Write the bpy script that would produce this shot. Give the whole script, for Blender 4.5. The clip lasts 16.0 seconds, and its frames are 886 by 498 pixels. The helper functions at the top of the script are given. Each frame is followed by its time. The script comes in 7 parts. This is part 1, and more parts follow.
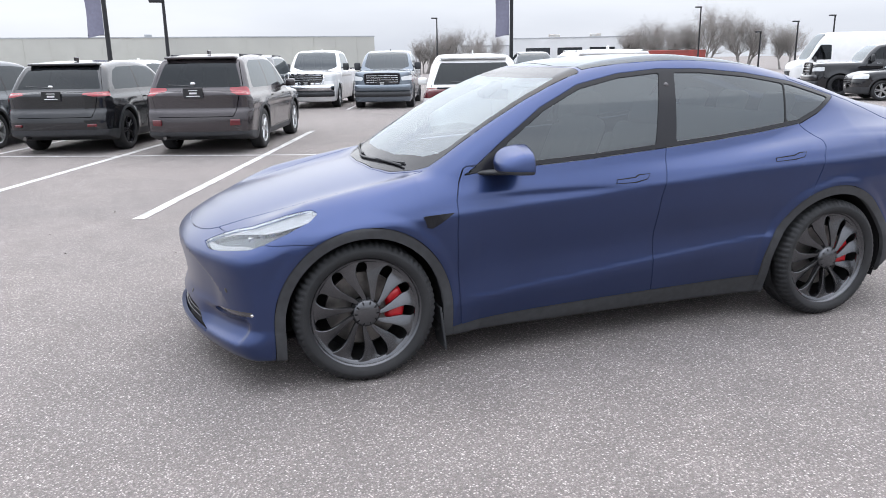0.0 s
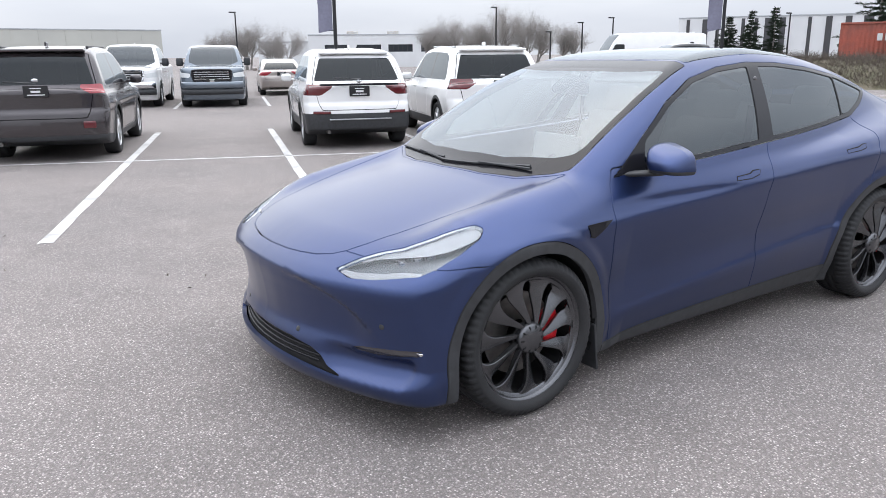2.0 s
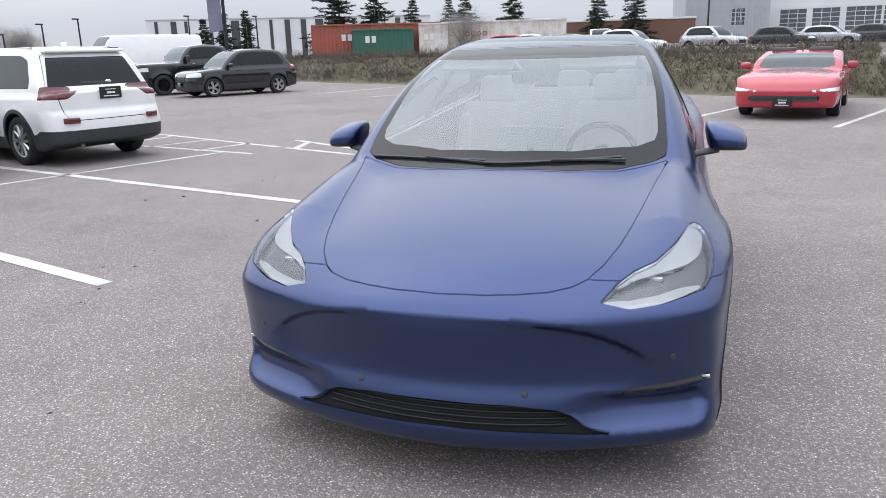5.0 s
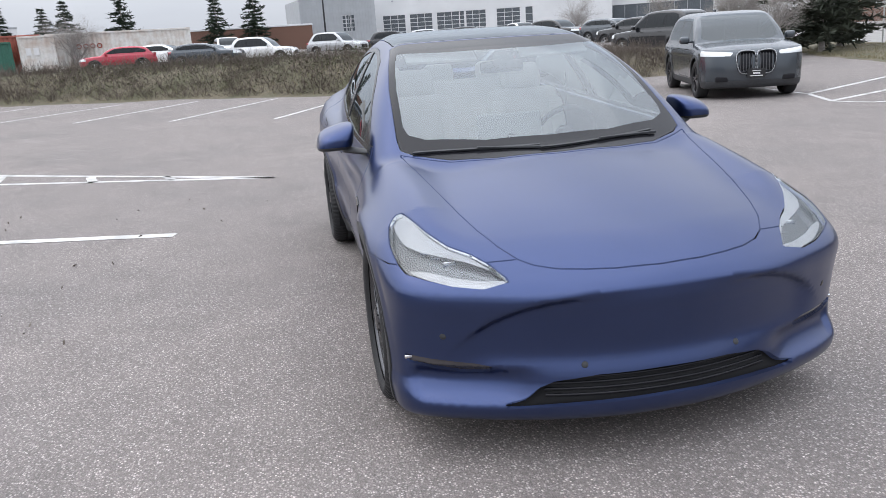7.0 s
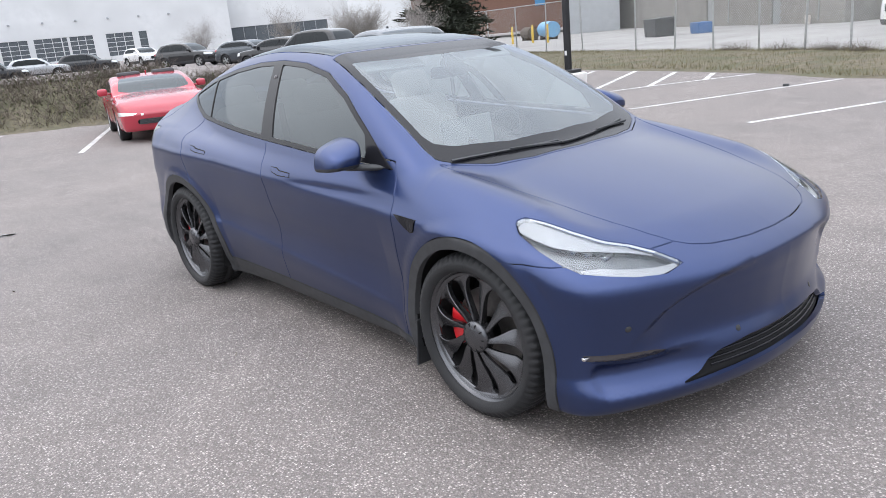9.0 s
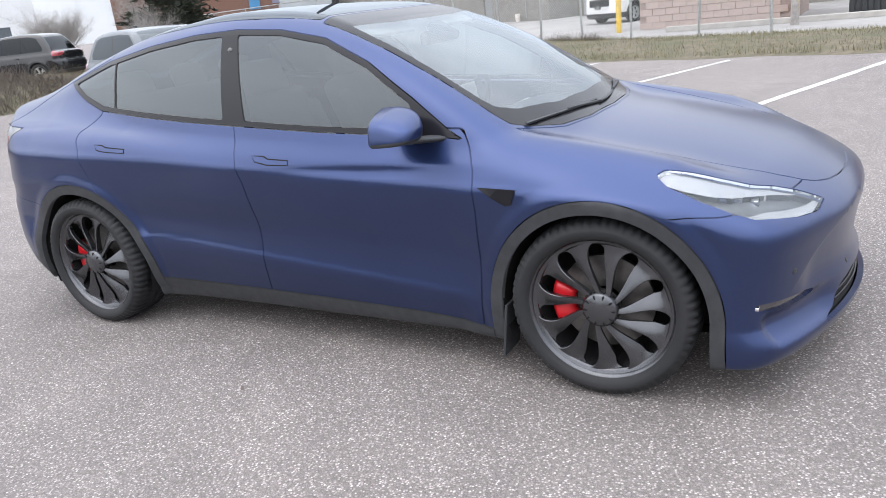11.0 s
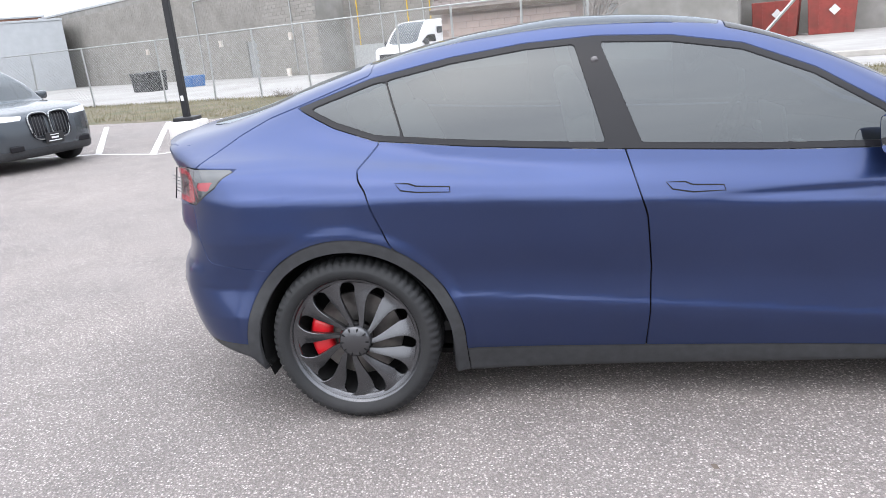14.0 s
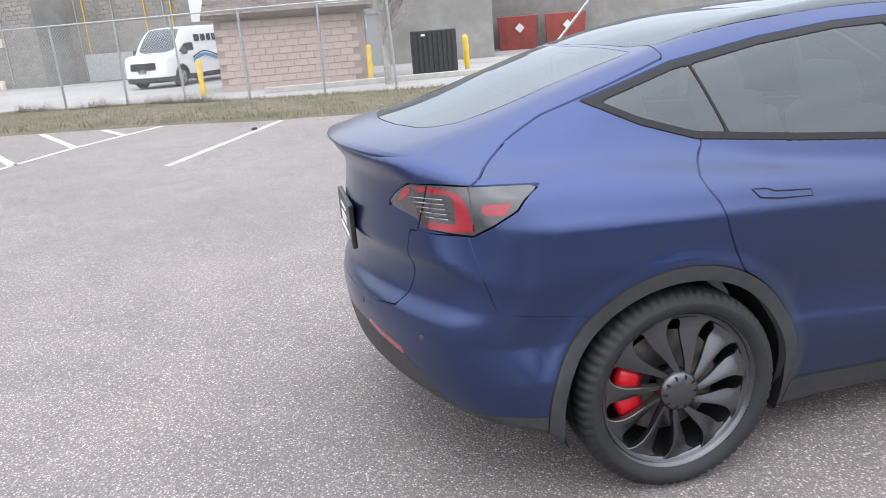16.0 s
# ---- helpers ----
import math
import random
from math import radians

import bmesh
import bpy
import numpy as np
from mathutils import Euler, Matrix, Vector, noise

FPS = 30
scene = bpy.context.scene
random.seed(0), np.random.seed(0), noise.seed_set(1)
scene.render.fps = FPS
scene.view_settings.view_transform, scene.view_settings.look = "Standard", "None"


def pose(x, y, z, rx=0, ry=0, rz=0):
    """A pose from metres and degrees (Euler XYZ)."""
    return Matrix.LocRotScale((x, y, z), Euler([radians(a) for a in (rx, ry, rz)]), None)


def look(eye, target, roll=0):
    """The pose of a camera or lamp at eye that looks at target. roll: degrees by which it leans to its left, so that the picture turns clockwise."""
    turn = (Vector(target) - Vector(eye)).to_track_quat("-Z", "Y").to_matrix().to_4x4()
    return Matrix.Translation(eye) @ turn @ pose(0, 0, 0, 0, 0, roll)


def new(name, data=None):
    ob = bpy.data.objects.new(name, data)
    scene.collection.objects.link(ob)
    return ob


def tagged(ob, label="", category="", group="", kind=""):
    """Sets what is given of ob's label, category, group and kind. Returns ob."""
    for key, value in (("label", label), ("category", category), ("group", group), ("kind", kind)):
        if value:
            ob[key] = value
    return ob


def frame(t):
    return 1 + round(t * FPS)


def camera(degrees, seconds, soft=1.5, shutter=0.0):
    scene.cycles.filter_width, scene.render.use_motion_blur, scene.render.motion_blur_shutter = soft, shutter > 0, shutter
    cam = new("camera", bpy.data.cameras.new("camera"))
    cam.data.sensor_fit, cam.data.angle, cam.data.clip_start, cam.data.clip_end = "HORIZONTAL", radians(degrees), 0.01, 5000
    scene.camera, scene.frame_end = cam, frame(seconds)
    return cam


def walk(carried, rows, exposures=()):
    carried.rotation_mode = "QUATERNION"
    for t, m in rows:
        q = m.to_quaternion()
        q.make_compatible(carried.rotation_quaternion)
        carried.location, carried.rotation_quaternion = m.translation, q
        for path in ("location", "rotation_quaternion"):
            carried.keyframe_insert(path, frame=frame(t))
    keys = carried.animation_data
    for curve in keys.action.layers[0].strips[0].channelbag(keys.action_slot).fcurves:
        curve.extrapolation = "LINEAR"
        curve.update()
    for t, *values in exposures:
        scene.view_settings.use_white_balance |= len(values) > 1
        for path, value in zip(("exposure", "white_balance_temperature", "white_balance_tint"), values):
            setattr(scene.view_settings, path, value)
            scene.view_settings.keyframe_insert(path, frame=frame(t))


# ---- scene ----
cam = camera(61.3, 16.0, soft=0.85)

PATH = [
    (0, (2.062, 4.361, 1.547), (1.480, 2.51, 1.058), -0.9),
    (0.5, (2.327, 4.135, 1.519), (1.722, 2.294, 1.025), -0.0),
    (1, (2.683, 3.861, 1.507), (1.927, 2.078, 1.009), 0.8),
    (1.5, (3.076, 3.607, 1.553), (2.159, 1.901, 1.055), 0.6),
    (2, (3.345, 3.253, 1.537), (2.285, 1.633, 1.035), -0.5),
    (2.5, (3.699, 2.868, 1.527), (2.466, 1.376, 1.025), -0.5),
    (3, (3.964, 2.51, 1.533), (2.59, 1.145, 1.035), -0.8),
    (3.5, (4.076, 2.054, 1.523), (2.561, 0.85, 1.016), -1.2),
    (4, (4.257, 1.586, 1.517), (2.601, 0.594, 0.995), -1.3),
    (4.2, (4.296, 1.442, 1.513), (2.601, 0.519, 0.988), -1.4),
    (6.3, (4.637, -0.524, 1.532), (2.705, -0.474, 1.018), -2.8),
    (6.5, (4.64, -0.726, 1.551), (2.714, -0.587, 1.03), -3.1),
    (7, (4.483, -1.166, 1.518), (2.59, -0.815, 0.976), -3.7),
    (7.5, (4.35, -1.582, 1.525), (2.519, -0.997, 0.971), -4.0),
    (8, (4.138, -1.991, 1.549), (2.401, -1.17, 0.995), -4.4),
    (8.5, (3.815, -2.346, 1.553), (2.19, -1.319, 0.999), -4.9),
    (9, (3.564, -2.736, 1.573), (2.062, -1.541, 1.01), -5.6),
    (9.2, (3.438, -2.83, 1.547), (1.99, -1.571, 0.982), -5.8),
    (11.3, (2.004, -3.552, 1.5), (1.142, -1.855, 0.886), -6.6),
    (11.5, (1.853, -3.673, 1.525), (1.06, -1.939, 0.922), -6.7),
    (12, (1.48, -3.781, 1.501), (0.786, -1.997, 0.923), -6.6),
    (12.5, (1.029, -3.84, 1.544), (0.451, -2.012, 0.974), -6.0),
    (13, (0.481, -3.921, 1.587), (0.007, -2.063, 1.016), -5.3),
    (13.5, (0.016, -3.8, 1.556), (-0.395, -1.925, 0.996), -5.4),
    (14, (-0.557, -3.726, 1.549), (-0.879, -1.831, 0.997), -5.5),
    (14.5, (-1.18, -3.602, 1.562), (-1.366, -1.694, 0.991), -5.4),
    (15, (-1.7, -3.445, 1.574), (-1.769, -1.53, 0.999), -5.1),
    (15.5, (-2.172, -3.253, 1.608), (-2.06, -1.343, 1.027), -5.0),
    (16, (-2.601, -2.958, 1.582), (-2.222, -1.082, 1.001), -4.6),
]
EXPOSURE = [(0, .58), (2, .51), (4, .36), (7, .30), (8.5, .43), (11.5, .74), (12.5, .82), (14, .92), (15, .80), (16, .72)]
walk(cam, [(t, look(e, g, r)) for t, e, g, r in PATH], EXPOSURE)

# ---------------------------------------------------------------- light
world = bpy.data.worlds.new("sky")
scene.world = world
world.use_nodes = True
wn, wl = world.node_tree.nodes, world.node_tree.links
bg = wn["Background"]
sky = wn.new("ShaderNodeTexSky")
sky.sky_type, sky.sun_disc = "NISHITA", False
sky.sun_elevation, sky.sun_rotation = radians(60), radians(202)
sky.air_density, sky.dust_density, sky.ozone_density = 1.0, 4.0, 1.0
# overcast: a bright grey cloud deck with soft breaks over the clear sky
wtc = wn.new("ShaderNodeTexCoord")
wmap = wn.new("ShaderNodeMapping")
wmap.inputs["Scale"].default_value = (1.0, 1.0, 4.5)
cloud = wn.new("ShaderNodeTexNoise")
cloud.inputs["Scale"].default_value, cloud.inputs["Detail"].default_value = 1.6, 6.0
ramp = wn.new("ShaderNodeValToRGB")
ramp.color_ramp.elements[0].position, ramp.color_ramp.elements[0].color = 0.3, (5.5, 5.9, 6.75, 1)
ramp.color_ramp.elements[1].position, ramp.color_ramp.elements[1].color = 0.68, (7.7, 8.0, 8.6, 1)
wmix = wn.new("ShaderNodeMix")
wmix.data_type = "RGBA"
wmix.inputs["Factor"].default_value = 0.9
wl.new(wtc.outputs["Generated"], wmap.inputs["Vector"])
wl.new(wmap.outputs["Vector"], cloud.inputs["Vector"])
wl.new(cloud.outputs["Fac"], ramp.inputs["Fac"])
wl.new(sky.outputs["Color"], wmix.inputs["A"])
wl.new(ramp.outputs["Color"], wmix.inputs["B"])
# an overcast sky is about three times as bright overhead as at the horizon
wsep = wn.new("ShaderNodeSeparateXYZ")
wup = wn.new("ShaderNodeMapRange")
wup.inputs["From Min"].default_value, wup.inputs["From Max"].default_value = 0.0, 1.0
wup.inputs["To Min"].default_value, wup.inputs["To Max"].default_value = 0.85, 2.6
wmul = wn.new("ShaderNodeVectorMath")
wmul.operation = "SCALE"
wl.new(wtc.outputs["Generated"], wsep.inputs["Vector"])
wl.new(wsep.outputs["Z"], wup.inputs["Value"])
wl.new(wmix.outputs["Result"], wmul.inputs[0])
wl.new(wup.outputs["Result"], wmul.inputs["Scale"])
wl.new(wmul.outputs["Vector"], bg.inputs["Color"])
bg.inputs["Strength"].default_value = 0.1
sun_data = bpy.data.lights.new("sun", "SUN")
sun_data.energy, sun_data.angle, sun_data.color = 0.8, radians(120), (1.0, 0.98, 0.95)
sun = new("sun", sun_data)
sun.matrix_world = look((-6, -15, 28), (0, 0, 0))


# ---------------------------------------------------------------- materials
def material(name, color, rough=0.5, metal=0.0, vary=0.12, scale=8.0, bump=0.0, bump_scale=60.0, random=0.0,
             coat=0.0, spec=0.5, stain=None, stain_scale=0.7):
    """A surface with fine grain, a coarser stain and relief, in real-world size."""
    m = bpy.data.materials.new(name)
    m.use_nodes = True
    n, l = m.node_tree.nodes, m.node_tree.links
    b = n["Principled BSDF"]
    b.inputs["Roughness"].default_value, b.inputs["Metallic"].default_value = rough, metal
    b.inputs["Coat Weight"].default_value, b.inputs["Specular IOR Level"].default_value = coat, spec
    b.inputs["Coat Roughness"].default_value = 0.08
    tc = n.new("ShaderNodeTexCoord")
    grain = n.new("ShaderNodeTexNoise")
    grain.inputs["Scale"].default_value, grain.inputs["Detail"].default_value = scale, 5
    l.new(tc.outputs["Object"], grain.inputs["Vector"])
    hsv = n.new("ShaderNodeHueSaturation")
    hsv.inputs["Color"].default_value = (*color, 1)
    mr = n.new("ShaderNodeMapRange")
    mr.inputs["To Min"].default_value, mr.inputs["To Max"].default_value = 1 - vary, 1 + vary
    mr.inputs["From Min"].default_value, mr.inputs["From Max"].default_value = 0.3, 0.7
    l.new(grain.outputs["Fac"], mr.inputs["Value"])
    value = mr.outputs["Result"]
    if random:
        oi = n.new("ShaderNodeObjectInfo")
        rr = n.new("ShaderNodeMapRange")
        rr.inputs["To Min"].default_value, rr.inputs["To Max"].default_value = 1 - random, 1 + random
        l.new(oi.outputs["Random"], rr.inputs["Value"])
        mul = n.new("ShaderNodeMath")
        mul.operation = "MULTIPLY"
        l.new(value, mul.inputs[0])
        l.new(rr.outputs["Result"], mul.inputs[1])
        value = mul.outputs[0]
    l.new(value, hsv.inputs["Value"])
    out = hsv.outputs["Color"]
    if stain:
        big = n.new("ShaderNodeTexNoise")
        big.inputs["Scale"].default_value, big.inputs["Detail"].default_value = stain_scale, 6
        l.new(tc.outputs["Object"], big.inputs["Vector"])
        cr = n.new("ShaderNodeValToRGB")
        cr.color_ramp.elements[0].position, cr.color_ramp.elements[1].position = 0.42, 0.68
        mix = n.new("ShaderNodeMix")
        mix.data_type = "RGBA"
        l.new(big.outputs["Fac"], cr.inputs["Fac"])
        l.new(cr.outputs["Color"], mix.inputs["Factor"])
        l.new(out, mix.inputs["A"])
        mix.inputs["B"].default_value = (*stain, 1)
        out = mix.outputs["Result"]
    l.new(out, b.inputs["Base Color"])
    if bump:
        fine = n.new("ShaderNodeTexNoise")
        fine.inputs["Scale"].default_value, fine.inputs["Detail"].default_value = bump_scale, 4
        l.new(tc.outputs["Object"], fine.inputs["Vector"])
        bp = n.new("ShaderNodeBump")
        bp.inputs["Strength"].default_value, bp.inputs["Distance"].default_value = bump, 0.01
        l.new(fine.outputs["Fac"], bp.inputs["Height"])
        l.new(bp.outputs["Normal"], b.inputs["Normal"])
    return m


def glass(name, tint, rough=0.0, clear=0.5, haze=0.04, ior=1.6):
    """Thin pane: a tinted see-through layer under a clear reflecting face."""
    m = bpy.data.materials.new(name)
    m.use_nodes = True
    n, l = m.node_tree.nodes, m.node_tree.links
    out = n["Material Output"]
    n.remove(n["Principled BSDF"])
    tr = n.new("ShaderNodeBsdfTransparent")
    tr.inputs["Color"].default_value = (*[c * clear for c in tint], 1)
    # haze: a pale diffuse share painted in for sky reflected by the pane
    df = n.new("ShaderNodeBsdfDiffuse")
    df.inputs["Color"].default_value = (0.45, 0.47, 0.5, 1)
    veil = n.new("ShaderNodeMixShader")
    veil.inputs["Fac"].default_value = haze
    gl = n.new("ShaderNodeBsdfGlossy")
    gl.inputs["Roughness"].default_value = rough
    gl.inputs["Color"].default_value = (0.90, 0.96, 1, 1)
    fr = n.new("ShaderNodeFresnel")
    fr.inputs["IOR"].default_value = ior
    mx = n.new("ShaderNodeMixShader")
    l.new(tr.outputs[0], veil.inputs[1])
    l.new(df.outputs[0], veil.inputs[2])
    l.new(fr.outputs[0], mx.inputs["Fac"])
    l.new(veil.outputs[0], mx.inputs[1])
    l.new(gl.outputs[0], mx.inputs[2])
    l.new(mx.outputs[0], out.inputs["Surface"])
    return m


def lamp_glow(name, color, strength):
    m = bpy.data.materials.new(name)
    m.use_nodes = True
    b = m.node_tree.nodes["Principled BSDF"]
    b.inputs["Base Color"].default_value = (*color, 1)
    b.inputs["Emission Color"].default_value = (*color, 1)
    b.inputs["Emission Strength"].default_value = strength
    return m


def asphalt_material():
    """Old asphalt with pale exposed stones, worn patches, cracks and a brownish dust."""
    m = bpy.data.materials.new("asphalt")
    m.use_nodes = True
    n, l = m.node_tree.nodes, m.node_tree.links
    b = n["Principled BSDF"]
    b.inputs["Roughness"].default_value = 0.85
    b.inputs["Specular IOR Level"].default_value = 0.35
    tc = n.new("ShaderNodeTexCoord")

    def tex(kind, scale, **kw):
        t = n.new(kind)
        t.inputs["Scale"].default_value = scale
        for k, v in kw.items():
            t.inputs[k].default_value = v
        l.new(tc.outputs["Object"], t.inputs["Vector"])
        return t

    def ramp(src, stops):
        r = n.new("ShaderNodeValToRGB")
        r.color_ramp.elements[0].position, r.color_ramp.elements[0].color = stops[0][0], (*stops[0][1], 1)
        r.color_ramp.elements[1].position, r.color_ramp.elements[1].color = stops[-1][0], (*stops[-1][1], 1)
        for p, c in stops[1:-1]:
            e = r.color_ramp.elements.new(p)
            e.color = (*c, 1)
        l.new(src, r.inputs["Fac"])
        return r.outputs["Color"]

    def mix(fac, a, c, how="MIX"):
        x = n.new("ShaderNodeMix")
        x.data_type, x.blend_type = "RGBA", how
        if isinstance(fac, float):
            x.inputs["Factor"].default_value = fac
        else:
            l.new(fac, x.inputs["Factor"])
        for sock, v in (("A", a), ("B", c)):
            if isinstance(v, tuple):
                x.inputs[sock].default_value = (*v, 1)
            else:
                l.new(v, x.inputs[sock])
        return x.outputs["Result"]

    stones = tex("ShaderNodeTexVoronoi", 108.0)
    stone_tone = ramp(stones.outputs["Color"], [(0.0, (0.075, 0.070, 0.067)), (0.5, (0.17, 0.16, 0.152)),
                                                (0.76, (0.36, 0.335, 0.315)), (0.97, (0.62, 0.59, 0.57))])
    binder = ramp(stones.outputs["Distance"], [(0.25, (0, 0, 0)), (0.62, (1, 1, 1))])
    col = mix(binder, stone_tone, (0.095, 0.088, 0.084))
    fine = tex("ShaderNodeTexNoise", 260.0, Detail=3.0)
    col = mix(0.26, col, ramp(fine.outputs["Fac"], [(0.3, (0.10, 0.094, 0.09)), (0.72, (0.42, 0.395, 0.37))]))
    clump = tex("ShaderNodeTexNoise", 55.0, Detail=4.0)
    col = mix(0.4, col, ramp(clump.outputs["Fac"], [(0.34, (0.62, 0.62, 0.63)), (0.66, (1.42, 1.40, 1.38))]), "MULTIPLY")
    wide = tex("ShaderNodeTexNoise", 0.35, Detail=8.0, Roughness=0.6)
    col = mix(0.35, col, ramp(wide.outputs["Fac"], [(0.3, (0.55, 0.55, 0.57)), (0.7, (1.25, 1.18, 1.14))]), "MULTIPLY")
    patch = tex("ShaderNodeTexNoise", 2.6, Detail=6.0)
    col = mix(0.28, col, ramp(patch.outputs["Fac"], [(0.32, (0.7, 0.7, 0.7)), (0.68, (1.2, 1.2, 1.2))]), "MULTIPLY")
    col = mix(1.0, col, (1.34, 1.31, 1.33), "MULTIPLY")
    l.new(col, b.inputs["Base Color"])
    bp = n.new("ShaderNodeBump")
    bp.inputs["Strength"].default_value, bp.inputs["Distance"].default_value = 0.6, 0.006
    bp.invert = True
    l.new(stones.outputs["Distance"], bp.inputs["Height"])
    l.new(bp.outputs["Normal"], b.inputs["Normal"])
    return m


def car_paint(name, color, rough=0.22, metal=0.35, coat=0.8):
    return material(name, color, rough, metal, vary=0.04, scale=3, coat=coat, bump=0.0)


M_ASPHALT = asphalt_material()
M_LINE = material("road_paint", (0.62, 0.61, 0.6), 0.75, vary=0.14, scale=30, bump=0.3, bump_scale=120,
                  stain=(0.36, 0.355, 0.35), stain_scale=3)
M_BLUE = material("satin_blue_wrap", (0.023, 0.044, 0.136), 0.37, 0.95, vary=0.05, scale=2.5, spec=0.5, coat=0.95)
M_BLUE.node_tree.nodes["Principled BSDF"].inputs["Coat Roughness"].default_value = 0.21
M_BLUE.node_tree.nodes["Principled BSDF"].inputs["Specular Tint"].default_value = (0.7, 0.7, 0.75, 1)
M_TRIM = material("grained_black_plastic", (0.034, 0.036, 0.040), 0.55, vary=0.2, scale=25)
M_GLOSS = material("gloss_black", (0.014, 0.014, 0.017), 0.16, vary=0.05, spec=0.25)
M_SHUT = material("gap_black", (0.004, 0.004, 0.005), 0.9, vary=0.05)
M_TYRE = material("tyre_rubber", (0.016, 0.017, 0.019), 0.70, vary=0.18, scale=12, bump=0.2, bump_scale=200, stain=(0.022, 0.022, 0.024), stain_scale=5)
M_RIM = material("dark_grey_alloy", (0.12, 0.122, 0.13), 0.27, 0.9, vary=0.06, scale=20)
M_SILVER = material("silver_alloy", (0.5, 0.51, 0.52), 0.3, 0.9, vary=0.05)
M_CHROME = material("chrome", (0.75, 0.76, 0.78), 0.12, 1.0, vary=0.03)
M_DISC = material("brake_disc", (0.16, 0.155, 0.15), 0.35, 0.9, vary=0.15, scale=40)
M_CALIPER = material("red_caliper", (0.62, 0.012, 0.02), 0.3, vary=0.06, coat=0.5)
M_TINT = glass("tinted_window", (0.68, 0.85, 0.84), clear=0.10, haze=0.02, ior=1.8)
# the strong haze here paints the bright veil of reflected sky
M_SCREEN = glass("windscreen_glass", (0.9, 1.0, 0.98), clear=0.75, haze=0.14, ior=1.95)
M_ROOF = glass("roof_glass", (0.3, 0.32, 0.36), clear=0.3, haze=0.04, ior=1.55)
M_DARKGLASS = glass("privacy_glass", (0.5, 0.55, 0.58), clear=0.07, haze=0.01, ior=1.42)
M_REARGLASS = glass("rear_glass", (0.5, 0.55, 0.58), clear=0.2, haze=0.08, ior=2.0)
M_LENS = glass("clear_lens", (1, 1, 1), clear=0.95, haze=0.02)
M_REDLENS = material("red_lamp_lens", (0.27, 0.016, 0.026), 0.2, vary=0.08, coat=0.8)
M_REDDARK = material("dark_red_lens", (0.10, 0.008, 0.012), 0.12, vary=0.08, coat=0.8)
M_WHITELENS = material("white_lamp", (0.75, 0.77, 0.78), 0.2, 0.2, vary=0.05)
M_REFLECTOR = material("lamp_reflector", (0.24, 0.25, 0.26), 0.2, 0.6, vary=0.2, scale=30)
M_SMOKE = material("smoked_lamp_lens", (0.045, 0.048, 0.052), 0.15, vary=0.06, coat=0.8)
M_TAILCLEAR = material("grey_lamp_inner", (0.075, 0.07, 0.075), 0.2, 0.3, vary=0.12, scale=30, coat=0.8)
M_MIRROR = material("mirror_glass", (0.85, 0.86, 0.87), 0.03, 1.0, vary=0.02)
M_LAMPPANEL = material("pale_lamp_panel", (0.58, 0.59, 0.61), 0.25, 0.3, vary=0.1, scale=25)
M_SEAT = material("white_leather", (0.72, 0.72, 0.70), 0.5, vary=0.05)
M_DASH = material("dashboard_grey", (0.06, 0.062, 0.066), 0.6, vary=0.1)
M_PLATE = material("black_plate", (0.015, 0.015, 0.017), 0.35, vary=0.05)
M_WHITEMARK = material("white_marking", (0.7, 0.7, 0.7), 0.5, vary=0.03)


# ---------------------------------------------------------------- mesh helpers
def empty(name, m=None):
    ob = new(name)
    ob.empty_display_size = 0.2
    if m is not None:
        ob.matrix_world = m
    return ob


def link_mesh(name, me, mat, parent=None, label=""):
    me.materials.append(mat)
    ob = new(name, me)
    if parent is not None:
        ob.parent = parent
    if label:
        tagged(ob, label)
    return ob


def part(name, bm, mat, parent=None, label="", smooth=False, m=None):
    me = bpy.data.meshes.new(name)
    if m is not None:
        bm.transform(m)
    bm.to_mesh(me)
    bm.free()
    if smooth:
        me.shade_smooth()
    return link_mesh(name, me, mat, parent, label)


def add_box(bm, size, at=(0, 0, 0), bevel=0.0, turn=None, segments=2):
    g = bmesh.ops.create_cube(bm, size=1.0)
    vs = g["verts"]
    bmesh.ops.scale(bm, vec=size, verts=vs)
    if bevel:
        es = list({e for v in vs for e in v.link_edges})
        r = bmesh.ops.bevel(bm, geom=es, offset=bevel, segments=segments, affect="EDGES", profile=0.5)
        vs = list({v for v in r["verts"]} | {v for v in vs if v.is_valid})
    mt = Matrix.Translation(at)
    if turn is not None:
        mt = mt @ turn.to_4x4()
    bmesh.ops.transform(bm, matrix=mt, verts=vs)
    return vs


def box(size, at=(0, 0, 0), bevel=0.0, turn=None, segments=2):
    bm = bmesh.new()
    add_box(bm, size, at, bevel, turn, segments)
    return bm


def add_tube(bm, a, b, ra, rb=None, sides=12, caps=True):
    a, b = Vector(a), Vector(b)
    rb = ra if rb is None else rb
    d = b - a
    q = d.to_track_quat("Z", "Y").to_matrix().to_4x4()
    g = bmesh.ops.create_cone(bm, cap_ends=caps, segments=sides, radius1=ra, radius2=rb, depth=d.length)
    bmesh.ops.transform(bm, matrix=Matrix.Translation((a + b) / 2) @ q, verts=g["verts"])
    return g["verts"]


def tube(a, b, ra, rb=None, sides=12):
    bm = bmesh.new()
    add_tube(bm, a, b, ra, rb, sides)
    return bm


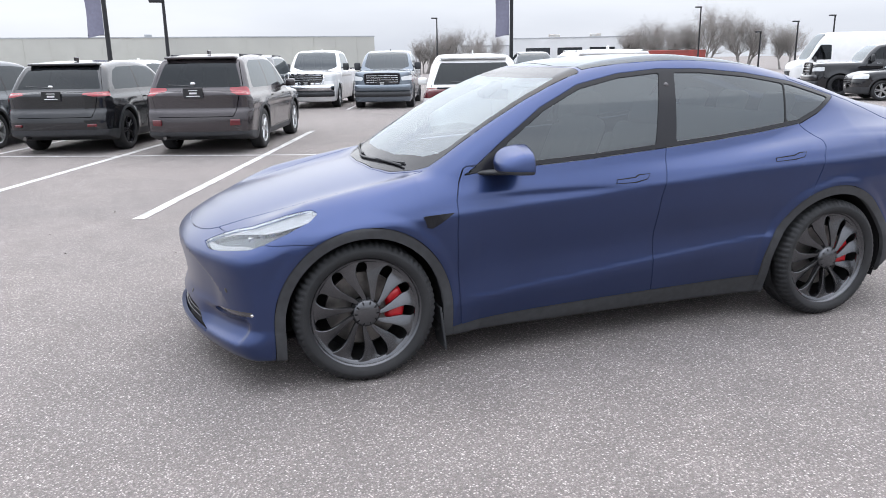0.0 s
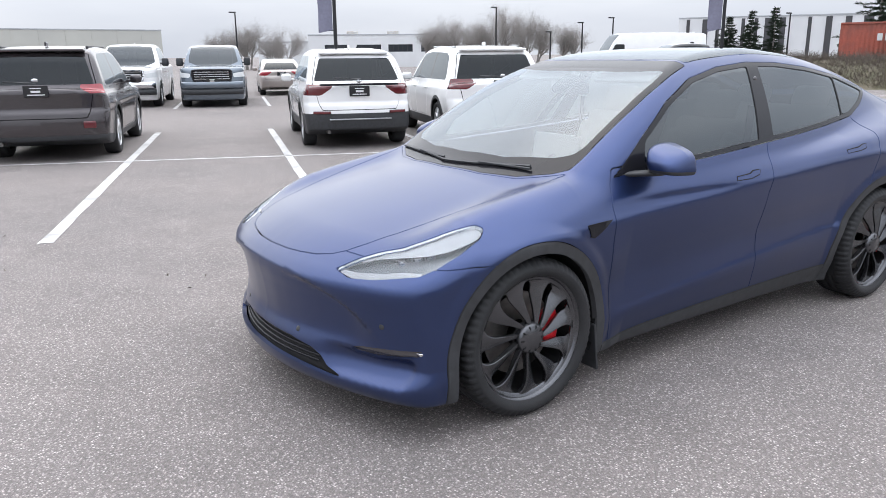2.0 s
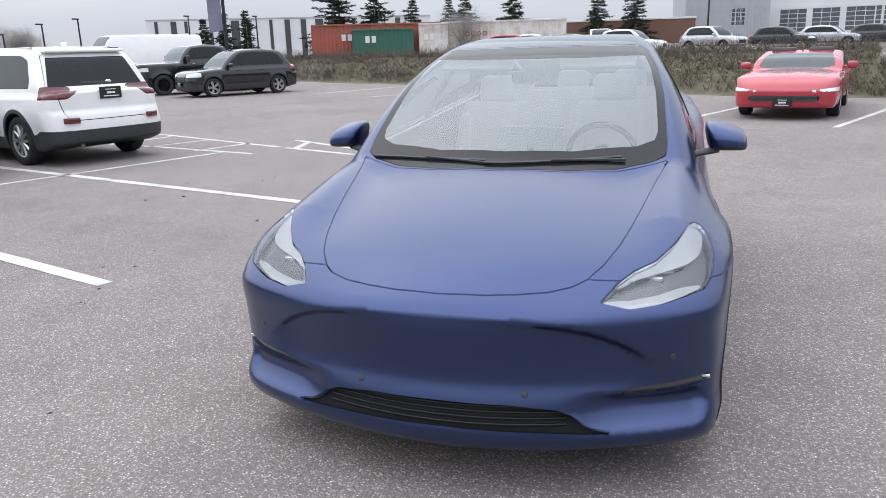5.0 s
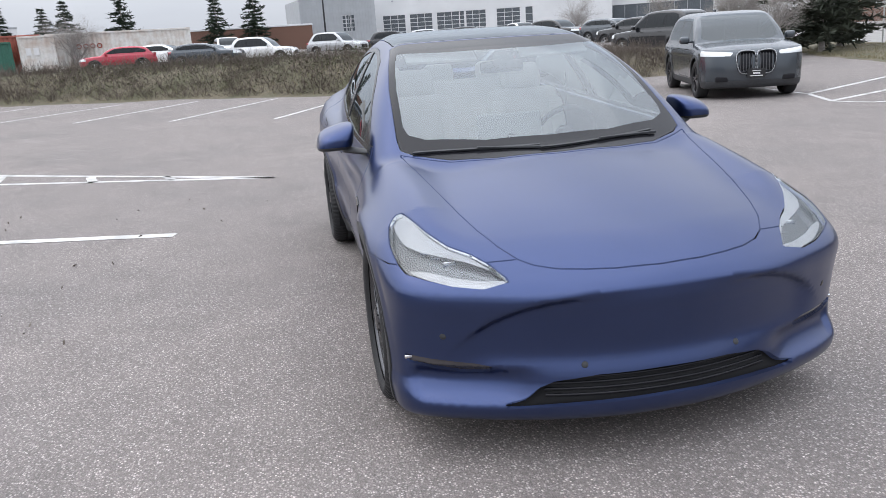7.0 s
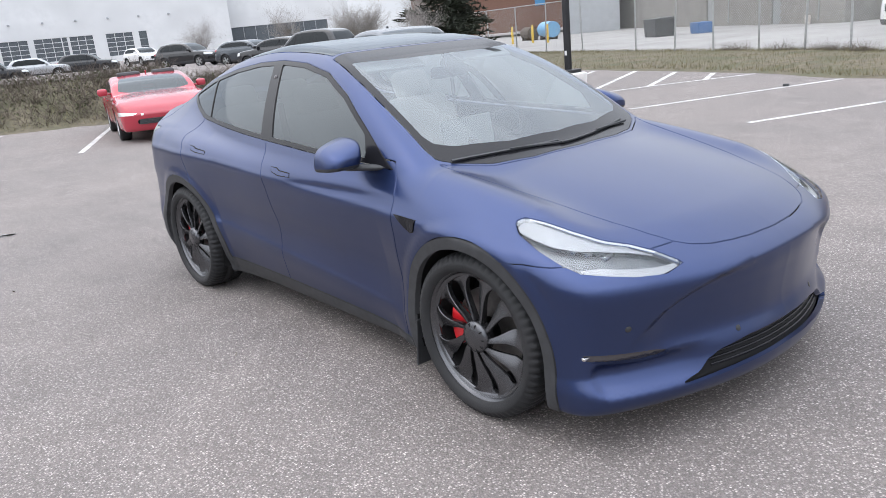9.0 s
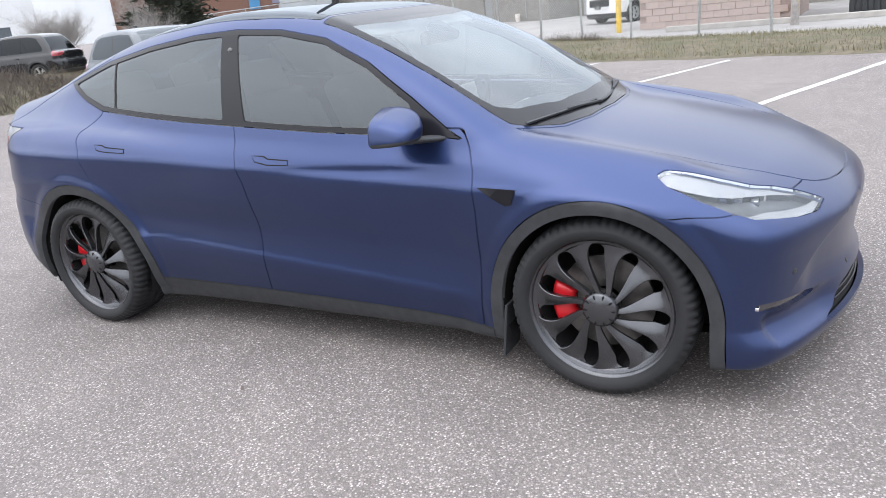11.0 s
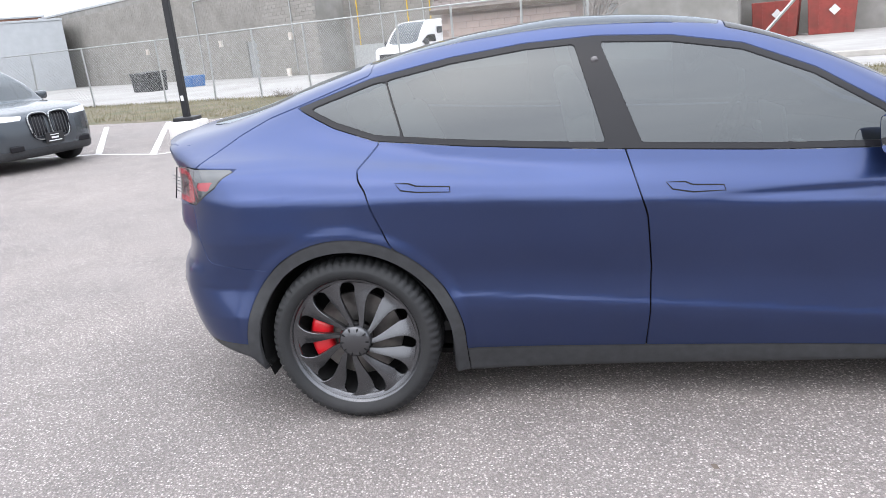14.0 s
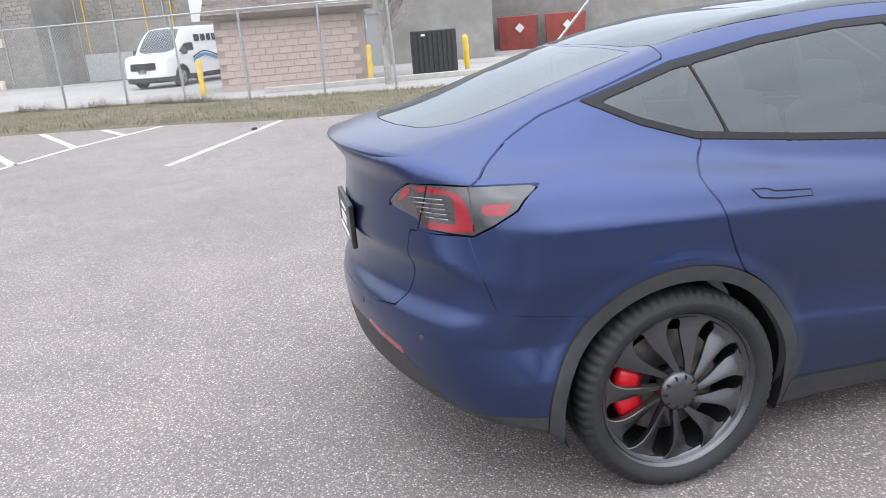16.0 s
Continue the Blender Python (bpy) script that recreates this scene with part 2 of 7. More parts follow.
def lathe(profile, segments=48, axis="y"):
    """Turns a profile of (radius, along) round an axis."""
    bm = bmesh.new()
    rings = []
    for k in range(segments):
        a = 2 * math.pi * k / segments
        ring = []
        for r, s in profile:
            c, d = r * math.cos(a), r * math.sin(a)
            ring.append(bm.verts.new((c, s, d) if axis == "y" else (c, d, s)))
        rings.append(ring)
    for k in range(segments):
        p, q = rings[k], rings[(k + 1) % segments]
        for i in range(len(profile) - 1):
            bm.faces.new((p[i], p[i + 1], q[i + 1], q[i]))
    bmesh.ops.remove_doubles(bm, verts=bm.verts, dist=1e-5)
    bmesh.ops.recalc_face_normals(bm, faces=bm.faces)
    return bm


def strip(path, width, up=(0, 0, 1), thick=0.004):
    """A flat ribbon along a path."""
    bm = bmesh.new()
    up = Vector(up)
    pts = [Vector(p) for p in path]
    rows = []
    for i, p in enumerate(pts):
        d = (pts[min(i + 1, len(pts) - 1)] - pts[max(i - 1, 0)]).normalized()
        s = d.cross(up).normalized() * width / 2
        rows.append([bm.verts.new(v) for v in (p - s, p + s, p + s + up * thick, p - s + up * thick)])
    for a, b in zip(rows, rows[1:]):
        for i in range(4):
            bm.faces.new((a[i], a[(i + 1) % 4], b[(i + 1) % 4], b[i]))
    bm.faces.new(rows[0])
    bm.faces.new(rows[-1][::-1])
    bmesh.ops.recalc_face_normals(bm, faces=bm.faces)
    return bm


# ---------------------------------------------------------------- blended solids: smooth bodies from profile curves
def curve(*points):
    """A smooth curve (no overshoot) through (at, value) points."""
    p = [q for i, q in enumerate(sorted(points)) if i == 0 or q[0] - sorted(points)[i - 1][0] > .012]
    xs, ys = np.array([a for a, _ in p], float), np.array([b for _, b in p], float)
    h = np.diff(xs)
    d = np.diff(ys) / h
    s = np.zeros(len(xs))
    for i in range(1, len(xs) - 1):
        if d[i - 1] * d[i] > 0:
            w1, w2 = 2 * h[i] + h[i - 1], h[i] + 2 * h[i - 1]
            s[i] = (w1 + w2) / (w1 / d[i - 1] + w2 / d[i])
    s[0], s[-1] = d[0], d[-1]

    def f(x):
        x = np.asarray(x, float)
        k = np.clip(np.searchsorted(xs, x) - 1, 0, len(h) - 1)
        t = np.clip((x - xs[k]) / h[k], 0, 1)
        y = ((1 + 2 * t) * (1 - t) ** 2 * ys[k] + t * (1 - t) ** 2 * h[k] * s[k]
             + t * t * (3 - 2 * t) * ys[k + 1] + t * t * (t - 1) * h[k] * s[k + 1])
        return y
    return f


def smax(a, b, r):
    k = np.maximum(r - np.abs(a - b), 0) / r
    return np.maximum(a, b) + k * k * r / 4


def smin(a, b, r):
    return -smax(-a, -b, r)


def surface(field, lo, hi, step):
    """The zero surface of a field as points, normals and triangles, even-sized and smooth."""
    n = [int(round((b - a) / step)) + 1 for a, b in zip(lo, hi)]
    ax = [np.linspace(a, b, k) for a, b, k in zip(lo, hi, n)]
    X, Y, Z = np.meshgrid(*ax, indexing="ij", sparse=True)
    F = np.ascontiguousarray(np.broadcast_to(field(X, Y, Z), n))
    neg = F < 0
    cells = np.zeros([k - 1 for k in n], int)
    offs = [(i, j, k) for i in (0, 1) for j in (0, 1) for k in (0, 1)]
    sl = lambda o: tuple(slice(c, c + m - 1) for c, m in zip(o, n))
    for o in offs:
        cells += neg[sl(o)]
    live = (cells > 0) & (cells < 8)
    ids = -np.ones(live.shape, int)
    idx = np.argwhere(live)
    ids[live] = np.arange(len(idx))
    acc, cnt = np.zeros((len(idx), 3)), np.zeros(len(idx))
    base = np.array(lo)
    st = np.array([a[1] - a[0] for a in ax])
    for a in offs:
        for d in range(3):
            if a[d]:
                continue
            b = list(a)
            b[d] = 1
            fa = F[tuple((idx + a).T)]
            fb = F[tuple((idx + b).T)]
            on = (fa < 0) != (fb < 0)
            t = np.where(on, fa / np.where(on, fa - fb, 1), 0)
            p = (idx + a).astype(float)
            p[:, d] += t
            acc[on] += p[on]
            cnt[on] += 1
    V = base + acc / cnt[:, None] * st

    def grad(P, e=0.002):
        g = np.empty_like(P)
        for d in range(3):
            q, r = P.copy(), P.copy()
            q[:, d] += e
            r[:, d] -= e
            g[:, d] = (field(*q.T) - field(*r.T)) / (2 * e)
        return g
    for _ in range(4):
        g = grad(V)
        move = field(*V.T) / np.maximum((g * g).sum(1), 0.05)
        V = V - np.clip(move, -step, step)[:, None] * g
    N = grad(V, 0.004)
    N /= np.linalg.norm(N, axis=1)[:, None] + 1e-9
    quads = []
    for d in range(3):
        u, v = (d + 1) % 3, (d + 2) % 3
        s0 = [slice(1, m - 1) for m in n]
        s0[d] = slice(0, n[d] - 1)
        s1 = list(s0)
        s1[d] = slice(1, n[d])
        cross = neg[tuple(s0)] != neg[tuple(s1)]
        at = np.argwhere(cross) + np.array([s.start for s in s0])
        inside = neg[tuple(at.T)]
        c = []
        for du, dv in ((-1, -1), (0, -1), (0, 0), (-1, 0)):
            o = at.copy()
            o[:, u] += du
            o[:, v] += dv
            c.append(ids[tuple(o.T)])
        q = np.stack(c, 1)
        q[~inside] = q[~inside][:, ::-1]
        quads.append(q)
    Q = np.concatenate(quads)
    Q = Q[(Q >= 0).all(1)]
    T = np.concatenate([Q[:, [0, 1, 2]], Q[:, [0, 2, 3]]])
    return V, N, T


def split(mesh, f):
    """Cuts a triangle mesh along f = 0; returns the parts with f < 0 and f > 0."""
    V, N, T = mesh
    f = np.where(np.abs(f) < 1e-6, 1e-6, f)
    s = f[T] < 0
    k = s.sum(1)
    tin, tout = [T[k == 3]], [T[k == 0]]
    ends, share = {}, []
    newV, newN = [], []

    def cut(a, b):
        key = (a, b) if a < b else (b, a)
        if key not in ends:
            t = f[a] / (f[a] - f[b])
            newV.append(V[a] + (V[b] - V[a]) * t)
            m = N[a] + (N[b] - N[a]) * t
            newN.append(m / (np.linalg.norm(m) + 1e-9))
            ends[key] = len(V) + len(newV) - 1
        return ends[key]
    add_in, add_out = [], []
    for tri, sg in zip(T[(k == 1) | (k == 2)], s[(k == 1) | (k == 2)]):
        one = sg.sum() == 1
        i = int(np.argmax(sg)) if one else int(np.argmin(sg))
        a, b, c = (int(tri[(i + j) % 3]) for j in range(3))
        p, q = cut(a, b), cut(a, c)
        small, large = [(a, p, q)], [(p, b, c), (p, c, q)]
        (add_in if one else add_out).extend(small)
        (add_out if one else add_in).extend(large)
    V2 = np.concatenate([V, np.array(newV).reshape(-1, 3)])
    N2 = np.concatenate([N, np.array(newN).reshape(-1, 3)])

    def tidy(ts, extra):
        t = np.concatenate([ts[0], np.array(extra, int).reshape(-1, 3)])
        used, inv = np.unique(t, return_inverse=True)
        return V2[used], N2[used], inv.reshape(-1, 3)
    return tidy(tin, add_in), tidy(tout, add_out)


def polygon_field(P, poly, rounded=0.0):
    """Signed distance of 2-D points to a closed outline: negative inside."""
    a = np.array(poly, float)
    b = np.roll(a, -1, 0)
    d2 = np.full(len(P), 1e9)
    inside = np.zeros(len(P), bool)
    for p, q in zip(a, b):
        e, w = q - p, P - p
        t = np.clip((w @ e) / max(e @ e, 1e-12), 0, 1)
        r = w - t[:, None] * e
        d2 = np.minimum(d2, (r * r).sum(1))
        c1, c2 = P[:, 1] >= p[1], P[:, 1] < q[1]
        cr = e[0] * w[:, 1] - e[1] * w[:, 0]
        flip = (c1 & c2 & (cr > 0)) | (~c1 & ~c2 & (cr < 0))
        inside ^= flip
    return np.sqrt(d2) * np.where(inside, -1, 1) - rounded


def rounded_loop(poly, steps=6):
    """A closed smooth loop through the corners (Catmull-Rom)."""
    p = np.array(poly, float)
    out = []
    for i in range(len(p)):
        a, b, c, d = p[i - 1], p[i], p[(i + 1) % len(p)], p[(i + 2) % len(p)]
        for k in range(steps):
            t = k / steps
            out.append(0.5 * (2 * b + (c - a) * t + (2 * a - 5 * b + 4 * c - d) * t * t + (3 * b - a - 3 * c + d) * t ** 3))
    return np.array(out)


def to_object(name, mesh, mat, parent=None, label="", lift=0.0, rim=0.0, thick=True):
    """A panel from a cut mesh: its own normals, and an inward flange of depth rim along every free edge."""
    V, N, T = mesh
    V = V + N * lift
    nv = len(V)
    faces = T
    if rim:
        e = np.concatenate([T[:, [0, 1]], T[:, [1, 2]], T[:, [2, 0]]])
        key = np.sort(e, 1)
        _, first, count = np.unique(key, axis=0, return_index=True, return_counts=True)
        free = e[first[count == 1]]
        ring = np.unique(free)
        remap = {int(v): nv + i for i, v in enumerate(ring)}
        V = np.concatenate([V, V[ring] - N[ring] * rim])
        N = np.concatenate([N, N[ring]])
        extra = [(int(b), int(a), remap[int(a)]) for a, b in free] + [(int(b), remap[int(a)], remap[int(b)]) for a, b in free]
        faces = np.concatenate([T, np.array(extra, int).reshape(-1, 3)])
    me = bpy.data.meshes.new(name)
    me.from_pydata(V.tolist(), [], faces.tolist())
    me.shade_smooth()
    me.normals_split_custom_set_from_vertices(N.tolist())
    me.update()
    return link_mesh(name, me, mat, parent, label)


def shell_of(mesh, depth):
    V, N, T = mesh
    return V - N * depth, N, T


# ---------------------------------------------------------------- the blue crossover
# x: forward, y: to its left, z: up; the origin lies on the ground midway between the axles
WB, TR, HUB = 1.432, 0.93, 0.356
c_wide = curve((-2.45, .85), (-2.1, .915), (-1.8, .942), (-1.445, .948), (-1.1, .940), (-.6, .928), (0, .922), (.6, .920), (1.0, .926), (1.445, .940), (1.75, .940), (2.0, .932), (2.3, .90))
c_sect = curve((-.34, -.062), (-.24, -.046), (-.1, -.040), (0, -.043), (.06, -.040), (.12, -.031), (.2, -.017), (.3, -.005), (.37, .002), (.384, .0), (.41, -.012), (.45, -.030), (.50, -.056), (.58, -.100), (.67, -.18), (.80, -.33))
c_sill_turn = curve((-.32, -.060), (-.2, -.036), (-.1, -.018), (-.012, -.0), (.012, .003), (.04, 0), (.10, 0))
c_crease = curve((-2.5, .99), (-1.0, .930), (-.3, .884), (.2, .846), (.9, .806), (2.4, .73))
c_hood = curve((2.32, .60), (2.2, .715), (2.1, .772), (1.9, .838), (1.6, .910), (1.3, .968), (1.05, 1.008), (.85, 1.03), (.4, 1.06), (-.5, 1.10), (-1.3, 1.17), (-1.8, 1.20), (-2.2, 1.205), (-2.4, 1.20))
c_roof = curve((1.45, .83), (1.3, .925), (1.2, .988), (1.0, 1.112), (.8, 1.234), (.6, 1.348), (.4, 1.448), (.2, 1.528), (0, 1.58), (-.25, 1.610), (-.5, 1.622), (-.8, 1.600), (-1.1, 1.548), (-1.4, 1.468), (-1.7, 1.372), (-2.0, 1.268), (-2.2, 1.20), (-2.4, 1.12))
c_green = curve((1.2, .765), (1.0, .79), (.8, .808), (.3, .832), (-.4, .826), (-.9, .81), (-1.27, .785), (-1.56, .755), (-1.9, .69), (-2.2, .62), (-2.5, .56))
c_nose = curve((.12, 2.19), (.17, 2.24), (.22, 2.272), (.26, 2.278), (.32, 2.262), (.40, 2.258), (.47, 2.264), (.55, 2.276), (.63, 2.290), (.655, 2.284), (.68, 2.262), (.72, 2.205), (.78, 2.11), (.85, 2.0), (1.0, 1.8))
c_plan = curve((0, 0), (.1, .0038), (.2, .0155), (.3, .035), (.4, .062), (.5, .096), (.58, .127), (.65, .158), (.765, .215), (.85, .272), (.90, .325), (.94, .40), (1.05, .72))
c_tail = curve((.15, -2.16), (.22, -2.24), (.3, -2.32), (.45, -2.39), (.6, -2.41), (.66, -2.40), (.72, -2.365), (.8, -2.345), (.95, -2.318), (1.08, -2.305), (1.14, -2.335), (1.18, -2.365), (1.25, -2.30), (1.5, -2.2))
c_rplan = curve((0, 0), (.1, .0033), (.2, .013), (.3, .030), (.4, .053), (.5, .083), (.65, .142), (.77, .208), (.85, .275), (.92, .37), (1.05, .72))


def step_at(d, soft):
    """A soft step: 1 where d > 0, 0 where d < 0."""
    return 1 / (1 + np.exp(-np.clip(d / soft, -40, 40)))


def hero_field(x, y, z):
    ay = np.sqrt(y * y + 1e-6)
    r1 = np.sqrt((x - 1.40) ** 2 + (z - HUB) ** 2)
    r2 = np.sqrt((x + 1.437) ** 2 + (z - HUB) ** 2)
    # crisp-edged flares round the wheel arches
    rr = np.minimum(r1, r2)
    flare = np.clip((.506 - rr) / .06, 0, 1)
    flare = .013 * flare * flare * (3 - 2 * flare) + .012 * np.exp(-(np.maximum(rr - .40, 0) / .22) ** 2)
    # shoulder crease rising to the rear, hollow doors and the lower crease
    ends = np.clip((np.abs(x) - 1.72) / .22, 0, 1) * np.clip((.60 - z) / .12, 0, 1)
    shift = z - c_crease(x) + .375
    upper = c_sect(shift) * np.where(shift < .3, 1 - .75 * ends, 1)
    door = np.clip((1.02 - np.abs(x + .1)) / .12, 0, 1)
    turn = c_sill_turn(z - (.418 - .095 * x)) * np.maximum(door, .3) * (1 - .75 * ends)
    hollow = -.012 * door * np.exp(-((z - .60) / .13) ** 2)
    corner = .012 * np.exp(-((x - 1.98) / .16) ** 2 - ((z - .42) / .12) ** 2)
    tuck = -.022 * np.clip((-1.25 - x) / .5, 0, 1) * np.clip((z - .84) / .2, 0, 1)
    ridge = -.012 * step_at(z - 1.088 - .02 * (x + 1.6), .005) * np.clip((-1.33 - x) / .2, 0, 1)
    side = ay - (c_wide(x) + ridge + upper + turn + hollow + flare + corner + tuck)
    crown = .062 * np.exp(-((ay - .765) / .13) ** 2) * np.clip((x - .75) / .35, 0, 1) * np.clip((2.1 - x) / .45, 0, 1)
    top = z - (c_hood(x) - .065 * (ay / .7) ** 2.2 + crown)
    # a recessed face under the brow, pockets under the fog lamps and a lip along the bottom
    brow = .648 - .06 * (ay / .54) ** 4
    dent = .032 * step_at(brow - z, .006) * step_at(z - .385, .02) * step_at(.66 - ay, .03)
    pocket = .034 * step_at(ay - .50, .03) * step_at(.862 - ay, .008) * step_at(.362 - z, .007) * step_at(z - .262, .008)
    lip = 1 - .10 * np.clip((.32 - z) / .07, 0, 1)
    front = (x - (c_nose(z) - c_plan(ay) * lip - dent - pocket)) * .8
    rear = (c_tail(z) + c_rplan(ay) - x) * .8
    low = smax(side, top * .96, .055)
    low = smax(low, front, .05)
    low = smax(low, rear, .08)
    bottom = .165 + .125 * np.clip((-1.80 - x) / .09, 0, 1) + .2 * np.maximum(-1.9 - x, 0)
    low = smax(low, bottom - z, .03)
    dz = z - 1.08
    gside = (ay - (c_green(x) - .40 * dz - .38 * np.maximum(dz, 0) ** 2)) * .88
    flat = np.clip((.95 - x) / .7, 0, 1) * np.clip((x + 1.7) / .9, 0, 1)
    groof = (z - (c_roof(x) - .052 * flat - (.055 - .043 * flat) * (ay / .6) ** 2.2)) * .82
    green = smax(gside, groof, .085)
    green = smax(green, .9 - z, .02)
    green = smax(green, rear, .03)
    return smin(low, green, .035 + .11 * np.clip((-1.05 - x) / .6, 0, 1))


# ---- build hero
def panel(rest, f, gap=.0022):
    inside, _ = split(rest, f(rest[0]) + gap)
    _, outside = split(rest, f(rest[0]) - gap)
    return inside, outside


def side_view(poly, smooth=0, near=.45, low=None, high=None):
    """A region drawn in the side view (x, z), on both flanks."""
    p = rounded_loop(poly, smooth) if smooth else np.array(poly)

    def f(V):
        d = polygon_field(V[:, [0, 2]], p)
        d = np.maximum(d, near - np.abs(V[:, 1]))
        if low is not None:
            d = np.maximum(d, low - V[:, 2])
        return d
    return f


def top_view(half, low=.6, smooth=0):
    """A region drawn from above (x, y >= 0), mirrored, on surfaces higher than low."""
    h = [tuple(q) for q in half]
    poly = h + [(x, -y) for x, y in h[::-1] if y > 1e-6]

    def f(V):
        return np.maximum(polygon_field(V[:, :2], poly), low - V[:, 2])
    return f


def aimed(points, way, reach):
    """A region drawn through 3-D corner points on both flanks, seen along a way."""
    w = Vector(way).normalized()
    e1 = w.cross(Vector((0, 0, 1))).normalized()
    e2 = w.cross(e1)
    E = np.array([e1, e2]).T
    P = np.array(points, float)
    mid = P.mean(0)
    q = P @ E

    def f(V):
        W = V * np.array([1, 1, 1.0])
        W = np.stack([V[:, 0], np.abs(V[:, 1]), V[:, 2]], 1)
        d = polygon_field(W @ E, q)
        return np.maximum(d, np.linalg.norm(W - mid, axis=1) - reach)
    return f


def flanks(mesh, name, mat, parent, label="", **kw):
    a, b = split(mesh, mesh[0][:, 1])
    made = []
    for m in (a, b):
        if len(m[2]):
            made.append(to_object(name, m, mat, parent, label, **kw))
    return made


def skin_y(x, z):
    ys = np.linspace(1.05, .4, 1300)
    f = hero_field(np.full(1300, float(x)), ys, np.full(1300, float(z)))
    return float(ys[np.argmax(f < 0)])


def side_plate(name, poly, sy, mat, parent, label, lift=.0022):
    """A thin plate on the flank with a dark gap round it, from its outline in the side view."""
    ob = None
    for grow, up, m in ((0, lift, mat), (.005, .0012, M_SHUT)):
        p = np.array(poly, float)
        a, b = p - np.roll(p, 1, 0), np.roll(p, -1, 0) - p
        nrm = np.stack([a[:, 1] / np.hypot(*a.T) + b[:, 1] / np.hypot(*b.T), -a[:, 0] / np.hypot(*a.T) - b[:, 0] / np.hypot(*b.T)], 1)
        nrm /= np.linalg.norm(nrm, axis=1)[:, None]
        area = sum(u[0] * v[1] - v[0] * u[1] for u, v in zip(p, np.roll(p, -1, 0)))
        p = p + nrm * grow * (1 if area > 0 else -1)
        loop = [u + (v - u) * t for u, v in zip(p, np.roll(p, -1, 0)) for t in (0, .25, .5, .75)]
        bm = bmesh.new()
        out, back = [], []
        for x, z in loop:
            y = skin_y(x, z)
            out.append(bm.verts.new((x, sy * (y + up), z)))
            back.append(bm.verts.new((x, sy * (y - .006), z)))
        bm.faces.new(out)
        for i in range(len(out)):
            j = (i + 1) % len(out)
            bm.faces.new((out[i], back[i], back[j], out[j]))
        bmesh.ops.triangulate(bm, faces=[f for f in bm.faces if len(f.verts) > 4])
        bmesh.ops.recalc_face_normals(bm, faces=bm.faces)
        if ob is None:
            ob = part(name, bm, m, parent, label)
        else:
            part("shut_line", bm, m, ob if parent is hero else parent)
    return ob


hero = tagged(empty("parked_car", pose(-.013, 0, 0, 0, 0, .8)), "satin midnight-blue electric crossover parked on worn asphalt", "car")
rest = surface(hero_field, (-2.5, -1.06, .12), (2.4, 1.06, 1.70), .02)

ARCH = ((1.405, .352, .386), (-1.437, .354, .398))


def arch(extra):
    def f(V):
        d = np.full(len(V), 9.0)
        for cx, cz, r in ARCH:
            e = np.hypot((V[:, 0] - cx) / (1.03 - .03 * np.clip((V[:, 2] - cz) / .3, 0, 1)), np.maximum(V[:, 2] - cz, 0)) - (r + extra)
            d = np.minimum(d, e)
        return np.maximum(d, .62 - np.abs(V[:, 1]))
    return f


_, rest = split(rest, arch(0)(rest[0]))
ring, rest = panel(rest, arch(.050))
front_ring, rear_ring = split(ring, -ring[0][:, 0])
for r in (front_ring, rear_ring):
    flanks(r, "wheel_arch_trim", M_TRIM, hero, "matt black plastic wheel arch trim", lift=.004, rim=.03)
c_sill = curve((-1.2, .29), (-1.0, .282), (-.17, .264), (.6, .241), (.98, .215))
sill, rest = panel(rest, lambda V: np.maximum(np.maximum(V[:, 2] - c_sill(V[:, 0]), np.abs(V[:, 0]) - 1.3), .5 - np.abs(V[:, 1])))
flanks(sill, "sill_trim", M_TRIM, hero, "matt black plastic sill trim", lift=.006, rim=.02)
under, rest = split(rest, np.maximum(rest[0][:, 2] - .172, np.abs(rest[0][:, 1]) - .86))
to_object("underbody", under, M_TRIM, hero)

# glasshouse
DLO = [(-1.641, 1.301), (-1.307, 1.398), (-.98, 1.452), (-.676, 1.481), (-.387, 1.486), (-.111, 1.464), (.151, 1.412), (.398, 1.304),
       (.631, 1.153), (.811, 1.022), (.87, .988), (.748, 1.005), (.168, 1.034), (-.317, 1.068), (-.631, 1.091), (-.932, 1.117), (-1.293, 1.156), (-1.47, 1.215)]
dlo = side_view(DLO, near=.45)
surround, rest = panel(rest, dlo)


def half(ax, az, bx, bz):
    """Signed distance to the line a-b in the side view; negative on its left."""
    n = math.hypot(bx - ax, bz - az)
    return lambda V: ((V[:, 0] - ax) * (bz - az) - (V[:, 2] - az) * (bx - ax)) / n


line_f, line_r, line_q, line_v = half(-.242, 1.066, -.384, 1.471), half(-.378, 1.079, -.482, 1.467), half(-1.175, 1.157, -1.252, 1.40), half(.64, 1.08, .585, 1.21)
fw = lambda V: np.maximum(np.maximum(dlo(V) + .024, -line_f(V)), line_v(V))
rw = lambda V: np.maximum(np.maximum(dlo(V) + .024, line_r(V)), -line_q(V) + .004)
qw = lambda V: np.maximum(dlo(V) + .024, line_q(V) + .004)
for f, name in ((fw, "front_door_window"), (rw, "rear_door_window"), (qw, "quarter_window")):
    pane, surround = panel(surround, f, .001)
    for ob in flanks(pane, name, M_TINT, hero, "tinted car window glass", lift=-.004):
        ob.visible_shadow = False
flanks(surround, "window_surround", M_GLOSS, hero, "satin black window surround", lift=.001, rim=.012)
screen_f = top_view([(1.235, 0), (1.215, .3), (1.16, .5), (1.07, .655), (1.015, .708), (.94, .712), (.6, .682), (.375, .645), (.17, .600), (.10, .588), (.115, .3), (.12, 0)], .93)
screen, rest = panel(rest, screen_f)
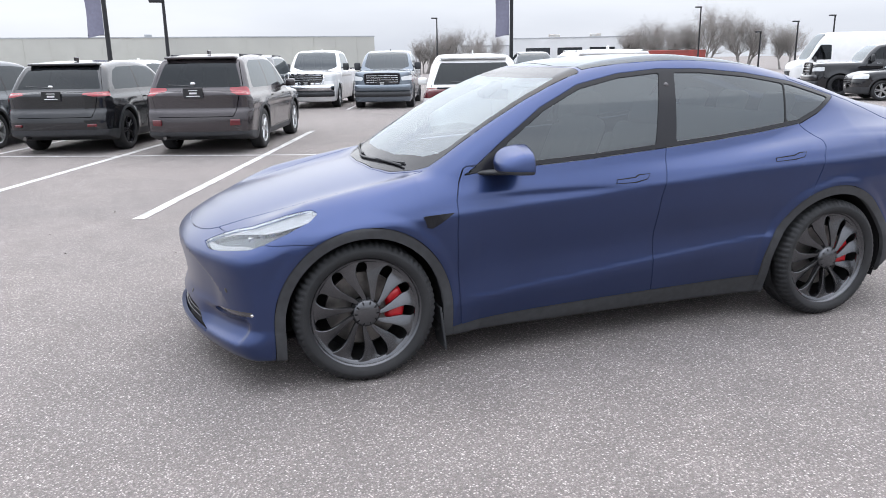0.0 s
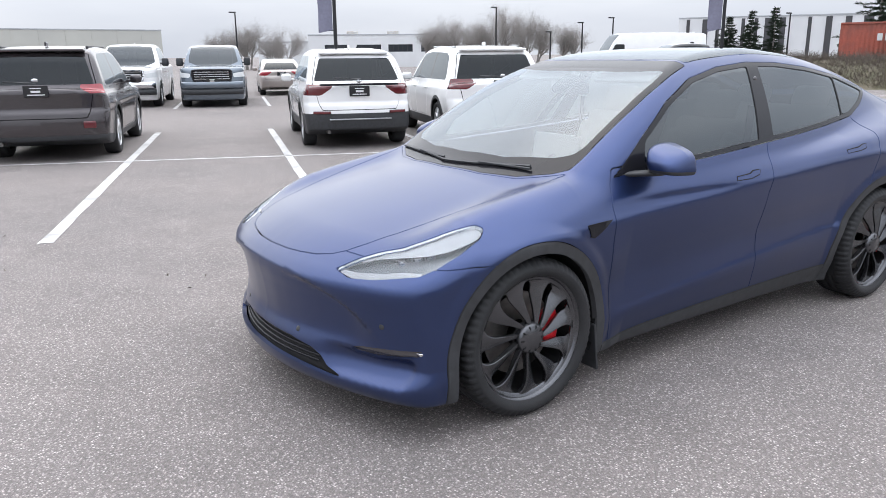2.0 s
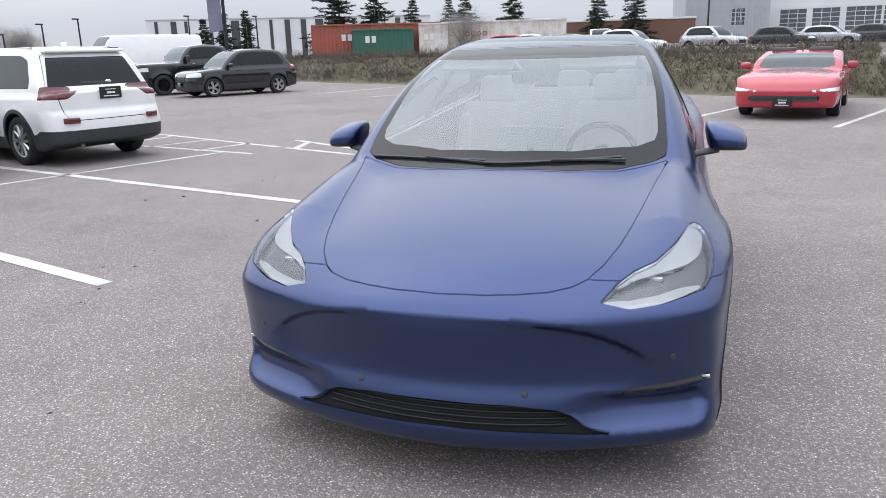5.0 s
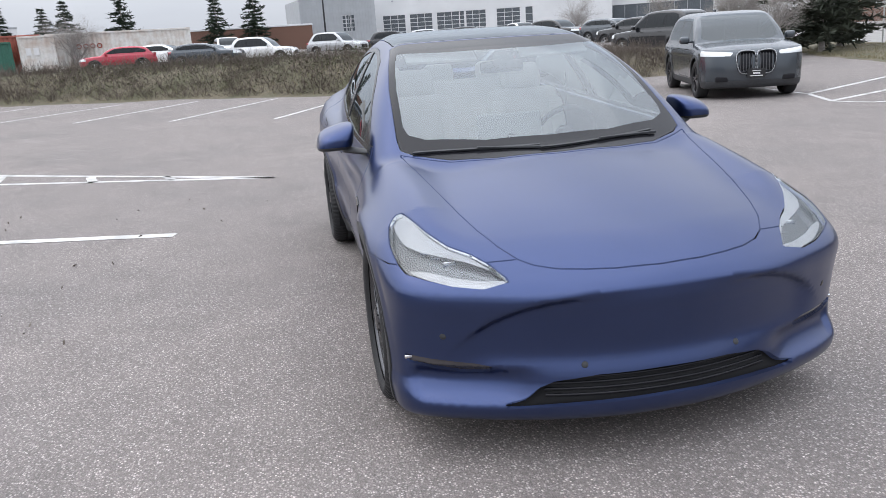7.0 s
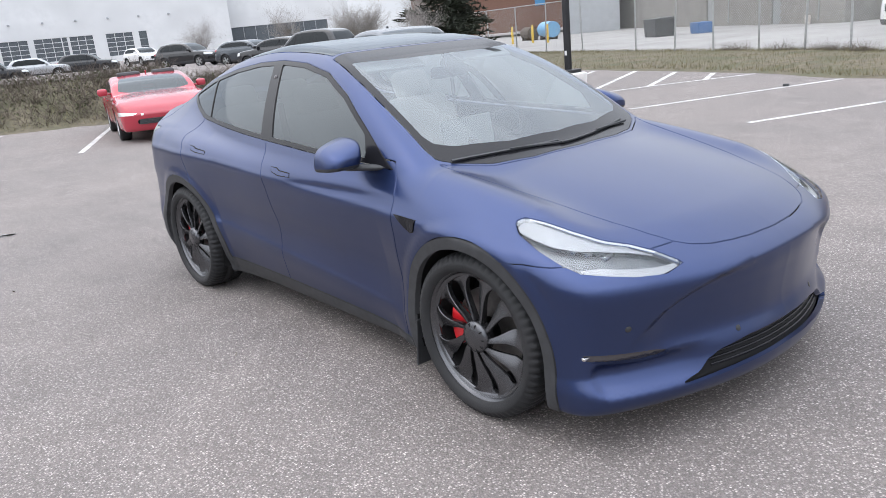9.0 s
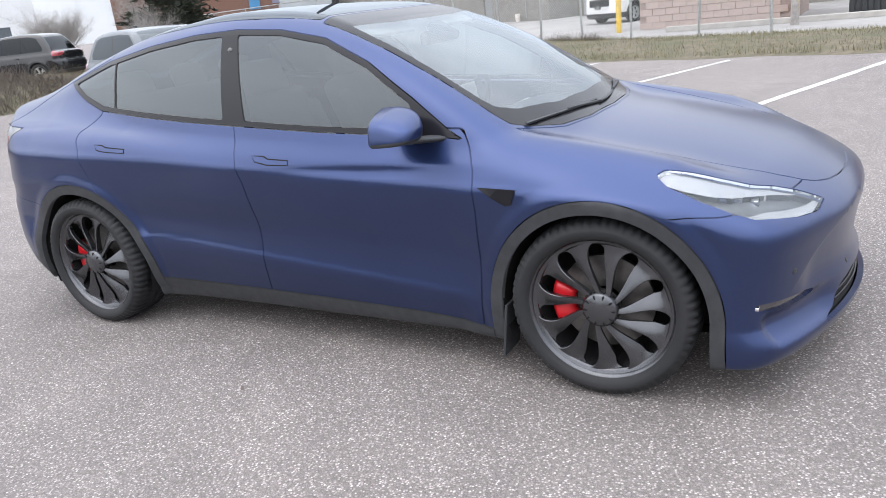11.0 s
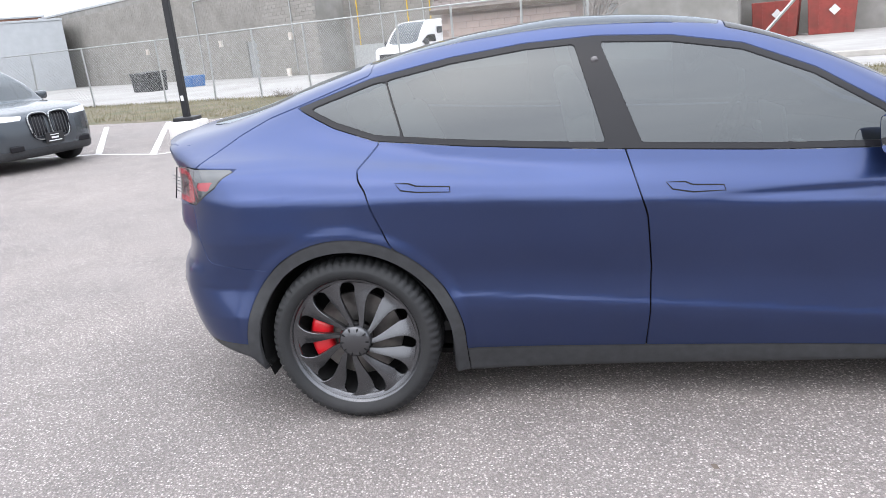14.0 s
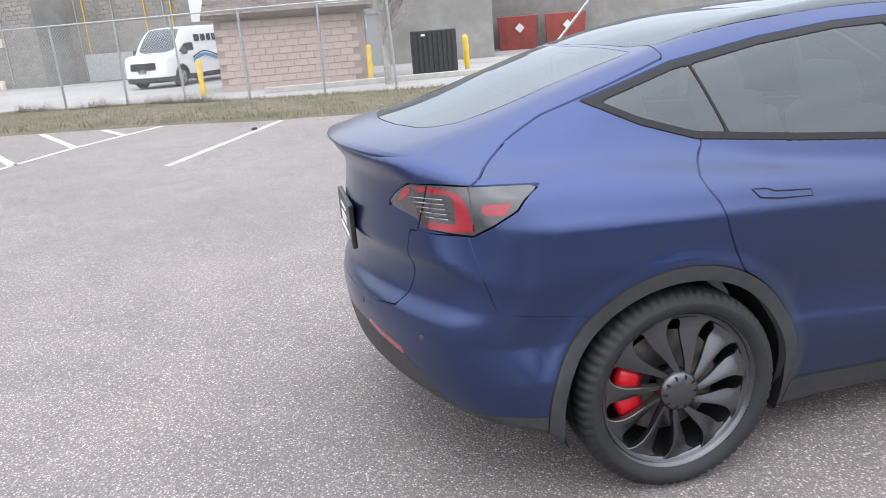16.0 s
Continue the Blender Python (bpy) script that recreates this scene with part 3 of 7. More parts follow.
clear_f = top_view([(1.105, 0), (1.085, .31), (1.0, .58), (.94, .655), (.88, .668), (.61, .645), (.375, .608), (.25, .575), (.295, .3), (.305, 0)], .93)
clear, frit = panel(screen, clear_f, 0)
ws = to_object("windscreen", clear, M_SCREEN, hero, "clear laminated windscreen")
ws.visible_shadow = False
to_object("windscreen_border", frit, M_GLOSS, hero, "black windscreen border")
roof_f = top_view([(.10, 0), (.095, .3), (.08, .568), (-.4, .552), (-.9, .535), (-1.3, .50), (-1.36, .4), (-1.40, 0)], 1.3)
roof_p, rest = panel(rest, roof_f)
rg = to_object("glass_roof", roof_p, M_ROOF, hero, "dark tinted glass roof")
rg.visible_shadow = False
back_f = top_view([(-1.42, 0), (-1.40, .3), (-1.385, .478), (-1.62, .470), (-1.86, .462), (-2.017, .452), (-2.09, .415), (-2.135, .365), (-2.185, .23), (-2.205, .1), (-2.21, 0)], 1.1)
back_p, rest = panel(rest, back_f)
bgl = to_object("rear_window", back_p, M_REARGLASS, hero, "dark sloping rear window")
bgl.visible_shadow = False

# lamps
LAMP = [(2.118, .525, .692), (2.035, .575, .737), (1.968, .63, .768), (1.90, .695, .785), (1.80, .75, .818), (1.70, .79, .852), (1.64, .82, .874), (1.62, .85, .865), (1.66, .878, .826),
        (1.76, .89, .775), (1.86, .88, .732), (1.925, .855, .702), (1.99, .79, .689), (2.049, .717, .677), (2.104, .615, .670)]
lamp_f = aimed(LAMP, (.66, .42, .62), .6)
lens, rest = panel(rest, lamp_f, .003)
for ob in flanks(lens, "headlight", M_LENS, hero, "clear swept-back headlight lens", rim=.01):
    ob.visible_shadow = False
    sgn = 1 if ob.data.vertices[0].co.y > 0 else -1
    bowl, _ = split(lens, -lens[0][:, 1] * sgn)
    upper = [Vector(LAMP[k]) for k in range(1, 8)]
    lower = [Vector(LAMP[k]) for k in (14, 13, 12, 11, 10, 9, 8)]
    band = upper + [a.lerp(b, q) for a, b, q in zip(upper, lower, (.10, .16, .24, .42, .55, .6, .6))][::-1]
    bright, bowl = split(bowl, aimed(band, (.66, .42, .62), .6)(bowl[0]))
    edge_in = [Vector(LAMP[k]) for k in (0, 14, 13, 12, 11)]
    edge_up = [Vector(LAMP[k]) for k in (1, 2, 3, 4, 5)]
    foot = [a.lerp(b, .06) for a, b in zip(edge_in, edge_up)] + [a.lerp(b, q) for a, b, q in zip(edge_in, edge_up, (.25, .30, .28, .22, .10))][::-1]
    strip_l, bowl = split(bowl, aimed(foot, (.66, .42, .62), .6)(bowl[0]))
    to_object("lower_light_strip", shell_of(strip_l, .022), M_LAMPPANEL, ob, "pale lower lamp strip")
    to_object("reflector", shell_of(bowl, .045), M_REFLECTOR, ob, "grey lamp reflector")
    to_object("light_panel", shell_of(bright, .02), M_LAMPPANEL, ob, "pale upper lamp panel")
    # light guide along the upper edge, projector units and a lower bezel
    def along(a, b, t):
        p = Vector(LAMP[a]).lerp(Vector(LAMP[b]), t)
        return Vector((p.x, p.y * sgn, p.z))
    inner = Vector((-.012, -.012 * sgn, -.018))
    bm = bmesh.new()
    for k in range(2, 7):
        add_tube(bm, along(k, k + 1, 0) + inner * 1.4, along(k, k + 1, 1) + inner * 1.4, .011, .011, 8)
    part("light_guide", bm, M_WHITELENS, ob, "white daytime light guide", True)
    for k, (t, s) in enumerate(((.25, .5), (.45, .5), (.62, .5))):
        p = along(2, 6, t).lerp(along(13, 10, t), s) + Vector((-.03, -.02 * sgn, -.03))
        bm = bmesh.new()
        add_box(bm, (.03, .05, .045), p, .006)
        part("projector", bm, M_CHROME, ob, "small square lamp projector", True)
    bm = bmesh.new()
    for k in range(9, 14):
        add_tube(bm, along(k, k + 1, 0) + inner, along(k, k + 1, 1) + inner, .006, .006, 8)
    part("bezel", bm, M_TRIM, ob, "dark lower lamp bezel", True)
TAIL = [(-2.299, .498, 1.018), (-2.278, .557, 1.067), (-2.252, .62, 1.100), (-2.181, .702, 1.104), (-2.072, .797, 1.104), (-1.973, .826, 1.102), (-1.865, .838, 1.096), (-1.956, .883, 1.031), (-2.033, .867, .989),
        (-2.087, .827, .956), (-2.138, .776, .957), (-2.219, .691, .965), (-2.225, .675, .992)]
RED_C = [(-2.277, .568, 1.035), (-2.267, .593, 1.075), (-2.253, .627, 1.094), (-2.185, .701, 1.097), (-2.141, .749, 1.091), (-2.111, .785, 1.076), (-2.097, .811, 1.037), (-2.085, .830, .971), (-2.137, .777, .963),
         (-2.21, .705, .969), (-2.197, .711, .993), (-2.128, .782, .989), (-2.131, .773, 1.053), (-2.14, .758, 1.074), (-2.188, .703, 1.077), (-2.244, .64, 1.078), (-2.265, .60, 1.046)]


def patch(points):
    return aimed(points, (-.72, .65, .2), .5)


tail, rest = panel(rest, patch(TAIL), .003)
outer, inner_t = panel(tail, lambda V: -(V[:, 0] + 2.074), .002)
red_o, outer = panel(outer, patch([(-2.068, .828, 1.051), (-1.955, .871, 1.055), (-1.994, .876, 1.02), (-2.060, .842, 1.02)]), 0)
for ob in flanks(outer, "tail_lamp", M_SMOKE, hero, "smoked outer tail lamp lens", rim=.01):
    right = ob.data.vertices[0].co.y < 0
    to_object("tail_lamp_panel", split(red_o, red_o[0][:, 1] * (1 if right else -1))[0], M_REDLENS, ob, "red tail lamp panel", lift=-.001)
red_c, clear_t = panel(inner_t, patch(RED_C), 0)
for ob in flanks(clear_t, "tail_lamp", M_TAILCLEAR, hero, "clear inner tail lamp with red C-shaped band", rim=.01):
    sgn = 1 if ob.data.vertices[0].co.y > 0 else -1
    band, _ = split(red_c, -red_c[0][:, 1] * sgn)
    to_object("red_band", band, M_REDLENS, ob, "red C-shaped light band", lift=.0015, rim=.004)
    # bright ribs inside the C
    for k in range(5):
        u = (k + .5) / 5
        pa, pb = Vector((-2.244, .642, 1.072)).lerp(Vector((-2.200, .707, 1.0)), u), Vector((-2.142, .756, 1.070)).lerp(Vector((-2.133, .777, .995)), u)
        out = Vector((-.72, .65, .2)) * .004
        pts = [pa.lerp(pb, q) + out for q in (.08, .5, .94)]
        pts[1] += out * 1.2
        bm = bmesh.new()
        for c, d in zip(pts, pts[1:]):
            add_tube(bm, (c.x, c.y * sgn, c.z), (d.x, d.y * sgn, d.z), .0022, .0022, 6)
        part("lamp_rib", bm, M_REFLECTOR, ob, "", True)
    mid = [Vector(q) for q in ((-2.184, .7045, 1.104), (-2.203, .699, 1.03), (-2.221, .691, .966))]
    bm = bmesh.new()
    for c, d in zip(mid, mid[1:]):
        add_tube(bm, (c.x - .001, c.y * sgn, c.z), (d.x - .001, d.y * sgn, d.z), .0028, .0028, 6)
    part("lamp_seam", bm, M_SHUT, ob)

# bonnet, doors, bumpers, tailgate
hood_f = top_view([(2.19, 0), (2.181, .16), (2.162, .265), (2.135, .36), (2.095, .435), (2.05, .48), (1.97, .525), (1.85, .565), (1.7, .60), (1.5, .636), (1.28, .672), (1.10, .705), (1.04, .722), (1.085, .662), (1.175, .505), (1.228, .3), (1.25, 0)], .55)
hood, rest = panel(rest, hood_f, .003)
to_object("bonnet", hood, M_BLUE, hero, "satin blue bonnet", rim=.02)
fdoor = side_view([(.862, 1.03), (.899, .957), (.926, .873), (.932, .715), (.923, .518), (.902, .19), (-.26, .19), (-.25, .272), (-.235, .418), (-.228, .609), (-.243, .822), (-.295, 1.01), (-.318, 1.09), (.2, 1.06)], near=.6)
p1, rest = panel(rest, fdoor, .0036)
HANDLE_F = [(-.171, .942), (-.106, .938), (-.079, .926), (.03, .92), (.035, .904), (-.079, .906), (-.151, .92)]
HANDLE_R = [(-1.194, 1.007), (-1.145, 1.002), (-1.114, .991), (-.985, .981), (-.984, .966), (-1.112, .974), (-1.173, .984)]
doors = flanks(p1, "front_door", M_BLUE, hero, "satin blue front door", rim=.02)
for d_, sy in zip(doors, (-1, 1)):
    side_plate("door_handle", HANDLE_F, sy, M_BLUE, d_, "flush door handle")
rdoor = side_view([(-.26, .19), (-.25, .272), (-.235, .418), (-.228, .609), (-.243, .822), (-.295, 1.01), (-.318, 1.09), (-.93, 1.14), (-1.272, 1.17), (-1.28, 1.14), (-1.352, 1.062), (-1.345, 1.03), (-1.317, .986), (-1.286, .886), (-1.24, .77), (-1.10, .60), (-1.03, .42), (-1.0, .19)], near=.6)
p2, rest = panel(rest, rdoor, .0036)
for d_, sy in zip(flanks(p2, "rear_door", M_BLUE, hero, "satin blue rear door", rim=.02), (-1, 1)):
    side_plate("door_handle", HANDLE_R, sy, M_BLUE, d_, "flush door handle")
dif_c = curve((0, .545), (.36, .538), (.55, .512), (.67, .455), (.74, .385), (.84, .365), (1, .36))
hatch_a = side_view([(-1.33, 1.8), (-1.318, 1.41), (-1.52, 1.345), (-1.638, 1.308), (-1.774, 1.267), (-1.893, 1.212), (-2.007, 1.141), (-2.074, 1.096), (-2.076, 1.067), (-2.08, .95), (-2.8, .95), (-2.8, 1.8)], near=-1)
hatch_b = lambda V: np.maximum(polygon_field(V[:, 1:], [(-.62, .97), (-.61, .82), (-.585, .73), (-.545, .672), (-.40, .648), (.40, .648), (.545, .672), (.585, .73), (.61, .82), (.62, .97)]), V[:, 0] + 2)
hatch, rest = panel(rest, lambda V: np.minimum(hatch_a(V), hatch_b(V)), .003)
to_object("tailgate", hatch, M_BLUE, hero, "satin blue tailgate", rim=.02)
rb = side_view([(-1.70, .672), (-1.911, .697), (-2.015, .715), (-2.037, .732), (-2.065, .828), (-2.09, .95), (-2.8, .95), (-2.8, 0), (-1.3, 0), (-1.5, .5)], near=-1)
rbump, rest = panel(rest, rb, .002)
refl, rbump = panel(rbump, lambda V: np.maximum(np.maximum(np.abs(V[:, 2] - .533 + .16 * (np.abs(V[:, 1]) - .45)) - .013, np.abs(np.abs(V[:, 1]) - .46) - .12), V[:, 0] + 2.1), 0)
dif, rbump = panel(rbump, lambda V: np.maximum(V[:, 2] - dif_c(np.abs(V[:, 1])), V[:, 0] + 1.7))
to_object("rear_valance", dif, M_TRIM, hero, "black plastic rear valance", rim=.02)
to_object("rear_bumper", rbump, M_BLUE, hero, "satin blue rear bumper", rim=.02)
flanks(refl, "rear_reflector", M_REDLENS, hero, "red bumper reflector strip")
fb = side_view([(1.40, .60), (1.52, .69), (1.62, .725), (1.73, .733), (1.83, .729), (2.0, .74), (2.05, .75), (2.06, .95), (2.8, .95), (2.8, 0), (1.2, 0)], near=-1)
fbump, rest = panel(rest, fb, .0022)
grille, fbump = split(fbump, np.maximum(polygon_field(np.stack([np.abs(fbump[0][:, 1]), fbump[0][:, 2]], 1), [(-.1, .355), (.25, .350), (.40, .332), (.455, .308), (.50, .272), (.575, .254), (.575, .236), (.3, .250), (-.1, .260)]), 1.9 - fbump[0][:, 0]))
to_object("lower_grille", shell_of(grille, .05), M_SHUT, hero, "black lower air intake")
for k in range(4):
    bm = bmesh.new()
    zz = .274 + .020 * k
    pts = [(float(c_nose(zz) - c_plan(abs(y))) - .03, y, zz) for y in np.linspace(-.43, .43, 25)]
    for a, b in zip(pts, pts[1:]):
        add_tube(bm, a, b, .0055, .0055, 6, False)
    part("grille_bar", bm, M_GLOSS, hero, "thin black intake bar", True)
fog, fbump = split(fbump, np.maximum(polygon_field(np.stack([np.abs(fbump[0][:, 1]), fbump[0][:, 2]], 1), [(.585, .376), (.66, .394), (.743, .403), (.892, .413), (.885, .384), (.80, .366), (.70, .352), (.62, .354)]), 1.7 - fbump[0][:, 0]))
flanks(shell_of(fog, .012), "fog_lamp", M_TAILCLEAR, hero, "narrow smoky fog lamp lens")
for sy in (1, -1):
    part("fog_lamp_bulb", box((.02, .05, .014), (1.945, sy * .868, .398), .004), M_CHROME, hero, "small clear fog lamp", True)
to_object("front_bumper", fbump, M_BLUE, hero, "satin blue front bumper", rim=.022)
quarters, rest2 = split(rest, np.maximum(rest[0][:, 0] + .2, -9))
flanks(quarters, "rear_quarter", M_BLUE, hero, "satin blue rear quarter panel and roof rail", rim=.02)
flanks(rest2, "front_wing", M_BLUE, hero, "satin blue front wing and pillar", rim=.02)
for sy in (1, -1):
    side_plate("side_camera_badge", [(.954, .819), (1.11, .812), (1.093, .763), (1.067, .757), (1.025, .778)], sy, M_GLOSS, hero, "black wedge-shaped side camera badge", .004)

# dark inner shell behind the gaps
inner = surface(hero_field, (-2.5, -1.06, .12), (2.4, 1.06, 1.70), .04)
for f, e in ((arch(0), 0), (dlo, .0), (screen_f, 0), (roof_f, 0), (back_f, 0)):
    _, inner = split(inner, f(inner[0]) + e)
_, inner = split(inner, lamp_f(inner[0]))
to_object("inner_shell", shell_of(inner, .03), M_SHUT, hero, "dark inner body shell")
# wheel housings
for cx, cz, r in ARCH:
    for sy in (1, -1):
        bm = bmesh.new()
        n = 26
        rows = []
        for k in range(n + 1):
            a = math.pi * (-.12 + 1.24 * k / n)
            p = (cx + (r + .012) * math.cos(a), cz + (r + .012) * math.sin(a))
            rows.append([bm.verts.new((p[0], sy * y, max(p[1], .17))) for y in (.90, .62)])
        for a, b in zip(rows, rows[1:]):
            bm.faces.new((a[0], a[1], b[1], b[0]))
        bm.faces.new([q[1] for q in rows])
        part("wheel_housing", bm, M_SHUT, hero, "black wheel housing liner", True)


# wheels
def make_tyre(R, W, rim_r):
    prof = [(rim_r - .006, -.42), (rim_r + .004, -.47), (rim_r + .03, -.5), (R - .035, -.49), (R - .014, -.44), (R - .004, -.38), (R, -.25), (R, -.12), (R - .006, -.11), (R - .006, -.09), (R, -.08), (R, .08),
            (R - .006, .09), (R - .006, .11), (R, .12), (R, .25), (R - .004, .38), (R - .014, .44), (R - .035, .49), (rim_r + .03, .5), (rim_r + .004, .47), (rim_r - .006, .42)]
    prof = [(r, s * W) for r, s in prof]
    n = 264
    bm = bmesh.new()
    rings = []
    for k in range(n):
        ring = []
        for i, (r, s) in enumerate(prof):
            cut = .011 if (k % 4 == 0 and (4 <= i <= 6 or 15 <= i <= 17)) else 0
            a = 2 * math.pi * (k + (0.6 if i < 11 else -.6) * abs(s) / W) / n
            ring.append(bm.verts.new(((r - cut) * math.cos(a), s, (r - cut) * math.sin(a))))
        rings.append(ring)
    for k in range(n):
        p, q = rings[k], rings[(k + 1) % n]
        for i in range(len(prof) - 1):
            bm.faces.new((p[i], q[i], q[i + 1], p[i + 1]))
    bmesh.ops.recalc_face_normals(bm, faces=bm.faces)
    return bm


def turbine_blade(r0=.066, r1=.264):
    """One swept fan blade, outer face towards +y: a raised leading edge, falling away to the next slot."""
    bm = bmesh.new()
    rows = []
    for s in np.linspace(0, 1, 17):
        r = r0 + (r1 - r0) * s
        e = max(0, (s - .70) / .30)
        lead = .25 * (1 - (1 - min(s / .62, 1)) ** 2) - .07 * e - .10 * e ** 4
        width = .245 - .025 * math.sin(math.pi * min(1, s * 1.3)) + .075 * s + .34 * e ** 4
        y0 = .013 - .012 * s * s
        dip = .004 + .020 * min(1, s * 1.5) * (1 - .85 * e * e)
        ring = []
        for u, v in ((0, -.002), (.04, 0), (.25, -.12 * dip), (.6, -.5 * dip), (1, -dip), (1, -dip - .012), (.2, -.034), (.0, -.022)):
            a = -(lead + u * width)
            ring.append(bm.verts.new((r * math.cos(a), y0 + v, r * math.sin(a))))
        rows.append(ring)
    for a, b in zip(rows, rows[1:]):
        for i in range(8):
            bm.faces.new((a[i], a[(i + 1) % 8], b[(i + 1) % 8], b[i]))
    bm.faces.new(rows[0][::-1])
    bm.faces.new(rows[-1])
    bmesh.ops.recalc_face_normals(bm, faces=bm.faces)
    me = bpy.data.meshes.new("blade")
    bm.to_mesh(me)
    bm.free()
    me.shade_smooth()
    me.set_sharp_from_angle(angle=radians(32))
    me.materials.append(M_RIM)
    return me


BLADE = turbine_blade()


def sharp_smooth(ob, deg=35):
    ob.data.set_sharp_from_angle(angle=radians(deg))
    return ob


def hero_wheel(cx, sy, turn):
    w = part("wheel", make_tyre(HUB, .262, .284), M_TYRE, hero, "low-profile black tyre on turbine alloy wheel", True)
    w.data.materials[0] = M_TYRE
    rim = part("rim", lathe([(.272, -.10), (.26, -.09), (.262, .06), (.267, .092), (.279, .106), (.288, .110), (.292, .104), (.287, .09)], 64), M_RIM, w, "dark grey alloy rim", True)
    part("rim_face", lathe([(.256, .055), (.251, .080), (.254, .0865), (.262, .0905), (.275, .097), (.281, .103), (.281, .09)], 64), M_RIM, w, "satin grey outer ring of the wheel face", True)
    for k in range(11):
        o = new("blade", BLADE)
        o.parent = w
        o.matrix_basis = pose(0, .088, 0) @ Matrix.Rotation(2 * math.pi * k / 11 + .1, 4, "Y")
    cap = part("hub_cap", lathe([(0, .024), (.040, .025), (.046, .021), (.056, .020), (.064, .014), (.070, .004), (.073, -.012), (.073, -.03), (.05, -.04)], 44), M_RIM, w, "round dark hub cap", True, pose(0, .095, 0))
    for k in range(10):
        a = 2 * math.pi * k / 10
        part("cap_notch", box((.016, .010, .007), (.054 * math.cos(a), .112, .054 * math.sin(a)), .002, Euler((0, -a, 0)).to_matrix()), M_SHUT, cap)
    disc = part("brake_disc", lathe([(.06, .012), (.185, .012), (.185, -.012), (.06, -.012)], 48), M_DISC, w, "grey brake disc")
    part("barrel", lathe([(.253, .08), (.245, -.11), (.10, -.115)], 48), M_SHUT, w, "dark wheel barrel")
    a0 = math.pi * (.98 if cx > 0 else 1.0)
    bm = bmesh.new()
    rows = []
    for k in range(9):
        a = a0 + (k / 8 - .5) * .95
        rows.append([bm.verts.new((r * math.cos(a), y, r * math.sin(a))) for r, y in ((.115, .0), (.115, .045), (.135, .056), (.19, .056), (.205, .045), (.205, 0))])
    for a, b in zip(rows, rows[1:]):
        for i in range(6):
            bm.faces.new((a[i], a[(i + 1) % 6], b[(i + 1) % 6], b[i]))
    bm.faces.new(rows[0][::-1])
    bm.faces.new(rows[-1])
    bmesh.ops.recalc_face_normals(bm, faces=bm.faces)
    part("brake_caliper", bm, M_CALIPER, w, "red brake caliper", True)
    base = Matrix.Translation((cx, sy * (TR - .115), HUB))
    if sy < 0:
        base = base @ Matrix.Rotation(math.pi, 4, "Z")
        # the caliper stays on the rear side of its axle
    w.matrix_basis = base @ Matrix.Rotation(turn, 4, "Z")
    return w


for cx, sy, tn in ((1.408, 1, 0), (-1.437, 1, 0), (1.408, -1, 0), (-1.437, -1, 0)):
    w = hero_wheel(cx, sy, tn)
    if sy < 0:
        for ob in w.children:
            if ob.name.startswith("brake_caliper"):
                ob.matrix_basis = Matrix.Rotation(math.pi, 4, "Y")


# ---- smaller parts of the blue crossover
def skin_x(y, z, lo, hi):
    """Where the body's skin lies along x at a given y and z."""
    xs = np.linspace(lo, hi, 400)
    f = hero_field(xs, np.full(400, float(y)), np.full(400, float(z)))
    k = np.argmax(f < 0)
    return float(xs[k])


def skin_z(x, y, top=1.7, low=.9):
    zs = np.linspace(top, low, 800)
    f = hero_field(np.full(800, float(x)), np.full(800, float(y)), zs)
    return float(zs[np.argmax(f < 0)])


def skin_normal(p, e=.004):
    g = []
    for d in range(3):
        a, b = list(p), list(p)
        a[d] += e
        b[d] -= e
        g.append(float(hero_field(*[np.array([v]) for v in a])[0] - hero_field(*[np.array([v]) for v in b])[0]))
    return Vector(g).normalized()


def dot(name, p, r, mat, label, height=.003):
    n = skin_normal(p)
    m = Matrix.Translation(p) @ n.to_track_quat("Y", "Z").to_matrix().to_4x4()
    part(name, lathe([(0, height), (r * .8, height), (r, height * .3), (r, -.004)], 20), mat, hero, label, True, m)


for sy in (1, -1):
    for y, z in ((.294, .385), (.765, .50)):
        dot("parking_sensor", (skin_x(sy * y, z, 2.4, 1.5), sy * y, z), .012, M_TRIM, "small round parking sensor", .002)
    for y, z in ((.30, .62), (.70, .60)):
        dot("parking_sensor", (skin_x(sy * y, z, -2.5, -1.6), sy * y, z), .012, M_TRIM, "small round parking sensor", .002)

# round tow-eye cover in the front bumper
cx_t = skin_x(.40, .455, 2.4, 1.5)
n_t = skin_normal((cx_t, .40, .455))
part("tow_cover", lathe([(.031, .0006), (.0335, .0006), (.0335, -.004), (.031, -.004)], 32), M_SHUT, hero, "thin round outline of the tow-eye cover", False, Matrix.Translation((cx_t, .40, .455)) @ n_t.to_track_quat("Y", "Z").to_matrix().to_4x4())

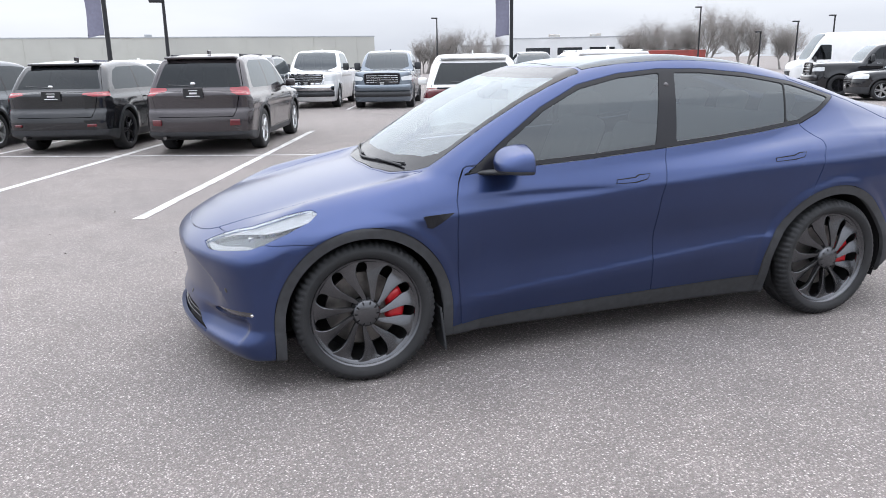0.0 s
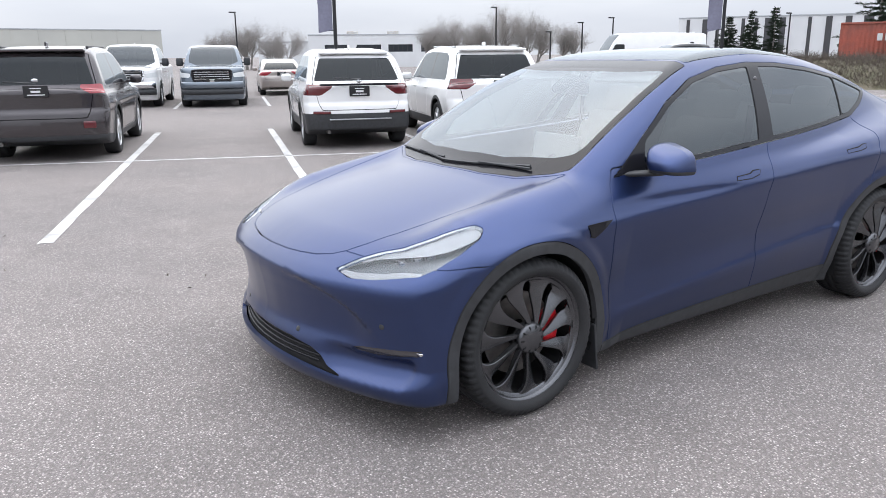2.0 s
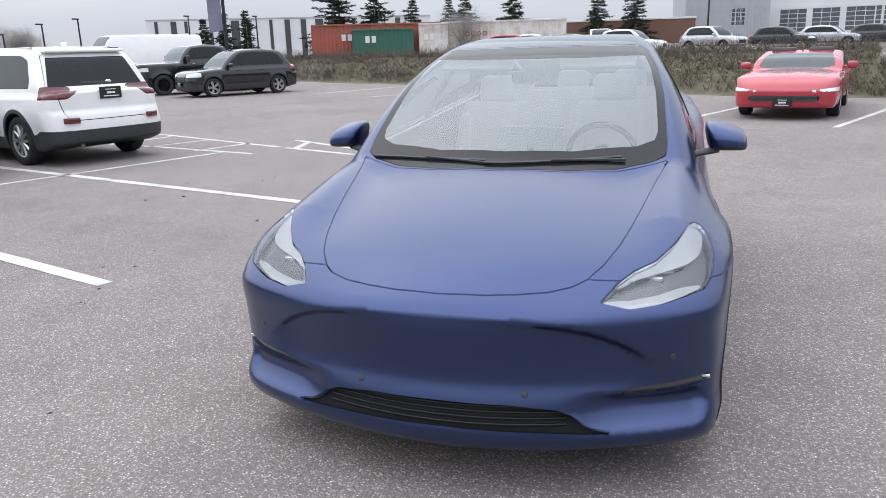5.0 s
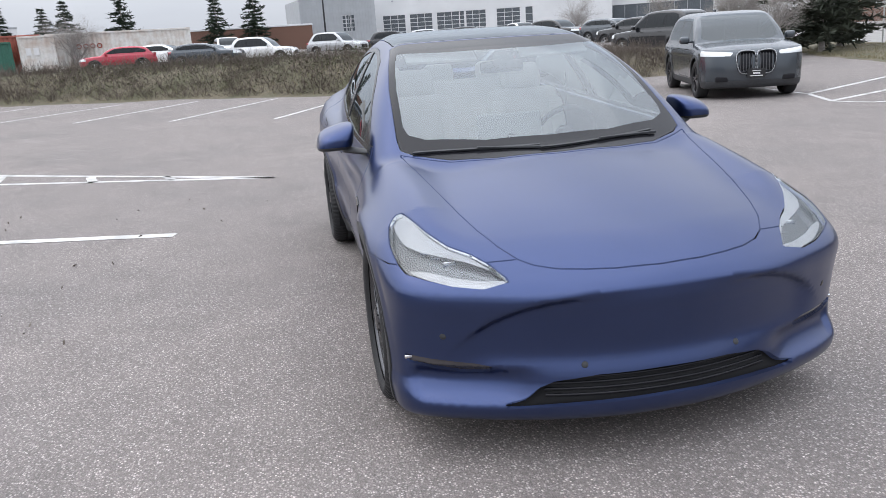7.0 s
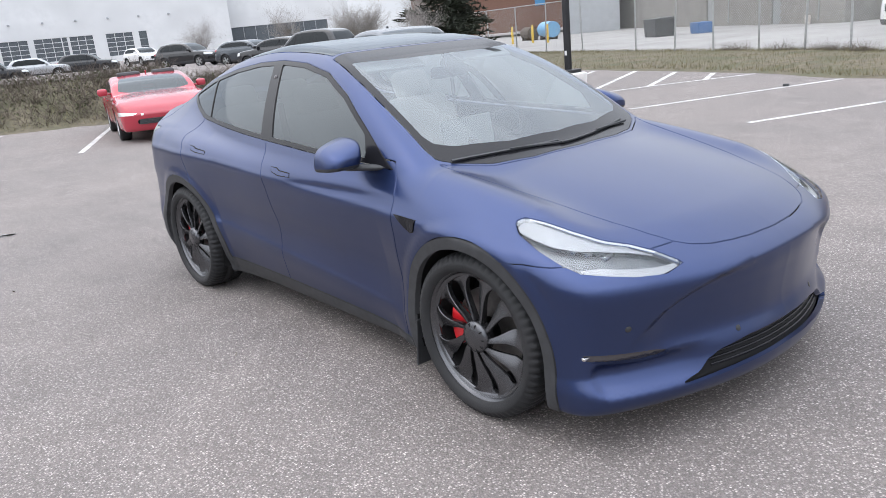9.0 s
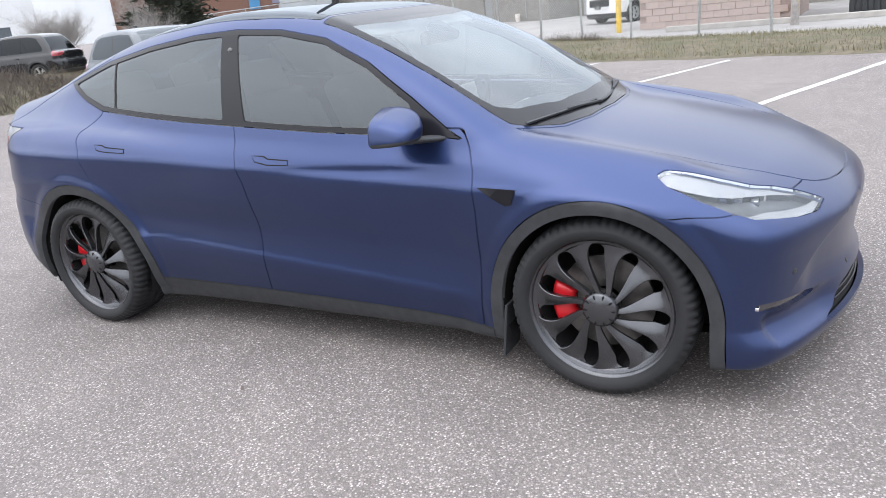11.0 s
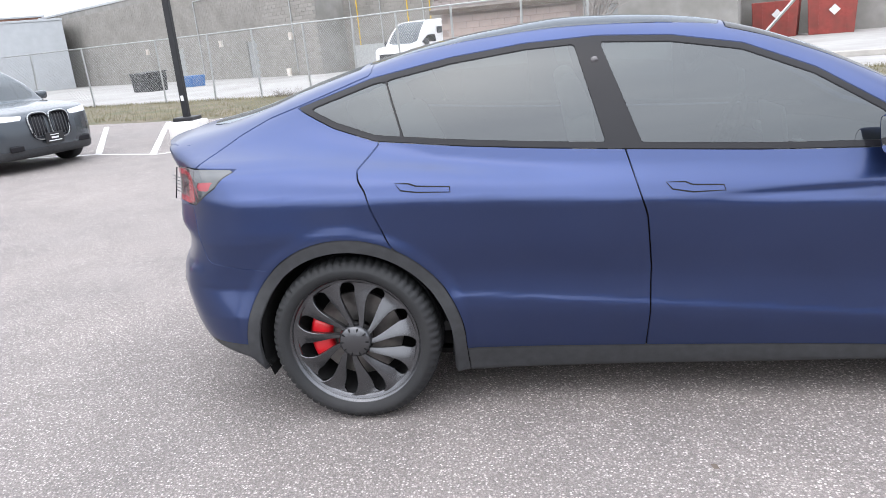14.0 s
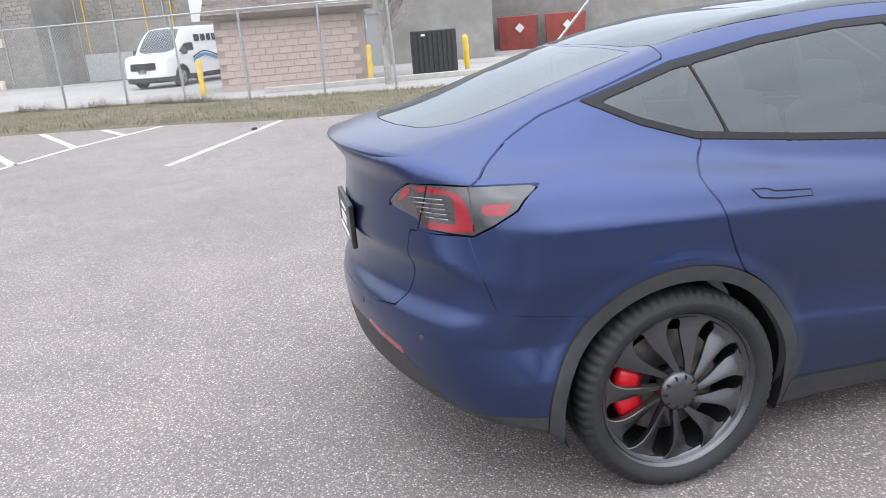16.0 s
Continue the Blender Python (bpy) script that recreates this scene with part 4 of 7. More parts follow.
# door mirrors: rounded painted shell, black foot and arm, mirror glass
for sy in (1, -1):
    def mirror_field(x, y, z, sy=sy):
        dx, dy, dz = x - .628, y * sy - (.978 - .22 * (z - 1.07)), z - 1.062
        ax = np.where(dx > 0, .125 - .35 * np.maximum(dz, 0), .16)
        q = (np.abs(dx / ax) ** 2.8 + np.abs(dy / .090) ** 3.6 + np.abs(dz / .090) ** 3.2) ** (1 / 3.2) - 1
        q = q * .08
        q = smax(q, (dz - .080 + .34 * (dy + .03) + .25 * np.maximum(dx, 0)) * .85, .035)
        q = smax(q, .568 - x + .12 * (y * sy - .98), .015)
        return smax(q, 1.0 - z + .06 * (x - .62), .02)
    cap_m = surface(mirror_field, (.50, min(sy * .82, sy * 1.14), .96), (.82, max(sy * .82, sy * 1.14), 1.2), .008)
    face, cap_m = split(cap_m, cap_m[1][:, 0] + .75)
    foot, cap_m = split(cap_m, cap_m[0][:, 2] - 1.021 - .06 * (cap_m[0][:, 0] - .62))
    mir = to_object("door_mirror", cap_m, M_BLUE, hero, "satin blue rounded door mirror", rim=.006)
    to_object("mirror_foot", foot, M_TRIM, mir, "black mirror foot", lift=-.002, rim=.004)
    to_object("mirror_glass", face, M_MIRROR, mir, "mirror glass", lift=-.002)
    bm = bmesh.new()
    rows = []
    for t in np.linspace(0, 1, 7):
        c = Vector((.665 + .10 * t, sy * (.95 - .16 * t), 1.008 - .018 * t))
        w, h = .045 + .03 * t, .016 - .002 * t
        rows.append([bm.verts.new(c + Vector((w * math.cos(a), 0, h * math.sin(a)))) for a in np.linspace(0, 2 * math.pi, 13)[:-1]])
    for a, b in zip(rows, rows[1:]):
        for i in range(12):
            bm.faces.new((a[i], a[(i + 1) % 12], b[(i + 1) % 12], b[i]))
    bm.faces.new(rows[0])
    bm.faces.new(rows[-1][::-1])
    bmesh.ops.recalc_face_normals(bm, faces=bm.faces)
    part("mirror_arm", bm, M_TRIM, mir, "black mirror arm", True)
    # pale round camera cover on the centre pillar
    py = .66
    bm = lathe([(0, .003), (.013, .003), (.016, -.004)], 20)
    ys = np.linspace(.95, .5, 500)
    f = hero_field(np.full(500, -.404), ys, np.full(500, 1.394))
    py = float(ys[np.argmax(f < 0)])
    part("pillar_camera", bm, M_TAILCLEAR, hero, "small pale round camera window", True, Matrix.Translation((-.404, sy * (py + .002), 1.394)) @ (Matrix.Identity(4) if sy > 0 else Matrix.Rotation(math.pi, 4, "Z")))
    # mud flap behind the front wheel
    part("mud_flap", box((.012, .16, .23), (1.015, sy * .845, .225), .004, Euler((0, .12, 0)).to_matrix()), M_TRIM, hero, "black plastic mud flap")

# spoiler lip along the tailgate's edge
bm = bmesh.new()
rows = []
for y in np.linspace(-.655, .655, 41):
    k = max(0, 1 - (abs(y) / .655) ** 4)
    e = skin_x(y, 1.18, -2.5, -1.7)
    root = e + .17
    zr = skin_z(root, y)
    ze = 1.192 - .016 * (y / .655) ** 2
    ins = .016
    rows.append([bm.verts.new(p) for p in ((root, y, zr - .003), (e + .07, y, skin_z(e + .07, y) * (1 - k) + k * (ze + .010) - (.004 if k < .05 else 0)), (e - .018 * k + ins * (1 - k), y, ze + .004),
                                           (e - .020 * k + ins * (1 - k), y, ze - .006), (e - .010 * k + ins * (1 - k), y, ze - .012), (skin_x(y, ze - .05, -2.5, -1.7) + .02, y, ze - .05))])
for a, b in zip(rows, rows[1:]):
    for i in range(5):
        bm.faces.new((a[i], a[i + 1], b[i + 1], b[i]))
bmesh.ops.recalc_face_normals(bm, faces=bm.faces)
if sum(f.normal.z for f in bm.faces) < 0:
    bmesh.ops.reverse_faces(bm, faces=bm.faces)
part("spoiler_lip", bm, M_BLUE, hero, "satin blue ducktail spoiler lip", True)

# rear dealer plate
xp = skin_x(0, .87, -2.5, -1.8)
pl = part("rear_plate", box((.02, .40, .17), (xp - .004, 0, .87), .006), M_PLATE, hero, "black dealer plate with white bars")
for dz, wd, hh in ((.045, .16, .012), (-.002, .15, .034), (-.05, .28, .016)):
    part("plate_bar", box((.004, wd, hh), (xp - .0155, 0, .87 + dz)), M_WHITEMARK, pl)

# wipers resting in the black scuttle
for y0, y1 in ((.52, -.08), (-.08, -.66)):
    pts = []
    for t in np.linspace(0, 1, 9):
        y = y0 + (y1 - y0) * t
        x = 1.195 - .27 * abs(y) ** 1.7 - .02 * (1 - t)
        pts.append(Vector((x, y, skin_z(x, y) + .004)))
    wp = part("wiper", strip(pts, .010, (.45, 0, .9), .009), M_TRIM, hero, "black wiper blade")
    part("wiper_arm", tube(pts[0] + Vector((.02, .02, -.006)), pts[4] + Vector((.004, 0, .010)), .007, .005, 6), M_TRIM, wp)

# cabin
M_SCREENBACK = material("pale_screen_back", (.42, .43, .44), .4, vary=.04)
M_CARPET = material("dark_carpet", (.05, .05, .052), .95, vary=.2, scale=30)
M_HEADLINE = material("pale_headlining", (.5, .5, .5), .9, vary=.05)
part("cabin_floor", box((2.9, 1.5, .04), (-.5, 0, .34)), M_CARPET, hero)
bm = bmesh.new()
prof = [(1.10, .80), (1.06, .92), (.90, .955), (.70, .965), (.60, .955), (.555, .93), (.55, .87), (.62, .80)]
rows = []
for y in np.linspace(-.74, .74, 15):
    b_ = .02 * (abs(y) / .74) ** 2
    rows.append([bm.verts.new((x - .14 * (abs(y) / .74) ** 2 * (x > .8), y, z - b_)) for x, z in prof])
for a, b in zip(rows, rows[1:]):
    for i in range(8):
        bm.faces.new((a[i], a[(i + 1) % 8], b[(i + 1) % 8], b[i]))
bmesh.ops.recalc_face_normals(bm, faces=bm.faces)
part("dashboard", bm, M_DASH, hero, "dark grey dashboard", True)
part("dash_inlay", box((.03, 1.36, .05), (.548, 0, .905), .008), M_SEAT, hero, "white dashboard inlay")
part("touchscreen", box((.022, .37, .225), (.455, 0, .985), .008, Euler((0, -.14, 0)).to_matrix()), M_SCREENBACK, hero, "large upright screen seen from behind")
part("screen_mount", tube((.57, 0, .92), (.465, 0, .97), .025, .02, 8), M_DASH, hero)
bm = bmesh.new()
cw = Vector((.33, .37, .93))
ax = Vector((-1, 0, .42)).normalized()
u_ = Vector((0, 1, 0))
v_ = ax.cross(u_)
loop = [cw + (u_ * math.cos(a) + v_ * math.sin(a)) * .18 for a in np.linspace(0, 2 * math.pi, 29)]
for a, b in zip(loop, loop[1:]):
    add_tube(bm, a, b, .016, .016, 8, False)
for s_ in (1, -1):
    add_tube(bm, cw, cw + u_ * .17 * s_, .02, .016, 6)
add_tube(bm, cw - ax * .02, cw + ax * .03, .06, .05, 16)
sw = part("steering_wheel", bm, M_TRIM, hero, "black round steering wheel", True)
part("steering_column", tube(cw - ax * .02, cw - ax * .30, .04, .05, 10), M_DASH, sw)
for sy in (1, -1):
    tilt = Euler((0, -.38, 0)).to_matrix()
    seat = part("front_seat", box((.52, .50, .16), (-.02, sy * .37, .58), .06, Euler((0, -.10, 0)).to_matrix(), 4), M_SEAT, hero, "white leather front seat", True)
    back = box((.15, .48, .60), (-.36, sy * .37, .88), .06, tilt, 4)
    add_box(back, (.10, .10, .50), (-.29, sy * (.37 + .20), .86), .04, tilt, 3)
    add_box(back, (.10, .10, .50), (-.29, sy * (.37 - .20), .86), .04, tilt, 3)
    part("seat_back", back, M_SEAT, seat, "white leather seat back", True)
    part("headrest", box((.11, .27, .19), (-.485, sy * .37, 1.235), .05, tilt, 4), M_SEAT, seat, "white headrest", True)
    part("seat_belt", strip([(-.40, sy * .66, 1.25), (-.38, sy * .655, .95), (-.30, sy * .64, .55)], .045, (.3, sy, 0), .006), M_TRIM, hero, "dark seat belt")
    part("sun_visor", box((.14, .40, .018), (.24, sy * .33, 1.425), .006, Euler((0, .5, 0)).to_matrix()), M_HEADLINE, hero)
bench = part("rear_bench", box((.50, 1.28, .18), (-.92, 0, .60), .06, Euler((0, -.08, 0)).to_matrix(), 4), M_SEAT, hero, "white leather rear bench", True)
part("bench_back", box((.15, 1.28, .60), (-1.25, 0, .92), .06, Euler((0, -.42, 0)).to_matrix(), 4), M_SEAT, bench, "", True)
for y in (-.42, 0, .42):
    part("headrest", box((.10, .24, .15), (-1.40, y, 1.25), .045, Euler((0, -.42, 0)).to_matrix(), 4), M_SEAT, bench, "", True)
part("rear_shelf", box((.62, 1.16, .02), (-1.72, 0, .98)), M_CARPET, hero, "dark load cover")
part("centre_console", box((.85, .24, .20), (.10, 0, .52), .03), M_DASH, hero)
im = part("rear_view_mirror", box((.05, .25, .065), (.34, 0, 1.345), .02, None, 3), M_TRIM, hero, "black rear-view mirror", True)
part("camera_housing", box((.14, .12, .05), (.39, 0, 1.372), .02, Euler((0, .55, 0)).to_matrix(), 3), M_TRIM, im, "", True)


# ---------------------------------------------------------------- other vehicles
WHEELS = {}


def plain_wheel(parent, x, y, z, r, w, rim_mat, style):
    """A tyre with a spoked rim; sy tells the outer side."""
    key = (round(r, 3), round(w, 3), rim_mat.name, style)
    if key not in WHEELS:
        rr = r * (.66 if style != "truck" else .62)
        tyre = lathe([(rr, -.42 * w), (rr + .02, -.5 * w), (r - .03, -.5 * w), (r - .006, -.42 * w), (r, -.3 * w), (r, .3 * w), (r - .006, .42 * w), (r - .03, .5 * w), (rr + .02, .5 * w), (rr, .42 * w)], 40)
        rim = lathe([(rr * .94, -.3 * w), (rr * .93, .3 * w), (rr * .97, .44 * w), (rr * 1.02, .47 * w), (rr * 1.03, .40 * w)], 40)
        n = 5 if style == "five" else 10 if style == "ten" else 8
        for k in range(n):
            a = 2 * math.pi * k / n
            for off in ((-.16, .16) if style == "five" else (0,)):
                q = a + off
                c, s = math.cos(q), math.sin(q)
                c0, s0 = math.cos(a + off * .5), math.sin(a + off * .5)
                add_tube(rim, (.05 * c0, .34 * w, .05 * s0), (rr * .95 * c, .36 * w, rr * .95 * s), .028, .022, 6)
        add_tube(rim, (0, .1 * w, 0), (0, .42 * w, 0), .07, .05, 16)
        dark = lathe([(rr * .93, .05 * w), (.02, .0)], 24)
        made = []
        for bm in (tyre, rim, dark):
            me = bpy.data.meshes.new("wheel_part")
            bm.to_mesh(me)
            bm.free()
            me.shade_smooth()
            made.append(me)
        made[0].materials.append(M_TYRE)
        made[1].materials.append(rim_mat)
        made[1].set_sharp_from_angle(angle=radians(40))
        made[2].materials.append(M_SHUT)
        WHEELS[key] = made
    t, ri, dk = WHEELS[key]
    ob = new("wheel", t)
    ob.parent = parent
    ob.matrix_basis = Matrix.Translation((x, y, z)) @ (Matrix.Rotation(math.pi, 4, "Z") if y < 0 else Matrix.Identity(4))
    for nm, me in (("rim", ri), ("wheel_back", dk)):
        c = new(nm, me)
        c.parent = ob
    return ob


def vehicle(name, label, at, forward, paint, category="car", L=4.65, W=1.87, H=1.68, wb=2.72, fo=.90, hood=1.04, nose=.78, cowl=.98, roof_f=.15, roof_r=-1.55,
            tail=-2.0, belt=1.05, r=.345, step=.05, rim=None, style="five", cladding=.42, tails=((.50, .86), (.90, 1.08)), lamps=((.46, .84), (.72, .86)),
            tail_mat=None, bed=None, van=False, grille=((0, .42), (.50, .74)), third=.62, rails=False, plate_rear=True, dark_plate=True, fascia=.06, detail=True, glass_mat=None, bumper_mat=None, rear_clad=0.0, reflectors=None, spoiler=False):
    """A parked vehicle from its main measures; at: the ground under its middle; forward: the way it faces."""
    fx, fy = forward
    n = math.hypot(fx, fy)
    z0 = at[2] if len(at) > 2 else 0.0
    car = tagged(empty(name, Matrix.Translation((at[0], at[1], z0)) @ Matrix.Rotation(math.atan2(fy / n, fx / n), 4, "Z")), label, category)
    xf = wb / 2 + fo
    xr = xf - L
    hw = W / 2
    glass_mat = glass_mat or M_DARKGLASS
    if van:
        c_low = curve((xf + .1, nose - .2), (xf - .1, nose + .05), (xf - .45, hood - .05), (cowl, hood), (0, belt), (xr, belt))
    else:
        c_low = curve((xf + .1, nose - .15), (xf - .03, nose), (xf - .16, nose + .1), (xf - .5, hood - .06), (cowl, hood), (0, max(belt, hood) + .01), (xr, (bed or belt) + .02))
    if bed:
        c_low = curve((xf + .1, nose - .1), (xf - .05, nose + .1), (xf - .25, hood - .03), (cowl, hood), (.2, belt), (roof_r - .1, bed), (xr, bed))
    ctail = tail
    c_top = curve((cowl + .3, hood - .28), (cowl, hood - .02), ((cowl + roof_f) / 2 + .03, (hood + H) / 2 + .04), (roof_f, H - .05), (roof_f - .45, H), ((roof_f + roof_r) / 2, H + .01), (roof_r + .3, H - .02), (roof_r, H - .07),
                  (ctail, belt + .02), (ctail - .2, belt - .35))
    rad = r + .05
    c_s = curve((.15, -.10), (.3, -.045), (.5, -.02), (.72, 0), (.9, -.008), (belt, -.045), (belt + .3, -.16), (H, -.32))
    plan = curve((0, 0), (hw * .5, .035), (hw * .75, .10), (hw * .9, .2), (hw, .42), (hw * 1.2, .8))
    nosec = curve((.15, xf - .14), (.3, xf - .03), (.55, xf), (nose, xf - .03), (nose + .25, xf - .16 if not bed else xf - .05), (2.5, xf - .7 if not bed else xf - .3))
    tailc = curve((.15, xr + .2), (.35, xr + .03), (.55, xr), (.72, xr + .02), (.8, xr + fascia), (belt, xr + fascia), (2.6, xr + fascia + (.03 if van else .12)))

    def field(x, y, z):
        ay = np.sqrt(y * y + 1e-6)
        near = np.minimum(np.hypot(x - wb / 2, z - r), np.hypot(x + wb / 2, z - r))
        side = ay - (hw - .012 + c_s(z) + .02 * np.exp(-((near - rad) / .09) ** 2))
        low = smax(side, (z - (c_low(x) - .05 * (ay / hw) ** 2.5)) * .95, .09)
        dz = z - belt
        gs = (ay - (hw - .07 - (.22 if not van else .05) * dz - .12 * np.maximum(dz, 0) ** 2)) * .92
        gr = (z - (c_top(x) - .04 * (ay / hw) ** 2.5)) * (.8 if not van else .9)
        green = smax(smax(gs, gr, .09), belt - .25 - z, .02)
        body = smin(low, green, .03)
        body = smax(body, (x - (nosec(z) - plan(ay))) * .85, .06)
        body = smax(body, ((tailc(z) + plan(ay) * .8) - x) * .85, .05)
        return smax(body, .22 + .10 * np.clip((xr + .55 - x) / .35, 0, 1) - z, .04)
    rest = surface(field, (xr - .15, -hw - .12, .14), (xf + .15, hw + .12, H + .16), step)

    def arches(extra):
        def f(V):
            d = np.minimum(np.hypot(V[:, 0] - wb / 2, np.maximum(V[:, 2] - r, 0)), np.hypot(V[:, 0] + wb / 2, np.maximum(V[:, 2] - r, 0))) - (rad + extra)
            return np.maximum(d, hw * .62 - np.abs(V[:, 1]))
        return f
    _, rest = split(rest, arches(0)(rest[0]))
    if cladding:
        clad, rest = split(rest, np.minimum(rest[0][:, 2] - cladding - rear_clad * np.clip((xr + .75 - rest[0][:, 0]) / .3, 0, 1), arches(.055)(rest[0])))
        to_object("lower_cladding", clad, bumper_mat or M_TRIM, car, "", lift=.004, rim=.02)
    end = (roof_r + .05) if bed else (ctail + .34)
    dlo_p = [(cowl - .22, belt + .04), (roof_f - .02, H - .13), (roof_f - .5, H - .10), (roof_r + .35, H - .12), ((roof_r + .12), H - .19), (end, belt + .16 if not bed else belt + .06), (end + .02, belt + .05)]
    if van:
        dlo_p = [(cowl - .15, belt + .05), (cowl - .62, H - .62), (cowl - 1.15, H - .62), (cowl - 1.15, belt + .05)]
    glassy, rest = split(rest, side_view(dlo_p, near=hw * .45)(rest[0]))
    V = glassy[0]
    px = [third - .45, third - 1.42]
    bars = np.full(len(V), 9.0)
    for q in px:
        bars = np.minimum(bars, np.abs(V[:, 0] - q + (V[:, 2] - belt) * .12) - .035)
    if len(glassy[2]):
        if px and not van:
            post, glassy = split(glassy, bars)
            front_post, rear_post = split(post, (px[0] + px[1]) / 2 - post[0][:, 0])
            for q in (front_post, rear_post):
                flanks(q, "door_pillar", M_GLOSS, car)
        flanks(glassy, "side_window", glass_mat, car)
    ws_p = [(cowl + .03, 0), (cowl, hw * .45), (cowl - .1, hw - .22), (roof_f + .06, hw - .33), (roof_f + .03, 0)]
    pane, rest = split(rest, top_view(ws_p, hood - .02)(rest[0]))
    to_object("windscreen", pane, M_TINT if detail else glass_mat, car)
    if not bed and not van:
        rw_p = [(-(hw - .2), belt + .07), (-(hw - .33), H - .16), (hw - .33, H - .16), (hw - .2, belt + .07)]
        pane, rest = split(rest, np.maximum(polygon_field(rest[0][:, 1:], rw_p), rest[0][:, 0] - roof_r - .1))
        to_object("rear_window", pane, glass_mat, car)
    a = np.abs(rest[0][:, 1])
    (y0, y1), (zl, zh) = tails
    tl, rest = split(rest, np.maximum(polygon_field(np.stack([a, rest[0][:, 2]], 1), [(y0 * hw / .93, zh - .035), (y0 * hw / .93 + .03, zh), (y1 * hw / .93 + .3, zh + .02), (y1 * hw / .93 + .3, zl), (y0 * hw / .93 + .2, zl)]), rest[0][:, 0] - xr - .42))
    flanks(tl, "tail_lamp", tail_mat or M_REDLENS, car)
    a = np.abs(rest[0][:, 1])
    (y0, y1), (zl, zh) = lamps
    hl, rest = split(rest, np.maximum(polygon_field(np.stack([a, rest[0][:, 2]], 1), [(y0, zl), (y0 - .02, zh - .02), (y1 + .3, zh + .05), (y1 + .3, zl + .02)]), xf - .45 - rest[0][:, 0]))
    flanks(hl, "headlamp", M_WHITELENS, car)
    if grille:
        (y0, y1), (zl, zh) = grille
        a = np.abs(rest[0][:, 1])
        gr, rest = split(rest, np.maximum(np.maximum(a - y1, np.abs(rest[0][:, 2] - (zl + zh) / 2) - (zh - zl) / 2), xf - .4 - rest[0][:, 0]))
        to_object("grille", shell_of(gr, .015), M_GLOSS, car)
        if detail:
            for k in range(4):
                zz = zl + (zh - zl) * (k + .5) / 4
                part("grille_bar", box((.02, y1 * 1.9, .022), (xf - .015, 0, zz), .005), M_CHROME if bed else M_TRIM, car)
    if detail and not van:
        xd = [cowl - .18, third - .45, max(third - 1.42, -wb / 2 + .12)]
        low_z = max(cladding, .34) + .02
        for k, nm in enumerate(("front_door", "rear_door")):
            a_, b_ = xd[k], xd[k + 1]
            door, rest = panel(rest, side_view([(a_, low_z), (a_ + .03, belt - .2), (a_ - .06, belt + .07), (b_ - .05, belt + .07), (b_ + .02, belt - .2), (b_ + (.0 if k == 0 else .22), low_z)], near=hw * .6), .006)
            flanks(door, nm, paint, car, "", rim=.02)
        if not bed:
            gate, rest = panel(rest, lambda V: np.maximum(np.maximum(polygon_field(np.stack([np.abs(V[:, 1]), V[:, 2]], 1), [(-.1, .66), (hw - .30, .66), (hw - .25, belt - .3), (hw - .17, belt + .06), (hw - .28, H - .12), (-.1, H - .1)]), V[:, 0] - roof_r - .05), -9), .006)
            to_object("tailgate", gate, paint, car, "", rim=.02)
    to_object("body", rest, paint, car, "", rim=.02)
    if spoiler:
        part("roof_spoiler", box((.24, W - .66, .045), (roof_r - .02, 0, H - .065), .02, Euler((0, -.06, 0)).to_matrix(), 3), paint, car, "", True)
    if reflectors:
        ry, rz, rw, rh = reflectors
        for sy in (1, -1):
            part("rear_reflector", box((.05, rw, rh), (xr + float(plan(ry)) * .8 - .002, sy * ry, rz), .012, Euler((0, 0, -.35 * sy)).to_matrix()), M_REDDARK, car, "dark red bumper reflector", True)
    inner = shell_of(surface(field, (xr - .15, -hw - .12, .14), (xf + .15, hw + .12, H + .16), step * 2), .05)
    inner, _ = split(inner, inner[0][:, 2] - belt)
    _, inner = split(inner, arches(-.02)(inner[0]))
    to_object("inner_shell", inner, M_SHUT, car)
    part("cabin_floor", box((max(.8, cowl - max(xr + .4, roof_r - .2)), W - .24, .04), ((cowl + max(xr + .4, roof_r - .2)) / 2, 0, belt - .12)), M_DASH, car)
    for q in ((.25, 1), (.25, -1)) if detail else ():
        bm = box((.14, .5, .62), (third - q[0] - .35, q[1] * .37, belt + .12), .05)
        part("seat", bm, M_DASH, car)
    if bed:
        # full-width bumper, a framed grille and cab lamps
        steel = M_CHROME if paint is P_WHITE else paint
        bump_y = [hw * q for q in np.linspace(-.93, .93, 15)]
        for low_z, high_z, mat_b, nm in ((.58, .80, steel, "front_bumper"), (.40, .57, M_TRIM, "front_valance")):
            bm = bmesh.new()
            rows_b = []
            for q in bump_y:
                xb = xf + .05 - float(plan(abs(q))) * .7
                rows_b.append([bm.verts.new((xb + dx, q, zz)) for dx, zz in ((-.14, low_z), (-.02, low_z), (.03, low_z + .04), (.03, high_z - .04), (-.01, high_z), (-.14, high_z))])
            for u, v in zip(rows_b, rows_b[1:]):
                for i in range(6):
                    bm.faces.new((u[i], u[(i + 1) % 6], v[(i + 1) % 6], v[i]))
            bm.faces.new(rows_b[0])
            bm.faces.new(rows_b[-1][::-1])
            bmesh.ops.recalc_face_normals(bm, faces=bm.faces)
            part(nm, bm, mat_b, car, "", True)
        (_, gy), (gl, gh) = grille
        loop = rounded_loop([(-gy, gl + .05), (-gy - .02, gh - .05), (-gy + .08, gh + .02), (gy - .08, gh + .02), (gy + .02, gh - .05), (gy, gl + .05), (gy - .1, gl - .02), (-gy + .1, gl - .02)], 4)
        bm = bmesh.new()
